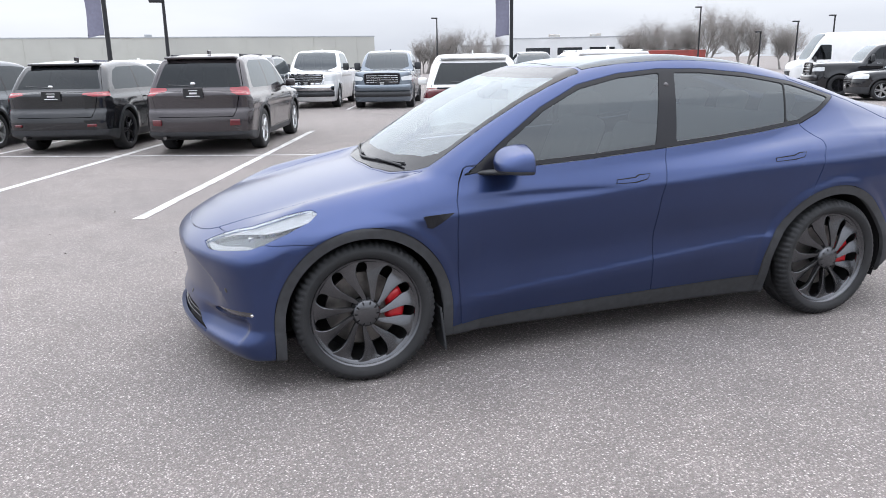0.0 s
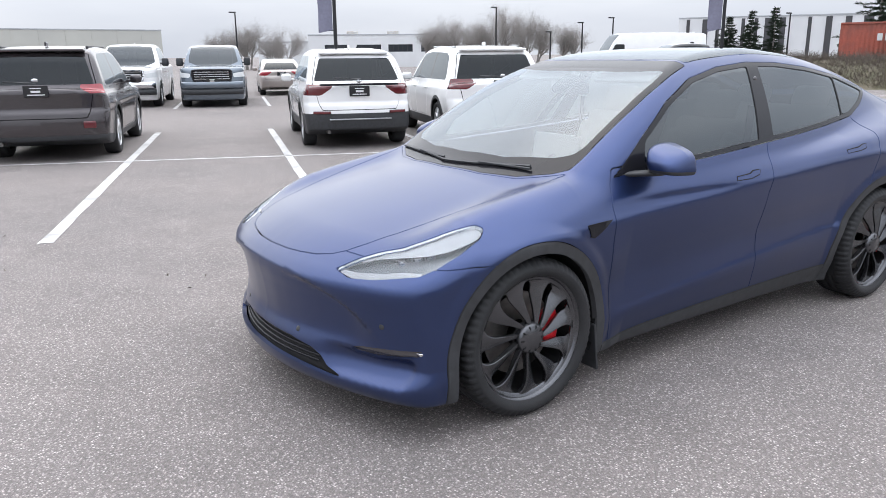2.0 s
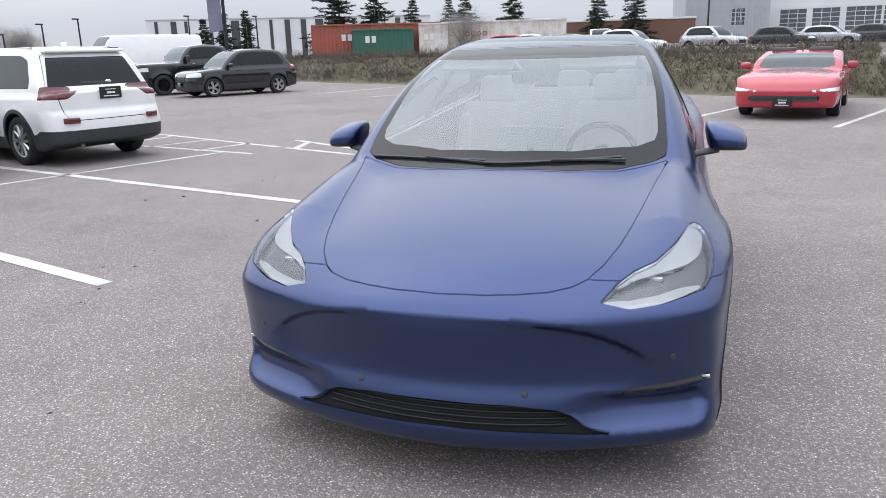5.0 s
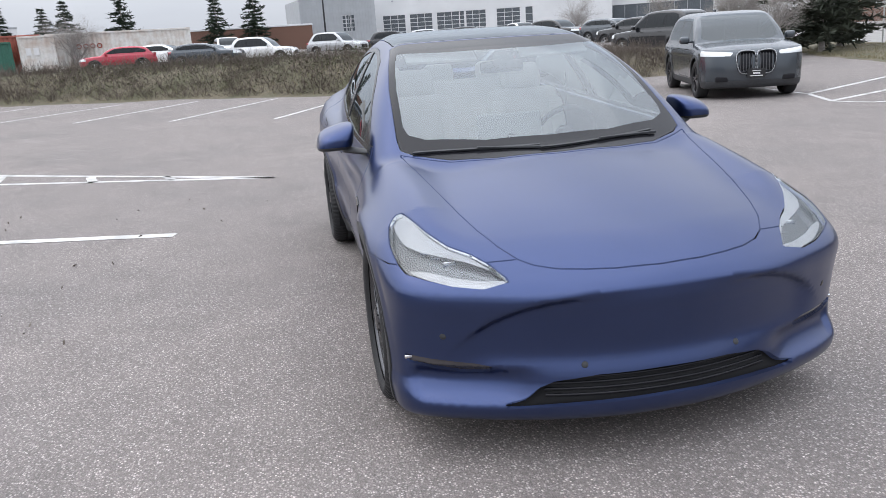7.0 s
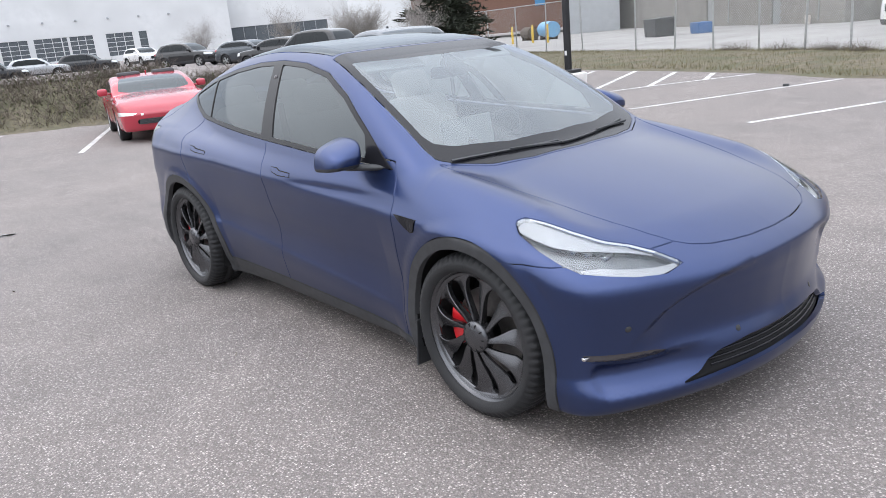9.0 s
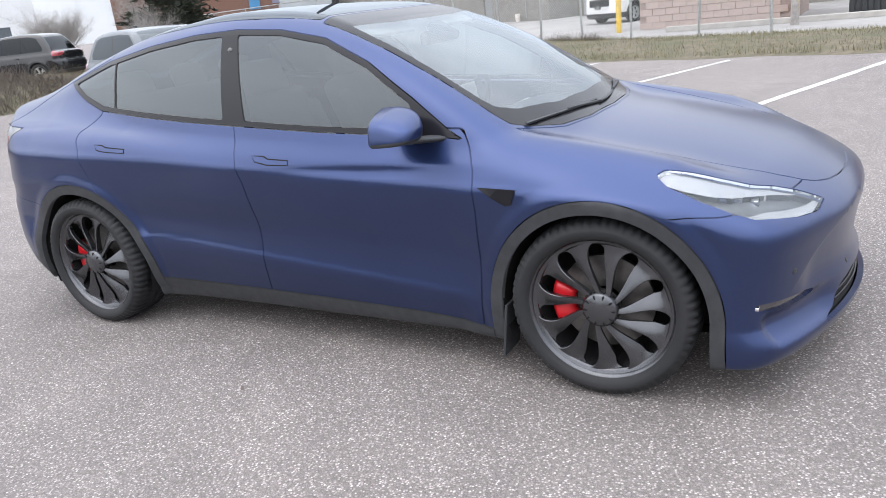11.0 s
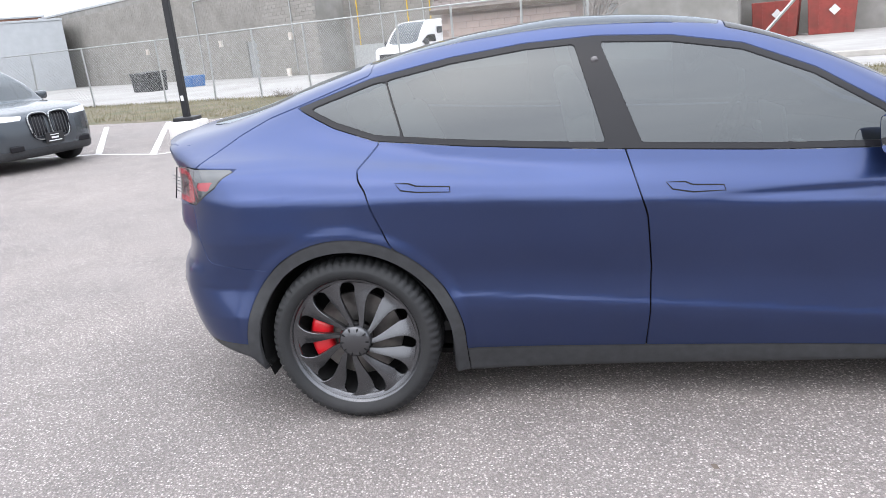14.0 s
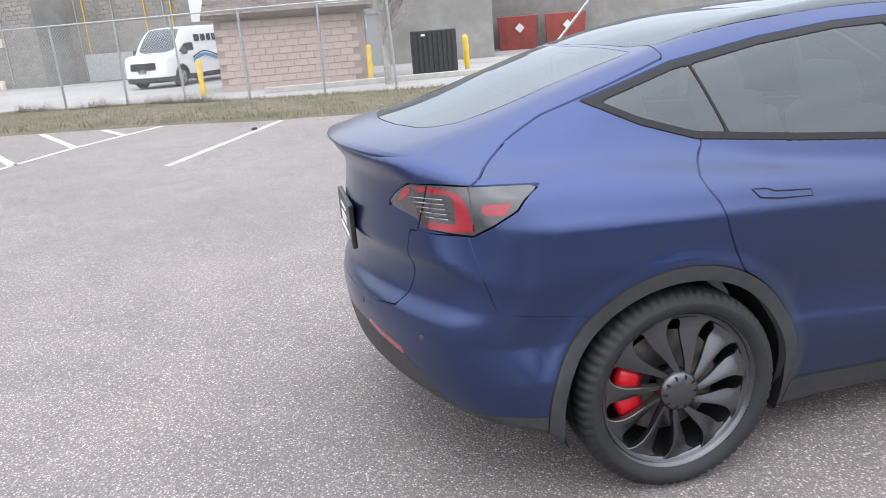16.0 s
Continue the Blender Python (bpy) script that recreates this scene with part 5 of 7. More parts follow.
        for (ya, za), (yb, zb) in zip(loop, np.roll(loop, -1, 0)):
            add_tube(bm, (xf + .0 - float(plan(abs(ya))) * .9 - .12 * (za - gl), ya, za), (xf + .0 - float(plan(abs(yb))) * .9 - .12 * (zb - gl), yb, zb), .035, .035, 8)
        part("grille_frame", bm, M_CHROME if paint is P_WHITE else M_GLOSS, car, "", True)
        part("bed_floor", box((roof_r - xr - .3, W - .3, .05), ((roof_r + xr) / 2, 0, bed - .02)), M_SHUT, car)
    for sy in (1, -1):
        bm = box((.13, .2, .15) if not (bed or van) else (.12, .22, .26), (cowl - .32, sy * (hw + .08), belt + .07), .045)
        add_tube(bm, (cowl - .30, sy * (hw - .1), belt + .03), (cowl - .31, sy * (hw + .03), belt + .04), .022, .022, 6)
        part("door_mirror", bm, M_TRIM if (bed or van) else paint, car, "", True)
        for dx in ((third - .32), (third - 1.25)):
            if dx > -wb / 2 + .1:
                part("door_handle", box((.17, .025, .028), (dx, sy * (hw - .012), belt - .12), .008), paint if not bed else M_CHROME, car)
        if rails:
            part("roof_rail", tube((roof_f - .2, sy * (hw - .33), H - .012), (roof_r + .25, sy * (hw - .34), H - .022), .018, .018, 8), M_TRIM if rails == 1 else M_SILVER, car)
        for wx in (wb / 2, -wb / 2):
            plain_wheel(car, wx, sy * (hw - .135), r, r, .23 if not bed else .27, rim or M_SILVER, style)
    if detail:
        zc = (tails[1][0] + tails[1][1]) / 2
        for end_x, sgn in ((xr, -1), (xf, 1)) if plate_rear else ((xf, 1),):
            zz = zc - .02 if sgn < 0 else grille[1][0] - .02 if grille else .5
            xx = end_x + (fascia + .0 if sgn < 0 else .02) + sgn * .015
            if sgn < 0 and not bed:
                xx = end_x + fascia - .012
            pl = part("plate", box((.02, .34, .17), (xx, 0, zz), .006), M_PLATE, car, "black dealer plate with white bars")
            for dz, wd, hh in ((.045, .16, .012), (-.002, .13, .03), (-.05, .24, .014)):
                part("plate_bar", box((.004, wd, hh), (xx + sgn * .0125, 0, zz + dz)), M_WHITEMARK, pl)
        part("badge", lathe([(0, .012), (.05, .01), (.062, 0)], 20), M_CHROME, car, "", True, Matrix.Translation((xr + fascia + .01, 0, zc + .14)) @ Matrix.Rotation(math.pi / 2, 4, "Z") @ Matrix.Diagonal((.75, .6, .45, 1)))
        if not bed and not van:
            part("rear_wiper", tube((xr + fascia - .02, -.02, belt + .10), (xr + fascia - .01, .42, belt + .13), .012, .008, 6), M_TRIM, car)
            part("exhaust", tube((xr + .02, hw * .58, .30), (xr + .2, hw * .58, .30), .03, .03, 12), M_DISC, car)
        part("antenna_fin", box((.16, .03, .07), (roof_r + .45, 0, H + .03), .012), paint, car)
    return car


P_BLACK = car_paint("black_car_paint", (.012, .013, .016), .16, .2)
P_BROWN = car_paint("brown_grey_car_paint", (.055, .048, .052), .25, .5)
P_WHITE = car_paint("white_car_paint", (.78, .78, .78), .25, 0)
P_GREY = car_paint("steel_grey_car_paint", (.16, .19, .225), .25, .5)
P_DGREY = car_paint("dark_grey_car_paint", (.062, .073, .086), .25, .5)
P_SILVER = car_paint("silver_car_paint", (.42, .43, .45), .28, .6)
P_RED = car_paint("red_car_paint", (.42, .032, .055), .22, .05)
P_BEIGE = car_paint("champagne_car_paint", (.36, .32, .30), .28, .5)

FWD = (-.31, -.95)          # the way the first row faces
BACK = (.31, .95)


def along_row(mid_rear, wb, d=FWD):
    """The middle of a car whose rear axle stands at mid_rear."""
    n = math.hypot(*d)
    return (mid_rear[0] + d[0] / n * wb / 2, mid_rear[1] + d[1] / n * wb / 2)


SUV_TAIL = ((.42, .90), (.96, 1.10))
vehicle("parked_suv", "black sport utility vehicle with slim red tail lamps", along_row((4.30, -11.5), 2.87), FWD, P_BLACK, L=4.73, W=1.93, H=1.65, wb=2.87, fo=.88, hood=1.05, belt=1.08, r=.37,
        rim=M_GLOSS, style="five", tails=((.50, .92), (1.02, 1.09)), cladding=.36, roof_r=-1.7, tail=-2.12, third=.75, rear_clad=.08, reflectors=(.66, .52, .16, .05), spoiler=True)
vehicle("parked_suv", "grey-brown mid-size sport utility vehicle with red wraparound tail lamps", along_row((1.84, -10.55), 2.79), FWD, P_BROWN, L=4.89, W=1.92, H=1.73, wb=2.79, fo=.95, hood=1.08, belt=1.08, r=.375,
        rim=M_SILVER, tails=((.52, .92), (1.02, 1.15)), cladding=.34, roof_r=-1.85, tail=-2.22, third=.72, rails=1, rear_clad=.06, reflectors=(.68, .56, .18, .11), spoiler=True)
white_compact = vehicle("parked_suv", "white compact sport utility vehicle with black cladding and claw lamps", along_row((-2.80, -9.08), 2.70), FWD, P_WHITE, L=4.52, W=1.86, H=1.66, wb=2.70, fo=.88, hood=1.03, belt=1.06, r=.36,
        rim=M_SILVER, tails=((.44, .92), (.90, 1.07)), tail_mat=M_REDDARK, cladding=.44, roof_r=-1.6, tail=-2.03, third=.68, rear_clad=.16, reflectors=(.64, .62, .30, .05), spoiler=True)
vehicle("parked_suv", "white three-row sport utility vehicle with silver roof rails", along_row((-5.16, -8.28), 2.78), FWD, P_WHITE, L=4.80, W=1.89, H=1.70, wb=2.78, fo=.94, hood=1.05, belt=1.06, r=.36,
        rim=M_SILVER, style="ten", tails=((.42, .92), (.96, 1.13)), tail_mat=M_REDDARK, cladding=.40, roof_r=-1.78, tail=-2.12, third=.7, rails=2, rear_clad=.12, reflectors=(.64, .66, .22, .08), spoiler=True)
vehicle("parked_suv", "dark blue-grey sport utility vehicle at the end of the row", along_row((6.75, -12.6), 2.75), FWD, P_DGREY, rim=M_SILVER)
vehicle("parked_suv", "white sport utility vehicle parked nose to nose behind the first row", (4.1, -19.6), BACK, P_WHITE, H=1.70, rim=M_SILVER)
vehicle("parked_suv", "dark sport utility vehicle parked behind the first row", (.3, -21.6), BACK, P_DGREY, H=1.80, rim=M_SILVER, rails=1)
PICK = dict(L=5.85, W=2.02, H=1.93, wb=3.57, fo=1.0, hood=1.28, nose=1.02, cowl=1.05, roof_f=.45, roof_r=-1.0, tail=-1.15, belt=1.32, r=.40, bed=1.32, cladding=.0, lamps=((.66, .80), (.92, 1.06)), third=.78, style="truck")
vehicle("pickup_truck", "white crew-cab pickup truck with a chrome grille facing the lot", (-2.35, -24.8), (.33, .94), P_WHITE, "truck", grille=((0, .58), (.86, 1.14)), rim=M_SILVER, **{**PICK, "H": 1.98})
vehicle("pickup_truck", "steel-grey crew-cab pickup truck with a black grille facing the lot", (-4.68, -23.3), (.33, .94), P_GREY, "truck", grille=((0, .56), (.84, 1.12)), rim=M_GLOSS, **PICK)
vehicle("parked_sedan", "champagne silver sedan seen from behind in the far row", along_row((-8.55, -27.2), 2.7), FWD, P_BEIGE, L=4.64, W=1.78, H=1.44, wb=2.70, hood=.93, nose=.68, belt=.95, roof_r=-1.1, tail=-1.85, r=.32, tails=((.40, .90), (.80, .96)), cladding=.0)
vehicle("parked_car", "dark hatchback parked far back between the rows", (-13.2, -34.0), FWD, P_BLACK, H=1.5, detail=False, step=.07)
vehicle("parked_suv", "dark green-grey sport utility vehicle parked behind the white one", (-11.3, -25.2), BACK, P_DGREY, H=1.85, L=4.9, rim=M_SILVER)
vehicle("pickup_truck", "black pickup truck parked beside the white van", (-23.2, -18.8), (.86, -.51), P_BLACK, "truck", grille=((0, .55), (.80, 1.2)), rim=M_GLOSS, **PICK)
vehicle("parked_suv", "black compact sport utility vehicle with bright alloy wheels", (-21.5, -15.8), (.86, -.51), P_BLACK, L=4.6, W=1.86, H=1.69, wb=2.69, rim=M_SILVER, cladding=.45)
vehicle("cargo_van", "tall white cargo van parked at the far edge of the lot", (-30.5, -27.6), (.905, -.42), P_WHITE, "van", L=6.9, W=2.02, H=2.66, wb=4.3, fo=1.0, hood=1.30, nose=.95, cowl=2.45, roof_f=1.55, roof_r=-3.6, tail=-3.82, belt=1.25, r=.36, van=True, cladding=.40, third=1.9, lamps=((.62, .9), (.95, 1.15)), step=.07)
kidney_suv = vehicle("parked_suv", "dark grey electric sport utility vehicle with a twin kidney-shaped grille", (-11.1, 8.4), (.95, -.31), P_DGREY, L=4.95, W=1.97, H=1.70, wb=3.0, fo=.87, hood=1.10, nose=.86, belt=1.08, cowl=1.15, roof_f=.3, r=.38, rim=M_GLOSS, cladding=.36,
        grille=None, lamps=((.44, .9), (.83, .92)), roof_r=-1.7, tail=-2.15, third=.85, glass_mat=M_DARKGLASS)
SPORT = dict(L=4.95, W=1.89, H=1.25, wb=2.57, fo=1.2, hood=.90, nose=.60, cowl=.62, roof_f=-.15, roof_r=-1.05, tail=-1.85, belt=.88, r=.33, lamps=((.5, .8), (.52, .58)), third=.1, cladding=.0)
vehicle("sports_coupe", "low red sports coupe with covered headlamps parked near the berm", (-13.55, 3.12), (.975, -.22), P_RED, grille=((.12, .62), (.36, .46)), rim=M_SILVER, **SPORT)
# cars on the neighbouring raised lot
FAR = dict(detail=False, step=.08)
for spec in (("small red car on the raised lot behind the berm", (-46.4, -11.4, .75), (.2, -1), P_RED, dict(H=1.5)),
             ("white car on the raised lot behind the berm", (-46.9, -8.6, .75), (.25, 1), P_WHITE, dict(H=1.5, roof_r=-1.2, tail=-1.8)),
             ("dark grey sedan on the raised lot behind the berm", (-45.2, -5.9, .7), (.2, 1), P_DGREY, dict(H=1.45)),
             ("white sport utility vehicle on the raised lot behind the berm", (-47.5, -2.6, .65), (.3, 1), P_WHITE, dict(H=1.7)),
             ("white wagon on the raised lot behind other cars", (-53.4, -5.2, .95), (1, .2), P_WHITE, dict(H=1.6)),
             ("silver sport utility vehicle on the raised lot", (-52.3, 2.6, .75), (.6, .8), P_SILVER, dict(H=1.7)),
             ("black sport utility vehicle near the garage building", (-57.4, 7.6, .7), (.3, 1), P_BLACK, dict(H=1.65)),
             ("silver hatchback near the garage building", (-60.8, 11.2, .75), (.3, 1), P_SILVER, dict(H=1.6)),
             ("dark sport utility vehicle near the garage building", (-60.1, 14.6, .75), (.4, .9), P_BLACK, dict(H=1.6)),
             ("white car parked by the garage building", (-62.6, 19.8, .95), (1, .1), P_WHITE, dict(H=1.5)),
             ("black car parked on the raised lot by the road", (-47.3, 17.6, .7), (.8, .5), P_BLACK, dict(H=1.6)),
             ("dark grey sedan parked on the raised lot", (-39.5, 18.4, .6), (.9, .4), P_DGREY, dict(H=1.45)),
             ("black hatchback seen from behind on the raised lot", (-33.5, 16.9, .45), (-.9, -.4), P_BLACK, dict(H=1.5)),
             ("black family van seen from behind on the raised lot", (-25.6, 14.3, .30), (-.92, -.38), P_BLACK, dict(H=1.75))):
    lab, at_, fw_, pt_, kw = spec
    tagged(vehicle("distant_car", lab, at_, fw_, pt_, **{**FAR, **kw}), group="cars on the raised lot")
delivery = vehicle("delivery_van", "white delivery van with a blue wave stripe", (-5.85, 29.5), (-.48, -.88), P_WHITE, "van", L=5.98, W=2.0, H=2.18, wb=3.75, fo=1.02, hood=1.28, nose=.98, cowl=2.0, roof_f=1.1, roof_r=-2.7, tail=-2.9, belt=1.22, r=.36, van=True, cladding=.42, third=1.5, lamps=((.6, .9), (.95, 1.15)), step=.06,
        grille=((0, .55), (.68, .95)))

# dark band between the lamps and pale skid strips of the white cars' bumpers
bx = -4.52 + 2.70 / 2 + .88
part("lamp_band", box((.03, 1.32, .035), (bx + .045, 0, 1.075), .01), M_GLOSS, white_compact, "gloss black band between the tail lamps")
part("skid_strip", box((.03, 1.05, .022), (bx + .005, 0, .505), .006), M_SILVER, white_compact, "thin silver bumper strip")
# twin grille of the dark grey electric car
for sy in (1, -1):
    g = part("kidney_grille", box((.07, .33, .40), (2.325, sy * .185, .71), .10, Euler((0, -.12, 0)).to_matrix(), 4), M_GLOSS, kidney_suv, "tall black kidney-shaped grille", True)
    loop = rounded_loop([(sy * .02, .56), (sy * .02, .86), (sy * .10, .92), (sy * .29, .92), (sy * .365, .83), (sy * .33, .58), (sy * .24, .50), (sy * .08, .50)], 4)
    bm = bmesh.new()
    for (a, b), (c, d) in zip(loop, np.roll(loop, -1, 0)):
        add_tube(bm, (2.362 - .12 * (b - .7), a, b), (2.362 - .12 * (d - .7), c, d), .012, .012, 6)
    part("grille_frame", bm, P_SILVER, g, "grey grille frame", True)
    for k in range(5):
        part("grille_slat", box((.012, .012, .34), (2.360, sy * (.075 + .055 * k), .71), .003, Euler((0, -.12, 0)).to_matrix()), M_DASH, g)
    part("lower_intake", box((.05, .24, .10), (2.30, sy * .62, .40), .02), M_GLOSS, kidney_suv)
# blue wave and lettering bars along the delivery van
M_WAVE = car_paint("blue_stripe_paint", (.07, .25, .50), .3, 0)
for off, mat, wd in ((0, M_WAVE, .12), (.12, P_DGREY, .05)):
    for sy in (1, -1):
        pts = [(1.1 - 3.9 * k / 24, sy * 1.012, .88 + off + .16 * math.sin(k * .36) + .010 * k) for k in range(25)]
        part("wave_stripe", strip(pts, wd, (0, sy, 0), .012), mat, delivery, "painted wave stripe")
for sy in (1, -1):
    for k, (x, ln_) in enumerate(((.55, .34), (.12, .30), (-.28, .26), (-.66, .30), (-1.06, .30))):
        part("lettering_bar", box((ln_, .02, .26), (x, sy * .918, 1.72), .005), P_DGREY, delivery)


# ---------------------------------------------------------------- the lot and its surroundings
M_GRASS = material("dry_grass_soil", (.135, .115, .08), .95, vary=.3, scale=6, bump=.8, bump_scale=40, stain=(.09, .09, .05), stain_scale=.9)
M_BLADE = material("dry_grass_blades", (.20, .18, .105), .9, vary=.35, scale=3, random=.2)
M_TWIG = material("grey_brown_twigs", (.105, .085, .07), .9, vary=.3, scale=4)
M_BARK = material("bare_bark", (.30, .28, .265), .9, vary=.25, scale=9)
M_NEEDLE = material("pine_needles", (.03, .048, .03), .85, vary=.4, scale=3)
M_CEDAR = material("dark_cedar_foliage", (.028, .034, .022), .9, vary=.4, scale=4)
M_LEAF = material("evergreen_shrub_leaves", (.07, .08, .04), .8, vary=.35, scale=4)
M_BLOCK = material("grey_concrete_block", (.29, .275, .255), .9, vary=.14, scale=5, bump=.4, bump_scale=60, random=.12, stain=(.21, .20, .185), stain_scale=.8)
M_PINK = material("painted_pink_block", (.45, .36, .325), .85, vary=.07, scale=6, bump=.3, bump_scale=80, random=.04)
M_MORTAR = material("mortar_joint", (.30, .285, .265), .95, vary=.15, scale=12)
M_PINKJOINT = material("painted_joint", (.33, .265, .24), .9, vary=.1, scale=12)
M_RENDER = material("grey_cement_wall", (.27, .262, .25), .9, vary=.12, scale=2.5, bump=.2, bump_scale=40, stain=(.20, .195, .18), stain_scale=.5)
M_WHITEWALL = material("white_painted_wall", (.72, .73, .74), .8, vary=.05, scale=1.2, stain=(.64, .65, .66), stain_scale=.3)
M_GREYWALL = material("grey_metal_cladding", (.40, .42, .44), .6, vary=.06, scale=1.5)
M_WAREHOUSE = material("pale_warehouse_cladding", (.50, .50, .46), .75, vary=.05, scale=.6, stain=(.45, .45, .42), stain_scale=.15)
M_BRICK = material("brown_brick_wall", (.17, .095, .07), .9, vary=.15, scale=9, bump=.3, bump_scale=30)
M_SHINGLE = material("brown_roof_shingle", (.13, .11, .10), .95, vary=.25, scale=14, random=.2, bump=.4, bump_scale=60)
M_POLE = material("black_steel_pole", (.02, .021, .024), .45, .2, vary=.1)
M_GALV = material("galvanised_steel", (.42, .43, .43), .45, .7, vary=.12, scale=12)
M_WOODPOLE = material("dark_wood", (.09, .07, .055), .9, vary=.2, scale=9)
M_WRAP = material("white_plastic_wrap", (.72, .70, .68), .35, vary=.06, bump=.5, bump_scale=14)
M_YELLOW = material("yellow_paint", (.72, .47, .04), .55, vary=.1, scale=8, stain=(.5, .36, .08), stain_scale=4)
M_BANNER = material("purple_grey_banner", (.20, .20, .27), .8, vary=.08)
M_BIN = material("black_bin_plastic", (.03, .032, .035), .6, vary=.15)
M_BLUEBIN = material("blue_bin_plastic", (.05, .15, .36), .5, vary=.1)
M_TANK = material("light_blue_tank", (.18, .38, .58), .5, vary=.1)
M_REDBIN = material("dull_red_steel", (.30, .055, .045), .6, vary=.15, stain=(.2, .05, .04), stain_scale=2)
M_DOORGREY = material("grey_steel_door", (.27, .28, .28), .6, vary=.08)
M_CONT_RED = material("red_container_steel", (.36, .09, .06), .6, vary=.12, stain=(.25, .08, .06), stain_scale=1.2)
M_CONT_GREEN = material("green_container_steel", (.03, .12, .085), .6, vary=.12)
M_CONT_WHITE = material("white_container_steel", (.66, .65, .62), .6, vary=.08, stain=(.5, .42, .36), stain_scale=1.3)
M_STRIPE = material("dark_facade_panel", (.06, .06, .065), .6, vary=.1)
M_KERB = material("concrete_kerb", (.42, .40, .375), .9, vary=.12, scale=5, bump=.3, bump_scale=60)
M_CONCRETE = material("concrete_yard", (.33, .32, .31), .9, vary=.1, scale=2, bump=.2, bump_scale=60, stain=(.26, .25, .24), stain_scale=.35)
M_WINDOW = material("dark_window_pane", (.03, .035, .042), .08, vary=.1)
M_OVERHEAD = material("garage_pane", (.10, .115, .13), .1, vary=.15)
M_BLUEWAVE = material("blue_stripe_paint", (.06, .22, .42), .4, vary=.05)


def berm_side(x, y):
    """How far a place lies beyond the foot of the berm, in metres (negative: in the lot)."""
    pts = [(-60, -62), (-34, -22), (-28.1, -12.4), (-23.9, -5.4), (-19.6, .1), (-17.3, 3.5), (-16.2, 8.0), (-17.5, 12.0), (-24, 19), (-60, 37)]
    best, sign = 1e9, 1
    for (ax, ay), (bx, by) in zip(pts, pts[1:]):
        ex, ey = bx - ax, by - ay
        t = max(0, min(1, ((x - ax) * ex + (y - ay) * ey) / (ex * ex + ey * ey)))
        d = math.hypot(x - ax - t * ex, y - ay - t * ey)
        if d < best:
            best, sign = d, 1 if ex * (y - ay) - ey * (x - ax) > 0 else -1
    return best * sign


def level(x, y):
    """Height of the asphalt: flat in the lot, higher on the neighbouring lot."""
    s = berm_side(x, y)
    if s <= 0:
        return 0.0
    t = min(1, s / 6)
    fade = max(0, min(1, (30 - y) / 14)) * max(0, min(1, (y + 48) / 16))
    return (t * t * (3 - 2 * t) * .75 + max(0, s - 6) * .018) * fade if s < 90 else (0.75 + 84 * .018) * fade


def ground_sheet():
    bm = bmesh.new()
    xs = [-2500, -600, -250, -150] + [-110 + 2.5 * i for i in range(49)] + [20, 45, 100, 300, 2500]
    ys = [-2500, -600, -250, -130] + [-90 + 2.5 * i for i in range(57)] + [60, 90, 150, 400, 2500]
    rows = [[bm.verts.new((x, y, level(x, y) if -150 < x < 20 and -130 < y < 60 else 0)) for y in ys] for x in xs]
    for a, b in zip(rows, rows[1:]):
        for i in range(len(ys) - 1):
            bm.faces.new((a[i], b[i], b[i + 1], a[i + 1]))
    return part("ground", bm, M_ASPHALT, None, "", True)


tagged(ground_sheet(), "worn grey asphalt with pale exposed stones", "ground", kind="structure")


# painted lines
def painted(name, a, b, width=.10):
    n = max(2, int(math.dist(a, b) / .6))
    rng = random.Random(int(a[0] * 100 + b[1] * 10))
    bm = bmesh.new()
    rows = []
    d = Vector((b[0] - a[0], b[1] - a[1], 0)).normalized()
    s = Vector((-d.y, d.x, 0))
    for k in range(n + 1):
        p = Vector((a[0], a[1], 0)).lerp(Vector((b[0], b[1], 0)), k / n)
        l, r = width / 2 + rng.uniform(-.006, .006), width / 2 + rng.uniform(-.006, .006)
        rows.append([bm.verts.new(p - s * l + Vector((0, 0, .004))), bm.verts.new(p + s * r + Vector((0, 0, .004)))])
    for p, q in zip(rows, rows[1:]):
        bm.faces.new((p[0], p[1], q[1], q[0]) if True else ())
    bmesh.ops.recalc_face_normals(bm, faces=bm.faces)
    if bm.faces[:][0].normal.z < 0:
        bmesh.ops.reverse_faces(bm, faces=bm.faces)
    return tagged(part(name, bm, M_LINE), "worn white painted parking line on asphalt", "marking", "parking lines", "structure")


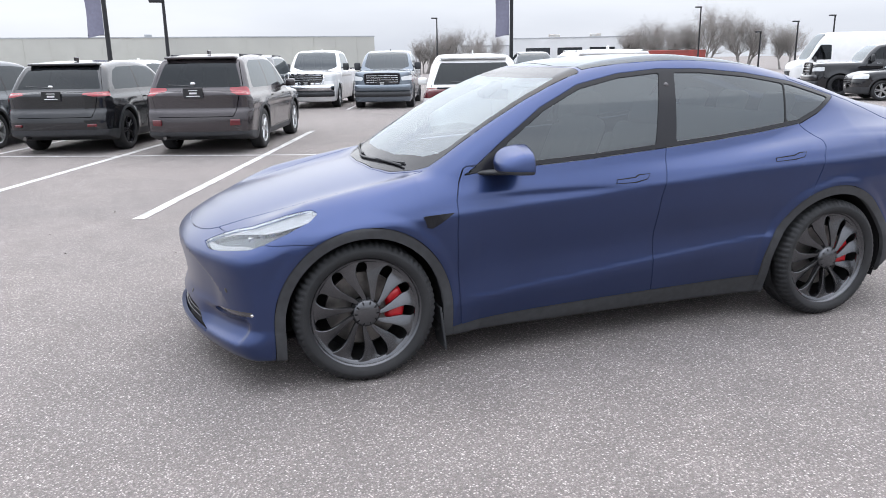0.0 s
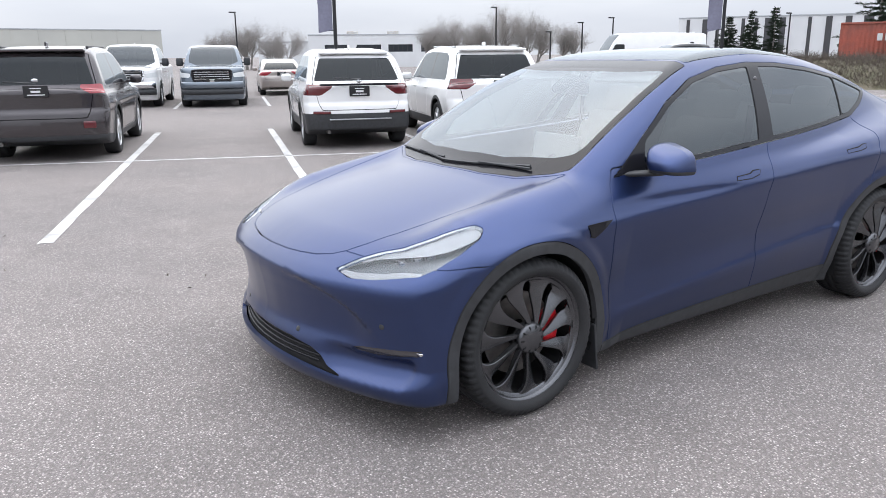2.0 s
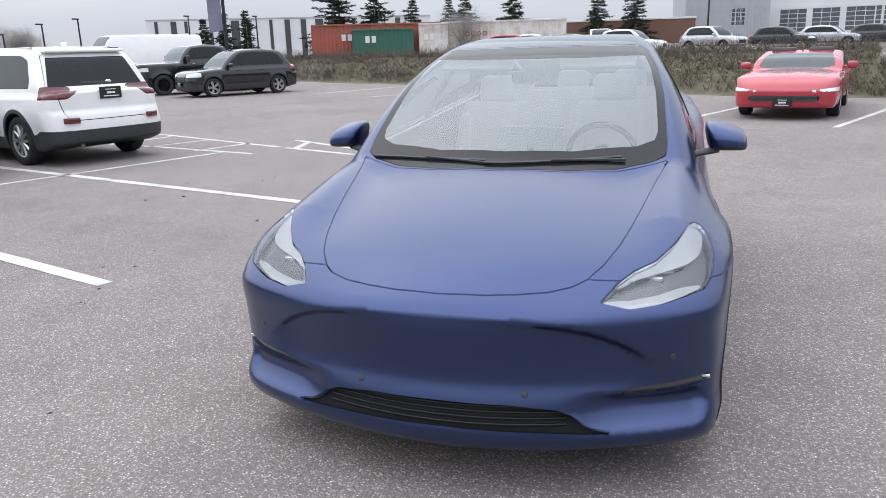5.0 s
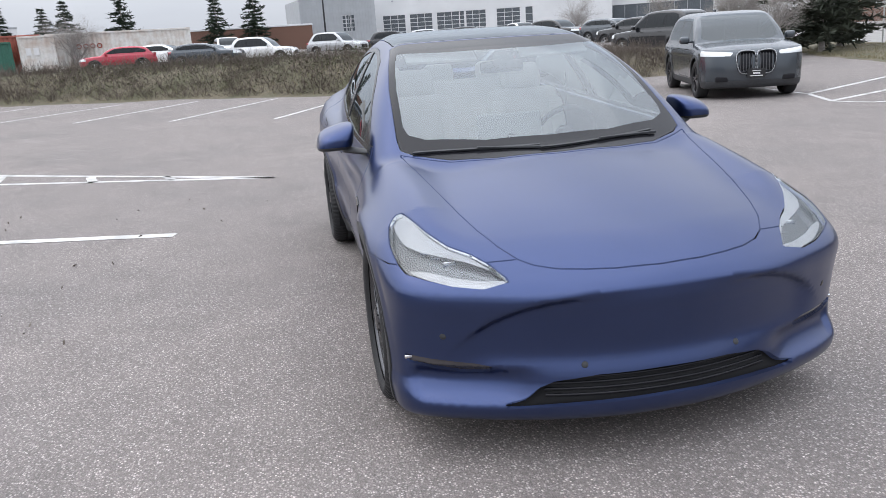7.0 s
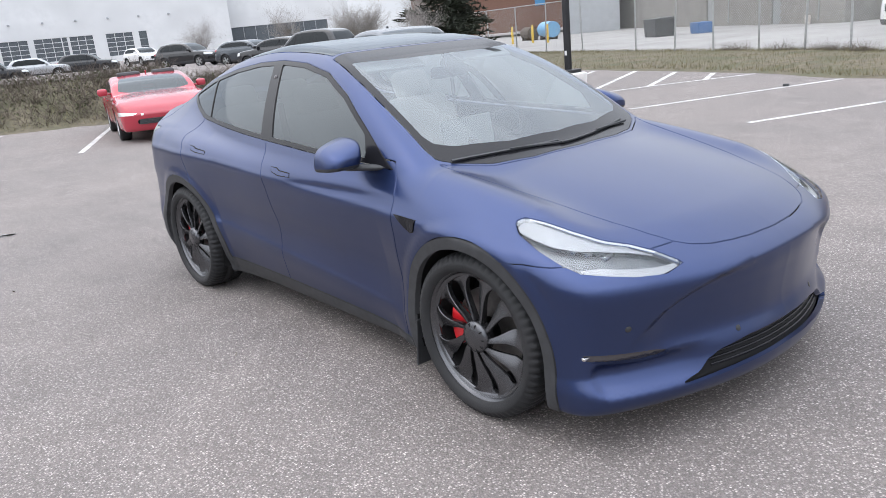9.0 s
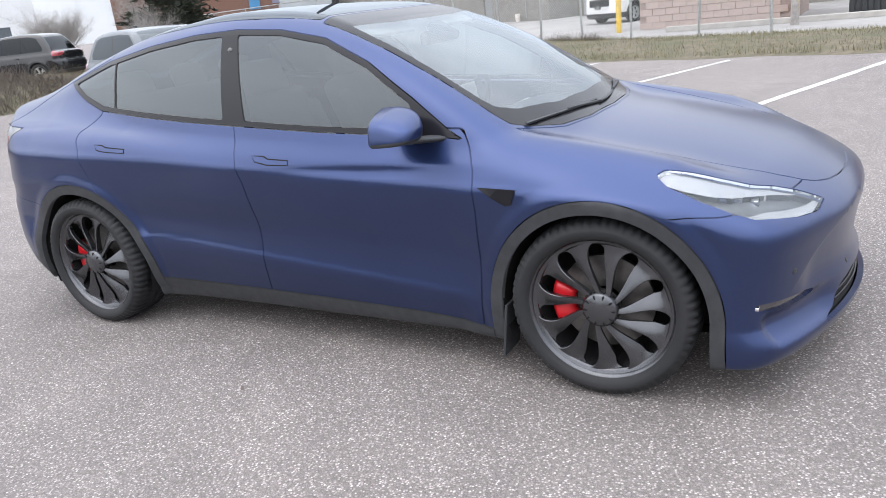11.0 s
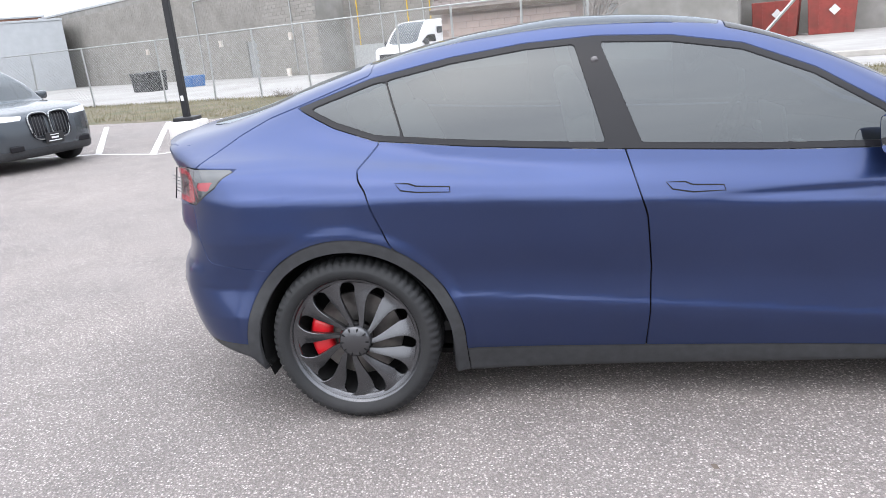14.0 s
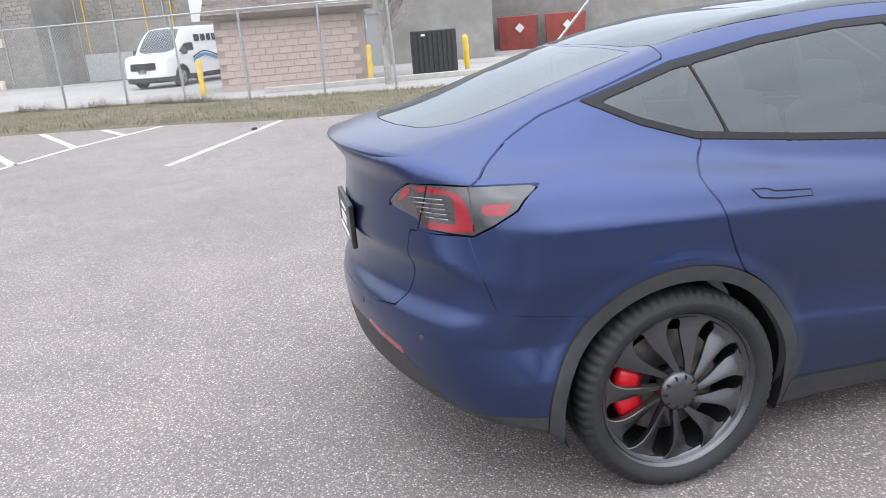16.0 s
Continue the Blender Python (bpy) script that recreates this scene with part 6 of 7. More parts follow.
for a, b, w in (((2.79, -3.83), (-.36, -13.36), .12), ((.45, -2.97), (-2.58, -12.7), .12), ((-2.23, -2.3), (-4.4, -10.1), .12), ((5.25, -4.7), (2.5, -12.9), .12), ((7.6, -5.5), (4.6, -14.6), .12),
                ((9.0, -12.1), (-5.9, -6.2), .09), ((-5.78, -5.61), (-6.9, -9.6), .10), ((-6.6, -5.6), (-8.7, -10.2), .10), ((-6.37, -8.03), (-7.36, -7.53), .09), ((-6.6, -9.0), (-7.87, -8.67), .09), ((-6.0, -6.8), (-7.0, -6.4), .09),
                ((-4.85, -1.49), (-7.5, -5.75), .10), ((-4.85, -1.49), (-6.5, -5.4), .10), ((-6.31, -3.95), (-5.79, -3.8), .12), ((-7.2, -5.35), (-6.42, -5.2), .12), ((-5.75, -2.9), (-5.4, -2.75), .1),
                ((-18.83, -9.27), (-23.35, -6.91), .11), ((-16.43, -6.72), (-21.97, -4.23), .11), ((-14.55, -4.08), (-20.28, -1.62), .11), ((-13.0, -1.58), (-18.5, .8), .11), ((-21.3, -12.2), (-26.54, -10.07), .11), ((-11.4, .87), (-17, 3.2), .11), ((-9.9, 3.3), (-15.4, 5.7), .11),
                ((-10.6, 9.1), (-8.92, 8.89), .10), ((-8.92, 8.89), (-7.46, 8.3), .10), ((-7.46, 8.3), (-6.85, 8.6), .10), ((-6.87, 8.58), (-6.62, 9.4), .10), ((-6.62, 9.4), (-6.06, 10.89), .10), ((-6.06, 10.89), (-4.9, 13.1), .10),
                ((-6.61, 9.4), (-8.95, 14.4), .12), ((-6.06, 10.89), (-7.4, 13.9), .12), ((-5.45, 12.05), (-6.1, 13.45), .12), ((-7.54, 8.36), (-10.6, 14.7), .12), ((-8.92, 8.89), (-12.3, 14.6), .12),
                ((-4.15, 7.65), (-2.55, 11.9), .11), ((-1.55, 6.7), (.1, 10.95), .11), ((1.1, 5.8), (2.7, 10.1), .11), ((3.7, 4.9), (5.3, 9.2), .11),
                ((-5.4, -20.2), (-7.3, -26.0), .11), ((-2.6, -20.9), (-4.6, -27.0), .11), ((-10.6, -22.6), (-17.0, -20.6), .1)):
    painted("parking_line", a, b, w)

# grass strip along the fence
GE = [(-60, 31), (-30, 21.3), (-11.2, 15.0), (-8.4, 14.35), (-5.0, 13.25), (-2.6, 12.0), (2.4, 10.7), (5, 9.7), (12, 7.0), (30, 0)]
GF = [(-60, 38), (-30, 27.3), (-14.5, 22.3), (-10.2, 20.4), (-6.6, 19.0), (-3.3, 17.1), (1.4, 15.2), (5, 14.0), (12, 11.2), (30, 4)]


def lerp_line(line, x):
    for (a, b), (c, d) in zip(line, line[1:]):
        if a <= x <= c:
            return b + (d - b) * (x - a) / (c - a)
    return line[0][1] if x < line[0][0] else line[-1][1]


def grass_strip():
    bm = bmesh.new()
    rng = random.Random(5)
    rows = []
    for i in range(181):
        x = -60 + .5 * i
        a, b = lerp_line(GE, x), lerp_line(GF, x)
        wob = .18 * noise.noise((x * .8, 0, 0))
        ring = []
        for k in range(9):
            t = k / 8
            h = .0 if k in (0, 8) else .05 + .09 * math.sin(math.pi * t) + .03 * noise.noise((x * 1.3, k * .9, 3))
            ring.append(bm.verts.new((x + .35 * (a + (b - a) * t - a) * .35, a + wob * (1 - t) + (b - a) * t, h)))
        rows.append(ring)
    for p, q in zip(rows, rows[1:]):
        for k in range(8):
            bm.faces.new((p[k], q[k], q[k + 1], p[k + 1]))
    return part("grass_strip", bm, M_GRASS, None, "", True)


tagged(grass_strip(), "dry brown-green grass strip beside the fence", "grass", kind="structure")


def blades(name, n, spread, mat, seed, tall=(.04, .13), label="dry grass blades"):
    rng = random.Random(seed)
    V, F = [], []
    for _ in range(n):
        x, y, z = spread(rng)
        a, h = rng.uniform(0, 6.28), rng.uniform(*tall)
        w, lean = .006 + .004 * rng.random(), rng.uniform(0, .7) * h
        c, s = math.cos(a), math.sin(a)
        b = rng.uniform(0, 6.28)
        k = len(V)
        V += [(x - w * c, y - w * s, z), (x + w * c, y + w * s, z), (x + lean * math.cos(b), y + lean * math.sin(b), z + h)]
        F.append((k, k + 1, k + 2))
    me = bpy.data.meshes.new(name)
    me.from_pydata(V, [], F)
    return tagged(link_mesh(name, me, mat), label, "grass", kind="stuff")


def on_strip(rng):
    x = rng.uniform(-26, 12)
    t = rng.random()
    a, b = lerp_line(GE, x), lerp_line(GF, x)
    return x + .12 * (b - a) * t, a + .1 + (b - a - .1) * t, .03 + .06 * math.sin(math.pi * t)


blades("grass_tufts", 42000, on_strip, M_BLADE, 3, label="dry straw-coloured grass blades on the strip")


# berm with tangled shrubs
def berm_mesh():
    bm = bmesh.new()
    pts = [(-44, -40), (-34, -22), (-28.1, -12.4), (-23.9, -5.4), (-19.6, .1), (-17.3, 3.5), (-16.2, 8.0), (-17.5, 12.0), (-24, 19), (-34, 25)]
    fine = []
    for (ax, ay), (bx, by) in zip(pts, pts[1:]):
        n = max(2, int(math.hypot(bx - ax, by - ay) / .6))
        for k in range(n):
            fine.append((ax + (bx - ax) * k / n, ay + (by - ay) * k / n))
    rows = []
    for i, (x, y) in enumerate(fine):
        p, q = fine[max(0, i - 3)], fine[min(len(fine) - 1, i + 3)]
        dx, dy = q[0] - p[0], q[1] - p[1]
        n = math.hypot(dx, dy)
        nx, ny = -dy / n, dx / n
        low = .55 if y > 5 else 1.0
        ring = []
        for s, h in ((-.25, .0), (.15, .06), (.8, .35), (1.7, .75), (2.8, 1.05), (4.2, 1.12), (6.0, .98), (8.0, .7)):
            hh = h * low * (1 + .14 * noise.noise((x * .35, y * .35, s))) + (.06 * noise.noise((x * 1.7, y * 1.7, s)) if h > .1 else 0)
            ring.append(bm.verts.new((x + nx * s, y + ny * s, hh + (0 if s < .1 else .012))))
        rows.append(ring)
    for p, q in zip(rows, rows[1:]):
        for k in range(7):
            bm.faces.new((p[k], p[k + 1], q[k + 1], q[k]))
    bmesh.ops.recalc_face_normals(bm, faces=bm.faces)
    return fine, part("berm", bm, M_GRASS, None, "", True)


berm_line, berm = berm_mesh()
tagged(berm, "low earth berm with dry grass and brush between the lots", "berm", kind="structure")


def on_berm(rng, span=(0, 1), s_range=(.1, 5.0)):
    i = int(rng.uniform(*span) * (len(berm_line) - 8)) + 3
    x, y = berm_line[i]
    p, q = berm_line[i - 3], berm_line[i + 3]
    dx, dy = q[0] - p[0], q[1] - p[1]
    n = math.hypot(dx, dy)
    s = rng.uniform(*s_range)
    low = .55 if y > 5 else 1.0
    h = np.interp(s, [0, .8, 1.7, 2.8, 4.2, 6], [0, .35, .75, 1.05, 1.12, .98]) * low
    j = rng.uniform(-.3, .3)
    return x - dy / n * s + dx / n * j, y + dx / n * s + dy / n * j, h - .05


def brush(name, n, spread, mat, seed, size=(.25, .8), label="tangled bare brush", thin=.006):
    """Tangled twigs: thin three-sided stems in arching sprays."""
    rng = random.Random(seed)
    V, F = [], []
    for _ in range(n):
        x, y, z = spread(rng)
        for _ in range(5):
            a, el, ln = rng.uniform(0, 6.28), rng.uniform(.15, 1.3), rng.uniform(*size)
            p = Vector((x, y, z))
            d = Vector((math.cos(a) * math.cos(el), math.sin(a) * math.cos(el), math.sin(el)))
            prev = None
            for k in range(4):
                w = thin * (1 - k / 4.6)
                ring = [len(V) + i for i in range(3)]
                for i in range(3):
                    b = a + i * 2.094
                    V.append((p.x + w * math.cos(b), p.y + w * math.sin(b), p.z + w * .5 * (i == 1)))
                if prev:
                    for i in range(3):
                        F.append((prev[i], prev[(i + 1) % 3], ring[(i + 1) % 3], ring[i]))
                prev = ring
                p = p + d * ln / 3
                d = (d + Vector((rng.uniform(-.4, .4), rng.uniform(-.4, .4), rng.uniform(-.55, .1)))).normalized()
    me = bpy.data.meshes.new(name)
    me.from_pydata(V, [], F)
    return tagged(link_mesh(name, me, mat), label, "brush", kind="stuff")


brush("brush", 7000, lambda r: on_berm(r, (.12, .8)), M_TWIG, 11, (.25, .75), "tangled grey-brown brush covering the berm", .008)
blades("berm_grass", 30000, lambda r: on_berm(r, (.1, .97), (-.1, 3.2)), M_BLADE, 12, (.06, .26), "dry grass on the berm")


def leaf_clumps(name, n, spread, mat, seed, size=.05, label="small evergreen leaves"):
    rng = random.Random(seed)
    V, F = [], []
    for _ in range(n):
        x, y, z = spread(rng)
        a, e = rng.uniform(0, 6.28), rng.uniform(-.6, 1.2)
        s = size * rng.uniform(.6, 1.5)
        d = Vector((math.cos(a) * math.cos(e), math.sin(a) * math.cos(e), math.sin(e)))
        u = d.orthogonal().normalized()
        p = Vector((x, y, z))
        k = len(V)
        V += [tuple(p), tuple(p + d * s * .5 + u * s * .28), tuple(p + d * s), tuple(p + d * s * .5 - u * s * .28)]
        F.append((k, k + 1, k + 2, k + 3))
    me = bpy.data.meshes.new(name)
    me.from_pydata(V, [], F)
    return tagged(link_mesh(name, me, mat), label, "shrub", kind="stuff")


def hedge(rng):
    x, y, z = on_berm(rng, (.42, .72), (.6, 4.0))
    return x, y, z + rng.uniform(.05, .5) * (.6 + .4 * noise.noise((x * .6, y * .6, 1)))


leaf_clumps("hedge_leaves", 5000, hedge, M_LEAF, 21, .07, "low green shrub leaves among the brush")


# trees
def bare_tree(at, height, seed, spread=.55, label="bare deciduous tree with fine branches", levels=5, z=0.0, stems=1):
    rng = random.Random(seed)
    tree = tagged(empty("bare_tree", Matrix.Translation((at[0], at[1], z))), label, "tree")
    V, F = [], []
    V2, F2 = [], []

    def limb(p, d, ln, r, lev):
        tV, tF = (V, F) if lev < 2 else (V2, F2)
        segs = 4 if lev < 3 else 3
        sides = 6 if lev < 2 else 3
        prev = None
        for k in range(segs + 1):
            w = r * (1 - .55 * k / segs)
            u = d.orthogonal().normalized()
            v = d.cross(u)
            ring = []
            for i in range(sides):
                b = 6.283 * i / sides
                q = p + (u * math.cos(b) + v * math.sin(b)) * w
                ring.append(len(tV))
                tV.append(tuple(q))
            if prev:
                for i in range(sides):
                    tF.append((prev[i], prev[(i + 1) % sides], ring[(i + 1) % sides], ring[i]))
            prev = ring
            if k and lev < levels:
                for _ in range(2 if lev else (3 if k > 1 else 0)):
                    a = rng.uniform(0, 6.28)
                    side = (u * math.cos(a) + v * math.sin(a))
                    nd = (d * (1 - spread) + side * spread + Vector((0, 0, .18))).normalized()
                    limb(p, nd, ln * rng.uniform(.5, .72), w * .6, lev + 1)
            p = p + d * ln / segs
            d = (d + Vector((rng.uniform(-.14, .14), rng.uniform(-.14, .14), .05))).normalized()
    if stems == 1:
        limb(Vector((0, 0, -.05)), Vector((rng.uniform(-.05, .05), rng.uniform(-.05, .05), 1)).normalized(), height * .42, height * .016 + .03, 0)
    for k in range(stems if stems > 1 else 0):
        a = 6.283 * k / stems + rng.uniform(-.4, .4)
        lean = rng.uniform(.1, .55)
        limb(Vector((math.cos(a) * .5, math.sin(a) * .5, -.05)), Vector((math.cos(a) * lean, math.sin(a) * lean, 1)).normalized(), height * rng.uniform(.36, .48), height * .016 + .03, 0)
    for nm, v, f in (("trunk", V, F), ("branch_work", V2, F2)):
        me = bpy.data.meshes.new(nm)
        me.from_pydata(v, [], f)
        ob = link_mesh(nm, me, M_BARK, tree)
        if nm == "branch_work":
            tagged(ob, kind="stuff")
    return tree


def conifer(at, height, width, seed, mat=None, z=0.0, label="dark green pine with uneven tiers", gaps=.25, top=.02, count=1.0):
    rng = random.Random(seed)
    tree = tagged(empty("conifer_tree", Matrix.Translation((at[0], at[1], z))), label, "tree")
    part("trunk", tube((0, 0, -.1), (0, 0, height * .97), .03 * height * .5 + .05, .02, 8), M_BARK, tree)
    V, F = [], []
    tiers = int(10 + height * 1.6)
    for k in range(tiers):
        t = .10 + .9 * k / tiers
        reach = width / 2 * ((1 - t) ** .8 + top) * rng.uniform(.65, 1.15)
        for j in range(int(7 + 4 * (1 - t))):
            if rng.random() < gaps:
                continue
            a = rng.uniform(0, 6.28)
            ln = reach * rng.uniform(.6, 1.1)
            droop = rng.uniform(-.25, .15)
            steps = max(3, int(ln / .16 * count))
            for q in range(steps):
                s = (q + .4) / steps
                base = Vector((math.cos(a) * ln * s, math.sin(a) * ln * s, height * t + droop * ln * s + rng.uniform(-.06, .06)))
                for _ in range(4):
                    d = Vector((rng.uniform(-1, 1) + math.cos(a) * .7, rng.uniform(-1, 1) + math.sin(a) * .7, rng.uniform(-.35, .6))).normalized() * rng.uniform(.16, .34) * (1 + height * .03)
                    u = d.orthogonal().normalized() * .05
                    i = len(V)
                    V += [tuple(base - u), tuple(base + u), tuple(base + d)]
                    F.append((i, i + 1, i + 2))
    me = bpy.data.meshes.new("crown")
    me.from_pydata(V, [], F)
    tagged(link_mesh("crown", me, mat or M_NEEDLE, tree), kind="stuff")
    return tree


for at_, h, w, s in (((-60.5, -29.9), 7.8, 4.6, 1), ((-62.0, -26.5), 6.3, 4.0, 2), ((-63.3, -23.3), 5.0, 2.6, 3), ((-64.8, -18.7), 5.0, 3.2, 4), ((-65.9, -14.5), 5.4, 3.9, 5), ((-67.2, -6.9), 5.2, 2.8, 6), ((-67.5, -3.6), 5.3, 3.0, 7),
                     ((-72.6, -22.6), 5.0, 3.0, 8), ((-58.0, -37.5), 4.0, 2.2, 9), ((-56.5, -41.0), 3.4, 2.0, 10), ((-57.2, -39.2), 3.8, 2.0, 12)):
    conifer(at_, h * 1.12, w * 1.45, s, z=.9, gaps=.08, count=1.4)
conifer((-22.6, 19.6), 5.6, 4.4, 31, M_CEDAR, z=0, label="dense dark cedar at the corner of the lot", gaps=.05, top=.25, count=1.5)
conifer((-24.6, 22.0), 5.0, 4.0, 32, M_CEDAR, z=0, label="dense dark cedar behind the first one", gaps=.05, top=.25, count=1.4)
for at_, h, s in (((-27.5, -86), 6.6, 41), ((-24.6, -87), 5.8, 42), ((-31.0, -84.5), 6.0, 43), ((-51.0, -74.5), 7.6, 44), ((-54.2, -72.2), 8.6, 45), ((-57.5, -69.5), 8.0, 46), ((-60.8, -66.5), 6.6, 47), ((-47.5, -77), 6.0, 48), ((-66.5, 26.5), 5.0, 49), ((-57.0, 30.5), 5.2, 50), ((-50.0, 33.5), 5.6, 51), ((-38.0, 30.5), 5.4, 52), ((-20.4, 15.9), 3.2, 53), ((-50.3, -14.8), 5.2, 54)):
    if h > 5.5:
        bare_tree(at_, h * .95, s, .5, "broad leafless tree with many fine branches", 4, 0.0, 4)
    else:
        bare_tree(at_, h * 1.1, s, levels=4)
bare_tree((.55, 18.4), 5.2, 60, .45, "slim young street tree with a dark wrapped trunk", levels=3)


# ---------------------------------------------------------------- poles, fence, buildings
def light_pole():
    ob = tagged(empty("light_pole", Matrix.Translation((-7.85, 10.42, 0))), "black steel light pole on a plastic-wrapped concrete base", "lamp post")
    bm = bmesh.new()
    add_box(bm, (.60, .60, .36), (0, 0, .18), .05, None, 3)
    for v in bm.verts:
        v.co += Vector((noise.noise(v.co * 4), noise.noise(v.co * 4 + Vector((9, 0, 0))), 0)) * .03
    part("wrapped_base", bm, M_WRAP, ob, "concrete base wrapped in white plastic", True)
    part("base_plate", box((.42, .42, .08), (0, 0, .395), .02), M_POLE, ob)
    part("pole", box((.125, .125, 7.34), (.0, 0, 4.08), .02), M_POLE, ob)
    part("access_plate", box((.06, .005, .10), (0, -.066, .80)), M_WHITEMARK, ob)
    part("lamp_head", box((.7, .35, .09), (.35, 0, 7.75), .03), M_POLE, ob)
    return ob


light_pole()


def banner_pole(at, h, turn, label):
    ob = tagged(empty("banner_pole", Matrix.Translation((*at, 0)) @ Matrix.Rotation(turn, 4, "Z")), label, "pole")
    part("pole", tube((0, 0, 0), (0, 0, h), .085, .07, 10), M_POLE, ob)
    bm = bmesh.new()
    rows = []
    for k in range(9):
        z = 2.62 + 1.75 * k / 8
        rows.append([bm.verts.new((.10 + .62 * u, .07 * math.sin(3 * u + k * .5) * u, z - .12 * u * (k == 0))) for u in (0, .25, .5, .75, 1)])
    for a, b in zip(rows, rows[1:]):
        for i in range(4):
            bm.faces.new((a[i], a[i + 1], b[i + 1], b[i]))
    ban = part("banner", bm, M_BANNER, ob, "faded purple-grey advertising banner", True)
    for z, w in ((3.0, .42), (3.12, .36), (3.9, .30)):
        part("banner_bar", box((w, .012, .07), (.40, -.05, z)), M_WHITEMARK, ban)
    for z in (2.60, 4.40):
        part("banner_arm", tube((0, 0, z), (.72, 0, z), .015, .015, 6), M_POLE, ob)
    return ob


banner_pole((-11.23, -27.37), 9, -.6, "black lamp post with a purple banner in the far row")
banner_pole((5.0, -25.3), 9, -.4, "black lamp post with a purple banner by the pale warehouse")
banner_pole((-27.9, -20.2), 9, -.9, "black lamp post with a grey banner near the black trucks")


def street_lamp(at, h, z=0.0):
    ob = tagged(empty("street_lamp", Matrix.Translation((*at, z))), "slim dark street lamp in the distance", "lamp post", "distant street lamps")
    part("pole", tube((0, 0, 0), (0, 0, h), .09, .06, 8), M_POLE, ob)
    part("lamp_head", box((.6, .25, .12), (.25, 0, h), .03), M_POLE, ob)


for at_, h in (((-20.2, -67.3), 5.5), ((-42.0, -56.4), 5.9), ((-46.1, -53.2), 3.6), ((-48.3, -51.2), 4.4), ((-50.4, -49.3), 4.8), ((3.2, -30), 4.1), ((-60, -45), 5.0), ((-64, -40), 4.6), ((-66, 2.5), 6.0), ((-63, -30.5), 7.5), ((-62.4, -30.2), 7.5)):
    street_lamp(at_, h, level(*at_))


# chain-link fence along the far edge of the grass
def fence():
    ob = tagged(empty("chain_link_fence"), "galvanised chain-link fence with a top rail, leaning in places", "fence")
    post_x = [-34, -30.5, -27, -24, -21.2, -18.2, -14.6, -12.2, -10.15, -8.2, -6.5, -4.9, -3.25, -1.4, .3]
    tops = []
    for i, x in enumerate(post_x):
        y = lerp_line(GF, x) - .15
        lean = (.06 * math.sin(i * 2.1), .05 * math.cos(i * 1.7))
        a, b = (x, y, 0), (x + lean[0], y + lean[1], 2.25)
        part("post", tube(a, b, .032, .032, 8), M_GALV, ob)
        tops.append((a, b))
    for (a0, b0), (a1, b1) in zip(tops, tops[1:]):
        part("rail", tube(b0, b1, .022, .022, 6), M_GALV, ob)
        bm = bmesh.new()
        A0, B0, A1, B1 = map(Vector, (a0, b0, a1, b1))
        ln = (A1 - A0).length
        n = int((ln + 2.2) / .085)
        for k in range(n):
            for sgn in (1, -1):
                u0, u1 = k * .085 - 2.2, k * .085
                z0, z1 = 0.03, 2.2
                if sgn < 0:
                    u0, u1 = u1, u0
                # clip to the bay
                pts = []
                for (u, z), (v, w) in (((u0, z0), (u1, z1)),):
                    t0, t1 = 0.0, 1.0
                    d = v - u
                    lo, hi = (0 - u) / d, (ln - u) / d
                    if lo > hi:
                        lo, hi = hi, lo
                    t0, t1 = max(t0, lo), min(t1, hi)
                    if t1 - t0 > .02:
                        pts = [(u + d * t0, z + (w - z) * t0), (u + d * t1, z + (w - z) * t1)]
                if pts:
                    q = []
                    for u, z in pts:
                        f, g = u / ln, z / 2.25
                        q.append(A0.lerp(A1, f).lerp(B0.lerp(B1, f), g))
                    w = Vector((0, 0, .0028))
                    s = Vector((.0028, 0, 0))
                    vs = [bm.verts.new(p) for p in (q[0] - s, q[0] + s, q[1] + s, q[1] - s)]
                    bm.faces.new(vs)
        tagged(part("wire_mesh", bm, M_GALV, ob, "woven wire mesh"), kind="stuff")
    part("leaning_post", tube((3.3, 14.6, 0), (4.9, 14.2, 1.9), .035, .035, 8), M_GALV, ob, "fallen fence post leaning over the grass")
    part("wire_mesh_end", tube((-1.4, 16.2, 2.2), (.6, 15.6, 2.22), .02, .02, 6), M_GALV, ob)


fence()


def bollard(at, h=1.05, z=0.0):
    ob = tagged(empty("bollard", Matrix.Translation((*at, z))), "yellow steel bollard post", "bollard", "yellow bollards")
    bm = lathe([(0, h + .03), (.06, h + .02), (.085, h - .02), (.085, 0)], 16, "z")
    part("post", bm, M_YELLOW, ob, "", True)


for p in ((-4.7, 20.9), (.38, 20.9), (3.75, 21.9), (4.3, 24.2)):
    bollard(p)
for p in ((-34.5, 37.5), (-32.0, 36.3), (-37.0, 38.0)):
    bollard(p, 1.2)


# buildings
def frame_on(A, B):
    """A pose with x from A to B along a wall's foot, y into the building, z up."""
    d = Vector((B[0] - A[0], B[1] - A[1], 0))
    m = Matrix.Translation((A[0], A[1], A[2] if len(A) > 2 else 0)) @ Matrix.Rotation(math.atan2(d.y, d.x), 4, "Z")
    return m, d.length


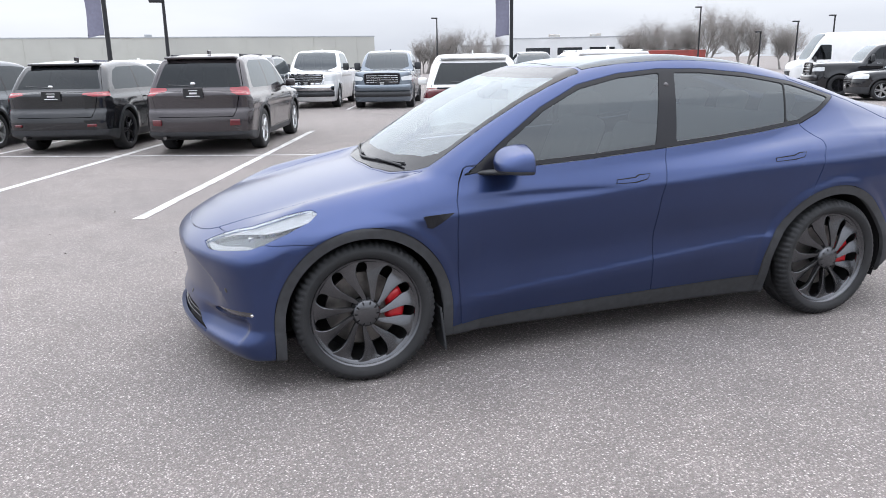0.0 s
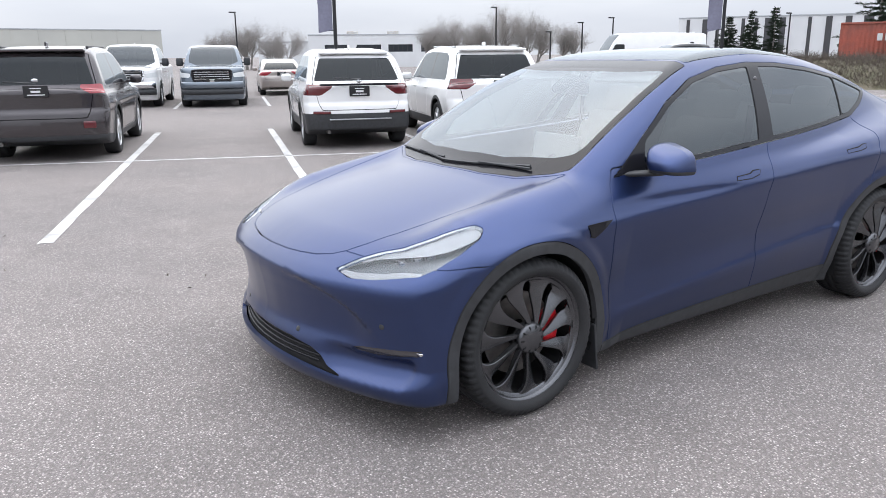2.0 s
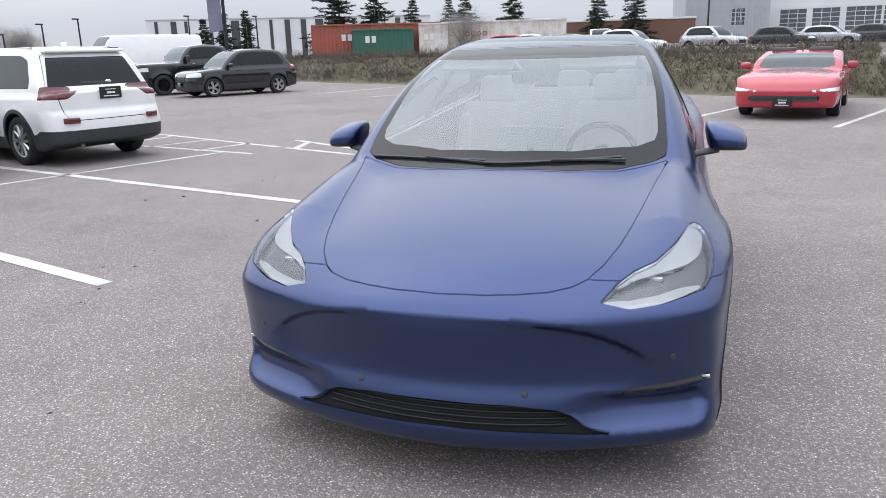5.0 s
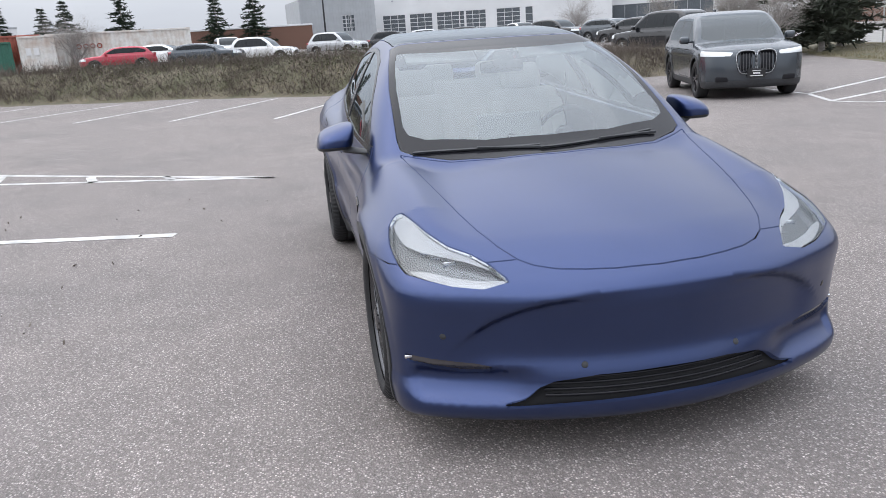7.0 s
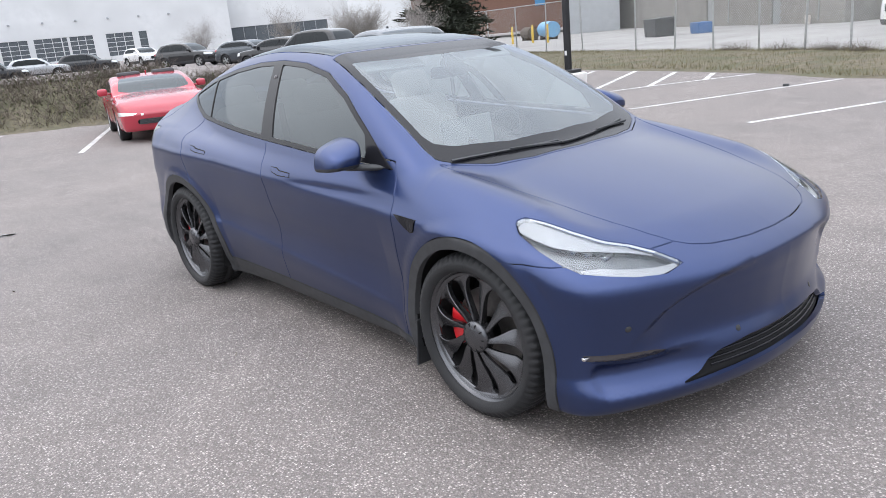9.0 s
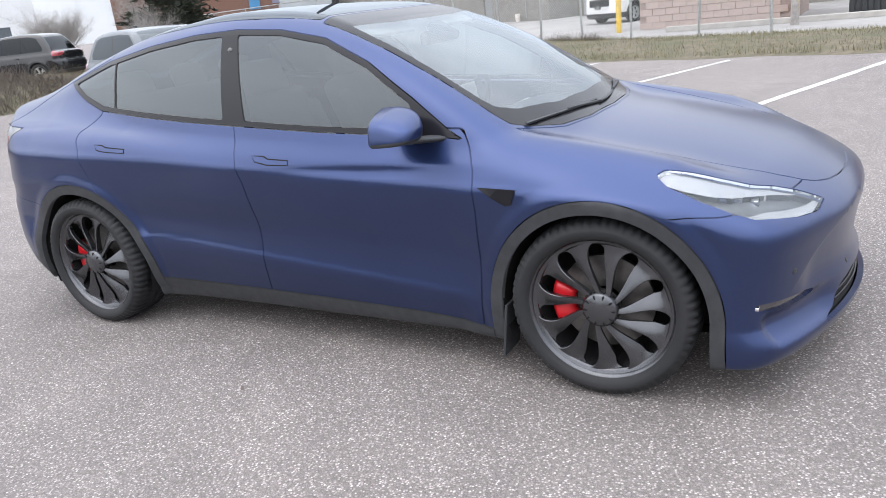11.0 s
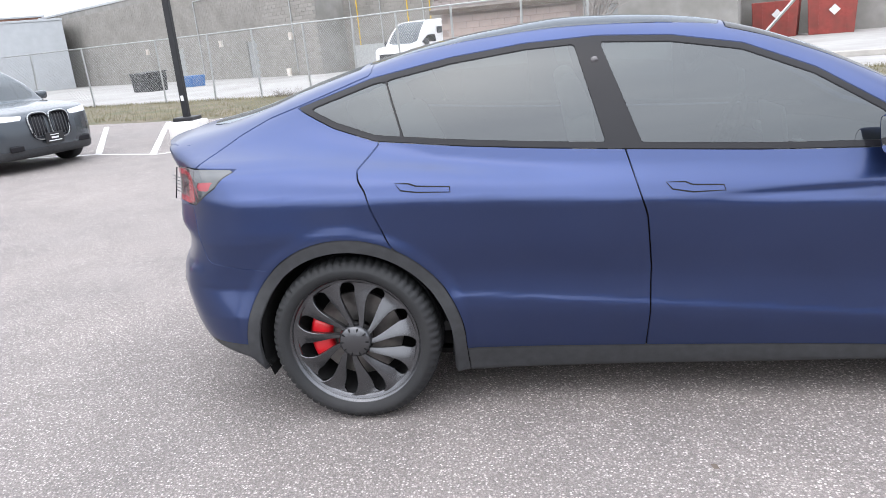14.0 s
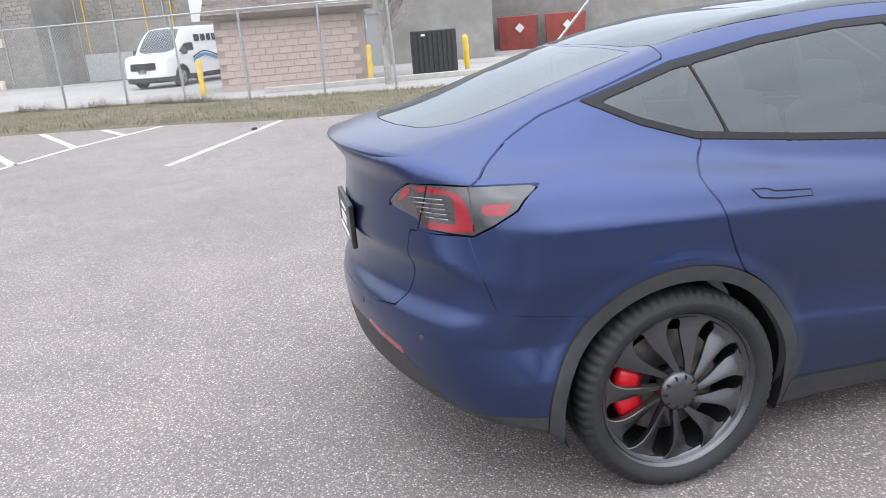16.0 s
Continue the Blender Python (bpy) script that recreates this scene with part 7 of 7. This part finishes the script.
def wall_with_openings(length, height, thick, holes):
    """A wall in x-z with rectangular openings (x0, x1, z0, z1) through it; front at y = 0."""
    xs = sorted({0, length, *[h[0] for h in holes], *[h[1] for h in holes]})
    zs = sorted({0, height, *[h[2] for h in holes], *[h[3] for h in holes]})
    bm = bmesh.new()
    for x0, x1 in zip(xs, xs[1:]):
        for z0, z1 in zip(zs, zs[1:]):
            cx, cz = (x0 + x1) / 2, (z0 + z1) / 2
            if not any(h[0] < cx < h[1] and h[2] < cz < h[3] for h in holes):
                add_box(bm, (x1 - x0, thick, z1 - z0), (cx, thick / 2, cz))
    bmesh.ops.remove_doubles(bm, verts=bm.verts, dist=1e-4)
    return bm


def window_unit(parent, x0, x1, z0, z1, cols=1, rows=1, frame_mat=None, pane_mat=None, depth=.08, bar=.05, name="window"):
    cw, ch = (x1 - x0) / cols, (z1 - z0) / rows
    holes = [(cw * a + bar / 2, cw * (a + 1) - bar / 2, ch * c + bar / 2, ch * (c + 1) - bar / 2) for a in range(cols) for c in range(rows)]
    bm = wall_with_openings(x1 - x0, z1 - z0, .06, holes)
    bm.transform(Matrix.Translation((x0, depth - .03, z0)))
    w = part(name, bm, frame_mat or M_WHITEWALL, parent)
    for i in range(cols):
        for j in range(rows):
            a, b = x0 + (x1 - x0) * i / cols, x0 + (x1 - x0) * (i + 1) / cols
            c, d = z0 + (z1 - z0) * j / rows, z0 + (z1 - z0) * (j + 1) / rows
            part("pane", box((b - a, .02, d - c), ((a + b) / 2, depth + .02, (c + d) / 2)), pane_mat or M_WINDOW, w)
    return w


def hall(name, label, A, B, deep, height, mat, holes=(), parapet=.15, cap=None):
    m, ln = frame_on(A, B)
    ob = tagged(empty(name, m), label, "building")
    part("wall", wall_with_openings(ln, height, .3, list(holes)), mat, ob)
    for x in (0, ln):
        part("wall", box((.3, deep, height), (x + (.15 if x == 0 else -.15), deep / 2 + .3, height / 2)), mat, ob)
    part("wall", box((ln, .3, height), (ln / 2, deep + .3, height / 2)), mat, ob)
    part("roof", box((ln - .1, deep + .3, .2), (ln / 2, deep / 2 + .3, height - .25)), M_TRIM, ob)
    part("coping", box((ln + .12, .42, .16), (ln / 2, .15, height + .08), .02), cap or M_GREYWALL, ob)
    return ob, ln


# long pale warehouse, white two-storey offices and a striped facade
wh, ln = hall("warehouse", "long pale grey-beige warehouse across the far road", (-22, -101, 0), (60, -100, 0), 30, 4.95, M_WAREHOUSE)
wh.matrix_world = Matrix.Translation((60, -103, 0)) @ Matrix.Rotation(math.pi, 4, "Z")
for x in (18, 30.6, 33.2, 52):
    part("roof_vent", box((.9, .9, .6), (x, 3, 5.2), .05), M_GREYWALL, wh)
for k in range(27):
    part("wall_rib", box((.05, .06, 4.9), (3 * k + 1.5, -.03, 2.45)), M_WAREHOUSE, wh)
of, ln = hall("office_building", "white two-storey office building with a dark window band", (-57.0, -87.5, 0), (-40.0, -96.5, 0), 12, 4.3, M_WHITEWALL, [(2.2 + 4.4 * k, 5.6 + 4.4 * k, 2.05, 3.05) for k in range(3)] + [(15.6, 18.2, 2.05, 3.05)])
of.matrix_world = Matrix.Translation((-40.0, -96.5, 0)) @ Matrix.Rotation(math.atan2(9, -17), 4, "Z")
for k in range(3):
    window_unit(of, 2.2 + 4.4 * k, 5.6 + 4.4 * k, 2.05, 3.05, 5, 1, M_TRIM)
window_unit(of, 15.6, 18.2, 2.05, 3.05, 4, 1, M_TRIM)
for x in (6, 11.8):
    part("roof_unit", box((1.6, 1.4, .7), (x, 4, 4.6), .05), M_CONT_WHITE, of)
lk, _ = hall("office_annex", "low white annex beside the office building", (-34, -100, 0), (-40.5, -97.0, 0), 10, 3.4, M_WHITEWALL)
st, ln = hall("striped_building", "white industrial building with tall dark vertical panels", (-60, -62, 0), (-78, -36, 0), 14, 4.8, M_WHITEWALL)
st.matrix_world = Matrix.Translation((-66.5, -55.0, .4)) @ Matrix.Rotation(math.atan2(17, -10.6), 4, "Z")
rng = random.Random(8)
x = 1.0
while x < 31:
    part("dark_panel", box((rng.choice((.35, .6, .9)), .06, 4.6), (x, -.02, 2.4)), M_STRIPE, st)
    x += rng.choice((1.3, 1.8, 2.6))
rs = tagged(empty("red_trailer", Matrix.Translation((-43.2, -61.6, 0)) @ Matrix.Rotation(math.atan2(2.6, -3.8), 4, "Z")), "dull red trailer seen over the parked cars", "trailer")
part("body", box((5.5, 2.2, 1.4), (0, 0, 1.5), .06), M_REDBIN, rs)
for x in (-1.6, 1.6):
    part("wheel", tube((x, -1.05, .4), (x, 1.05, .4), .4, .4, 20), M_TYRE, rs)


# shipping containers on the raised lot
def container(label, A, B, mat, h=2.5, marks=False):
    m, ln = frame_on(A, B)
    ob = tagged(empty("shipping_container", m), label, "container", "shipping containers")
    n = int(ln / .14)
    for yy, sg in ((0, 1), (2.44, -1)):
        bm = bmesh.new()
        rows = []
        for k in range(n * 2 + 1):
            x = ln * k / (2 * n)
            d = .035 * sg * (1 if (k // 2) % 2 else 0)
            rows.append((bm.verts.new((x, yy + d, .12)), bm.verts.new((x, yy + d, h - .1))))
        for a, b in zip(rows, rows[1:]):
            bm.faces.new((a[0], b[0], b[1], a[1]))
        part("corrugated_side", bm, mat, ob)
    for x in (.02, ln - .02):
        part("end_panel", box((.05, 2.44, h), (x, 1.22, h / 2), .01), mat, ob)
    for z in (.06, h - .05):
        for y in (0, 2.44):
            part("rail", box((ln, .1, .12), (ln / 2, y, z), .01), mat, ob)
    part("roof_panel", box((ln, 2.44, .04), (ln / 2, 1.22, h - .02)), mat, ob)
    if marks:
        for k in range(4):
            part("logo_mark", lathe([(.10, 0), (.10, .02), (.17, .02), (.17, 0)], 16), M_CONT_RED, ob, "red round logo mark", False, Matrix.Translation((1.9 + .42 * k, -.03, 1.62)))
    else:
        for k in range(2):
            part("marking", box((.3, .02, .45), (ln * .25 + .45 * k, -.02, 1.5)), M_WHITEMARK, ob)
    return ob


container("rust-red corrugated shipping container", (-47.4, -25.6, .95), (-51.2, -17.0, .95), M_CONT_RED, 2.45)
container("dark green corrugated shipping container", (-46.6, -22.0, .75), (-48.2, -17.9, .75), M_CONT_GREEN, 2.2)
container("grey-white corrugated shipping container standing end on", (-48.5, -17.6, .8), (-49.1, -15.6, .8), M_CONT_WHITE, 2.45)
container("white corrugated shipping container with red round marks", (-50.2, -16.4, .85), (-52.6, -7.6, .85), M_CONT_WHITE, 2.5, True)
bb, _ = hall("brown_building", "long low brown building beyond the raised lot", (-71.5, -12.5, 1.2), (-73, 2, 1.2), 10, 2.3, M_BRICK, cap=M_WHITEWALL)
bb.matrix_world = Matrix.Translation((-69.8, -13.0, 1.2)) @ Matrix.Rotation(math.atan2(15, -1.2), 4, "Z")

# garage building with overhead doors
gb, ln = hall("garage_building", "white garage building with glazed overhead doors", (-83.0, 8.6, 1.6), (-76.5, 34.5, 1.6), 16, 8.0, M_WHITEWALL,
              [(1.3 + 3.02 * k, 3.8 + 3.02 * k, .45, 2.7) for k in range(3)] + [(9.9, 10.4, .45, 2.7), (10.6, 12.8, .45, 2.7), (14.0, 16.6, .45, 2.7), (17.2, 18.0, .45, 2.7)])
for k in range(3):
    window_unit(gb, 1.3 + 3.02 * k, 3.8 + 3.02 * k, .45, 2.7, 3, 5, M_WHITEWALL, M_OVERHEAD, name="overhead_door")
window_unit(gb, 9.9, 10.4, .45, 2.7, 1, 5, M_WHITEWALL, M_OVERHEAD, name="overhead_door")
window_unit(gb, 10.6, 12.8, .45, 2.7, 3, 5, M_WHITEWALL, M_OVERHEAD, name="overhead_door")
window_unit(gb, 14.0, 16.6, .45, 2.7, 3, 5, M_WHITEWALL, M_OVERHEAD, name="overhead_door")
window_unit(gb, 17.2, 18.0, .45, 2.7, 1, 3, M_GREYWALL, M_OVERHEAD, name="door")
for k in range(7):
    part("wall_lamp", box((.22, .18, .16), (2.5 + 3.0 * k, -.09, 4.2), .03), M_GREYWALL, gb)
gw, ln = hall("grey_wing", "grey metal-clad wing of the garage building", (-75.6, .6, 1.2), (-77.6, 8.2, 1.2), 8, 4.9, M_GREYWALL, [(4.3, 5.6, 1.6, 3.2)])
gw.matrix_world = Matrix.Translation((-75.6, .6, 1.2)) @ Matrix.Rotation(math.atan2(7.6, -1.2), 4, "Z")
window_unit(gw, 4.3, 5.6, 1.6, 3.2, 3, 4, M_WHITEWALL, M_OVERHEAD)
for k in range(24):
    part("cladding_rib", box((.04, .05, 4.8), (.3 + .31 * k, -.02, 2.4)), M_GREYWALL, gw)
sh, ln = hall("glass_front_showroom", "white showroom with a tall glazed front", (-80.5, 34.0, 1.0), (-72.0, 47.0, 1.0), 12, 6.2, M_WHITEWALL, [(.8, 13.0, .4, 2.9)])
window_unit(sh, .8, 13.0, .4, 2.9, 9, 1, M_GREYWALL, M_OVERHEAD)

# concrete yard behind the fence
bm = bmesh.new()
for a, b in zip(GF, GF[1:]):
    pass
rows = []
for i in range(31):
    x = -60 + 3 * i
    y0 = lerp_line(GF, x)
    rows.append([bm.verts.new((x + .35 * .35 * 4, y0 + .02 + t * 45, .008)) for t in (0, .2, .5, 1)])
for p, q in zip(rows, rows[1:]):
    for k in range(3):
        bm.faces.new((p[k], q[k], q[k + 1], p[k + 1]))
tagged(part("yard", bm, M_CONCRETE), "pale concrete yard behind the fence", "yard", kind="structure")
bm = bmesh.new()
add_box(bm, (7.0, .18, .16), (0, 0, .08), .02)
kerb = tagged(part("kerb", bm, M_KERB, None, "", False, Matrix.Translation((.6, 19.2, 0)) @ Matrix.Rotation(-.06, 4, "Z")), "concrete kerb beside the yard", "kerb", kind="structure")
kerb2 = tagged(part("kerb", box((9.0, .18, .16), (0, 0, .08), .02), M_KERB, None, "", False, Matrix.Translation((8.2, 17.0, 0)) @ Matrix.Rotation(-.38, 4, "Z")), "concrete kerb beside the grass", "kerb", kind="structure")
BLOCK_ME = {}


def courses(parent, ln, height, mat, holes=(), bw=.40, bh=.20, name="block", limit=(0, 1e9), seed=1, proud=.012):
    """Blocks in running bond on a wall's front, each its own piece on one shared mesh."""
    key = (mat.name, bw, bh)
    if key not in BLOCK_ME:
        bm = box((bw - .012, .03, bh - .012), (0, 0, 0), .004, None, 1)
        me = bpy.data.meshes.new(name)
        bm.to_mesh(me)
        bm.free()
        me.materials.append(mat)
        BLOCK_ME[key] = me
    rng = random.Random(seed)
    for j in range(int(height / bh)):
        for i in range(int(ln / bw)):
            x, z = (i + .5 + .5 * (j % 2)) * bw, (j + .5) * bh
            if x > ln - bw * .4 or not limit[0] <= x <= limit[1] or any(h[0] - .1 < x < h[1] + .1 and h[2] - .08 < z < h[3] + .08 for h in holes):
                continue
            o = new(name, BLOCK_ME[key])
            o.parent = parent
            o.matrix_basis = Matrix.Translation((x, -proud + rng.uniform(-.004, .004), z))


def block_wall(parent, ln, height, mat, holes, near, seed=3, bw=.40, bh=.20):
    """A faced block wall: single blocks on the stretch nearest the lot, the rest joined."""
    courses(parent, ln, height, mat, holes, bw, bh, "block", near, seed)
    rng = random.Random(seed)
    V, F = [], []
    for j in range(int(height / bh)):
        for i in range(int(ln / bw)):
            x, z = (i + .5 + .5 * (j % 2)) * bw, (j + .5) * bh
            if x > ln - bw * .4 or near[0] <= x <= near[1] or any(h[0] - .1 < x < h[1] + .1 and h[2] - .08 < z < h[3] + .08 for h in holes):
                continue
            k, y = len(V), -.024 + rng.uniform(-.005, .005)
            a, b = bw / 2 - .007, bh / 2 - .007
            for yy in (y, .004):
                V += [(x - a, yy, z - b), (x + a, yy, z - b), (x + a, yy, z + b), (x - a, yy, z + b)]
            F += [(k, k + 1, k + 2, k + 3)] + [(k + q, k + 4 + q, k + 4 + (q + 1) % 4, k + (q + 1) % 4) for q in range(4)]
    me = bpy.data.meshes.new("block_facing")
    me.from_pydata(V, [], F)
    tagged(link_mesh("block_facing", me, mat, parent), kind="stuff")


# grey block building
bk, ln = hall("block_building", "long weathered grey concrete block building", (-46.0, 60.5, 0), (-13.2, 37.2, 0), 16, 6.0, M_RENDER, [(33.0, 34.1, 0, 2.15), (24.0, 25.1, 0, 2.15)])
for x0 in (33.0, 24.0):
    d = part("door", box((1.1, .06, 2.15), (x0 + .55, .12, 1.075), .01), M_DOORGREY, bk, "grey steel service door")
    part("door_handle", box((.12, .05, .03), (x0 + .95, .07, 1.0), .005), M_CHROME, d)
for x in (27.5, 38.0):
    bm = tube((x, -.06, .2), (x, -.06, 5.0), .04, .04, 8)
    add_tube(bm, (x, -.06, 5.0), (x + 2.2, -.06, 5.05), .04, .04, 8)
    part("pipe", bm, M_GALV, bk, "white drain pipe on the wall")
for x in (30.2, 37.8, 20.0):
    part("wall_box", box((.3, .18, .4), (x, -.09, 2.2), .02), M_CONT_WHITE, bk)
part("bucket", lathe([(.13, 0), (.16, .45), (.15, .45), (.12, .02), (0, .02)], 16, "z"), M_CONT_WHITE, bk, "white bucket", True, Matrix.Translation((37.6, -.4, 0)))
block_wall(bk, ln, 5.8, M_BLOCK, [(33.0, 34.1, 0, 2.15), (24.0, 25.1, 0, 2.15)], (35.4, 40))
bk2, ln2 = hall("block_wing", "weathered block wing with pipes on its wall", (-13.2, 39.0, 0), (-3.5, 37.0, 0), 12, 6.0, M_RENDER)
for k, x in enumerate((1.6, 2.0, 3.4, 5.0, 5.9, 6.3)):
    part("pipe", tube((x, -.08, 0), (x, -.08, 5.5), .035, .035, 8), M_YELLOW if k % 2 else M_GALV, bk2)
part("white_panel", box((2.2, .06, 3.4), (8.3, -.03, 4.2)), M_WHITEWALL, bk2)
part("grating", box((3.0, .05, 1.3), (3.4, -.6, .7)), M_GALV, bk2)
block_wall(bk2, ln2, 5.8, M_BLOCK, [], (3.0, 7.0), 7)
gr2, _ = hall("grey_yard_building", "grey cement building behind the bins", (-3.3, 30.4, 0), (6.5, 28.0, 0), 10, 5.5, M_RENDER, [(4.4, 5.5, 0, 2.1)])
d = part("door", box((1.1, .06, 2.1), (4.95, .12, 1.05), .01), M_DOORGREY, gr2, "grey steel door")
gr3, _ = hall("grey_yard_building", "grey cement building with a recessed loading bay", (6.5, 36.0, 0), (24, 29.0, 0), 10, 5.5, M_RENDER)

# pink block shed with a shingle roof
sd = tagged(empty("block_shed", Matrix.Translation((-4.15, 21.35, 0)) @ Matrix.Rotation(-.03, 4, "Z")), "low pink painted block shed with a brown shingle roof", "shed")
part("wall", box((4.5, 3.6, 2.25), (2.25, 1.82, 1.125)), M_PINKJOINT, sd)
courses(sd, 4.5, 2.25, M_PINK, (), .41, .205, "block", seed=4)
bm = bmesh.new()
for (x, y, z) in ((-.3, -.35, 2.22), (4.8, -.35, 2.22), (4.8, 1.8, 3.05), (-.3, 1.8, 3.05), (4.8, 3.95, 2.22), (-.3, 3.95, 2.22)):
    bm.verts.new((x, y, z))
bm.verts.ensure_lookup_table()
v = bm.verts
for f in ((0, 1, 2, 3), (3, 2, 4, 5), (0, 3, 5), (1, 4, 2), (0, 5, 4, 1)):
    bm.faces.new([v[i] for i in f])
part("roof", bm, M_SHINGLE, sd)
part("fascia", box((5.1, .05, .14), (2.25, -.36, 2.2)), M_WOODPOLE, sd)
sm = None
for j in range(9):
    for i in range(17):
        if sm is None:
            bmx = box((.29, .30, .018), (0, 0, 0), .004, None, 1)
            sm = bpy.data.meshes.new("shingle")
            bmx.to_mesh(sm)
            bmx.free()
            sm.materials.append(M_SHINGLE)
        o = new("shingle", sm)
        o.parent = sd
        t = j / 9
        o.matrix_basis = Matrix.Translation((-.15 + .3 * i + (.15 if j % 2 else 0), -.28 + 2.13 * t + .1, 2.27 + .83 * t + .02)) @ Matrix.Rotation(math.atan2(.83, 2.15) * .96, 4, "X")
part("meter_box", box((.14, .25, .4), (4.58, .6, 1.75), .02), M_CONT_WHITE, sd)
part("pipe", tube((4.56, .25, 0), (4.56, .25, 2.2), .025, .025, 8), M_GALV, sd)


# bins, tanks and clutter in the yard
def skip_bin(at, turn, size, mat, label, lid=True, z=0.0):
    ob = tagged(empty("waste_bin", Matrix.Translation((*at, z)) @ Matrix.Rotation(turn, 4, "Z")), label, "bin")
    bm = box(size, (0, 0, size[2] / 2), .03)
    for v in bm.verts:
        if v.co.z > size[2] * .6:
            v.co.x *= 1.1
            v.co.y *= 1.06
    part("body", bm, mat, ob)
    if lid:
        part("lid", box((size[0] * 1.14, size[1] * 1.1, .07), (0, 0, size[2] + .03), .02, Euler((.05, 0, 0)).to_matrix()), mat, ob)
    for x in (-.3, .3):
        part("rib", box((.06, size[1] * 1.07, size[2] * .9), (x * size[0], 0, size[2] * .5)), mat, ob)
    return ob


skip_bin((-22.2, 34.8), -.6, (1.7, 1.1, .95), M_BIN, "black plastic waste container with an open lid")
skip_bin((-20.3, 36.0), -.6, (1.1, .8, .6), M_BLUEBIN, "blue recycling bin by the block wall", False)
cage = tagged(empty("bin_enclosure", Matrix.Translation((2.45, 21.0, 0)) @ Matrix.Rotation(-.12, 4, "Z")), "tall black slatted bin enclosure", "enclosure")
part("body", box((1.36, 1.1, 1.35), (0, 0, .675), .02), M_BIN, cage)
for k in range(9):
    part("slat", box((.11, .03, 1.3), (-.6 + .15 * k, -.565, .67), .006), M_BIN, cage)
part("label_plate", box((.12, .01, .06), (-.35, -.588, 1.22)), M_WHITEMARK, cage)
for p, l in (((9.3, 33.2), "dull red steel container with a white diamond mark"), ((11.4, 32.4), "second dull red steel container with a white diamond mark")):
    b = skip_bin(p, -.35, (1.75, 1.4, 1.55), M_REDBIN, l, False)
    part("diamond_mark", box((.32, .01, .32), (.1, -.775, 1.0), 0, Euler((0, math.pi / 4, 0)).to_matrix()), M_WHITEMARK, b)
tk = tagged(empty("water_tank", Matrix.Translation((-37.5, 42.5, .0)) @ Matrix.Rotation(-.5, 4, "Z")), "light blue cylindrical tank lying in the yard", "tank")
part("shell", tube((-1.0, 0, .75), (1.0, 0, .75), .6, .6, 24), M_TANK, tk)
for x in (-.6, .6):
    part("cradle", box((.2, 1.0, .3), (x, 0, .15), .02), M_WOODPOLE, tk)
tk2 = tagged(empty("water_tank", Matrix.Translation((-40.2, 43.2, .0)) @ Matrix.Rotation(-.5, 4, "Z")), "dull ochre cylindrical tank lying in the yard", "tank")
part("shell", tube((-1.0, 0, .55), (1.0, 0, .55), .5, .5, 24), M_WOODPOLE, tk2)
for x in (-.6, .6):
    part("cradle", box((.2, .9, .25), (x, 0, .12), .02), M_WOODPOLE, tk2)
# brown brick bank building far behind the yard
br, ln = hall("brick_building", "dark brown brick building with a small sign, far behind the yard", (-66.0, 51.5, .5), (-49.0, 65.5, .5), 14, 6.1, M_BRICK, [(1.0, 3.2, .4, 2.8)])
window_unit(br, 1.0, 3.2, .4, 2.8, 3, 3, M_TRIM)
part("sign_board", box((4.5, .1, .75), (18.4, -.06, 3.3)), M_BANNER, br, "dark sign board with pale bars")
for k in range(4):
    part("sign_bar", box((.55, .03, .22), (17.4 + .85 * k, -.13, 3.3)), M_WHITEMARK, br)
part("blue_sign", box((1.1, .1, .95), (14.3, -.06, 3.0)), M_BLUEWAVE, br)
part("name_bars", box((2.2, .05, .18), (6.6, -.05, 1.7)), M_WHITEMARK, br)
part("name_bars", box((1.5, .05, .18), (6.4, -.05, 1.4)), M_WHITEMARK, br)
gx, _ = hall("grey_annex", "grey flat annex beside the brick building", (-43.5, 51.0, 0), (-39.6, 54.2, 0), 6, 5.4, M_GREYWALL)
# twigs at the fence foot
brush("fence_weeds", 260, lambda r: ((lambda x: (x, lerp_line(GF, x) - .25 + r.uniform(-.3, .2), .03))(r.choice((-5.6, -7.2, -4.6, -9.2)) + r.gauss(0, .35))), M_TWIG, 33, (.15, .4), "dry weeds at the foot of the fence", .005)
leaf_clumps("litter", 60, lambda r: (r.uniform(-4, 4), r.uniform(-5, -1.2), .004), M_TWIG, 71, .03, "small dark grit on the asphalt")
bm = box((.10, .06, .05), (0, 0, .025), .012)
tagged(part("stone_chunk", bm, M_TRIM, None, "", False, Matrix.Translation((-3.05, 10.75, 0))), "small dark chunk lying on a painted line", "stone")
# white ornament on the dark car's far side
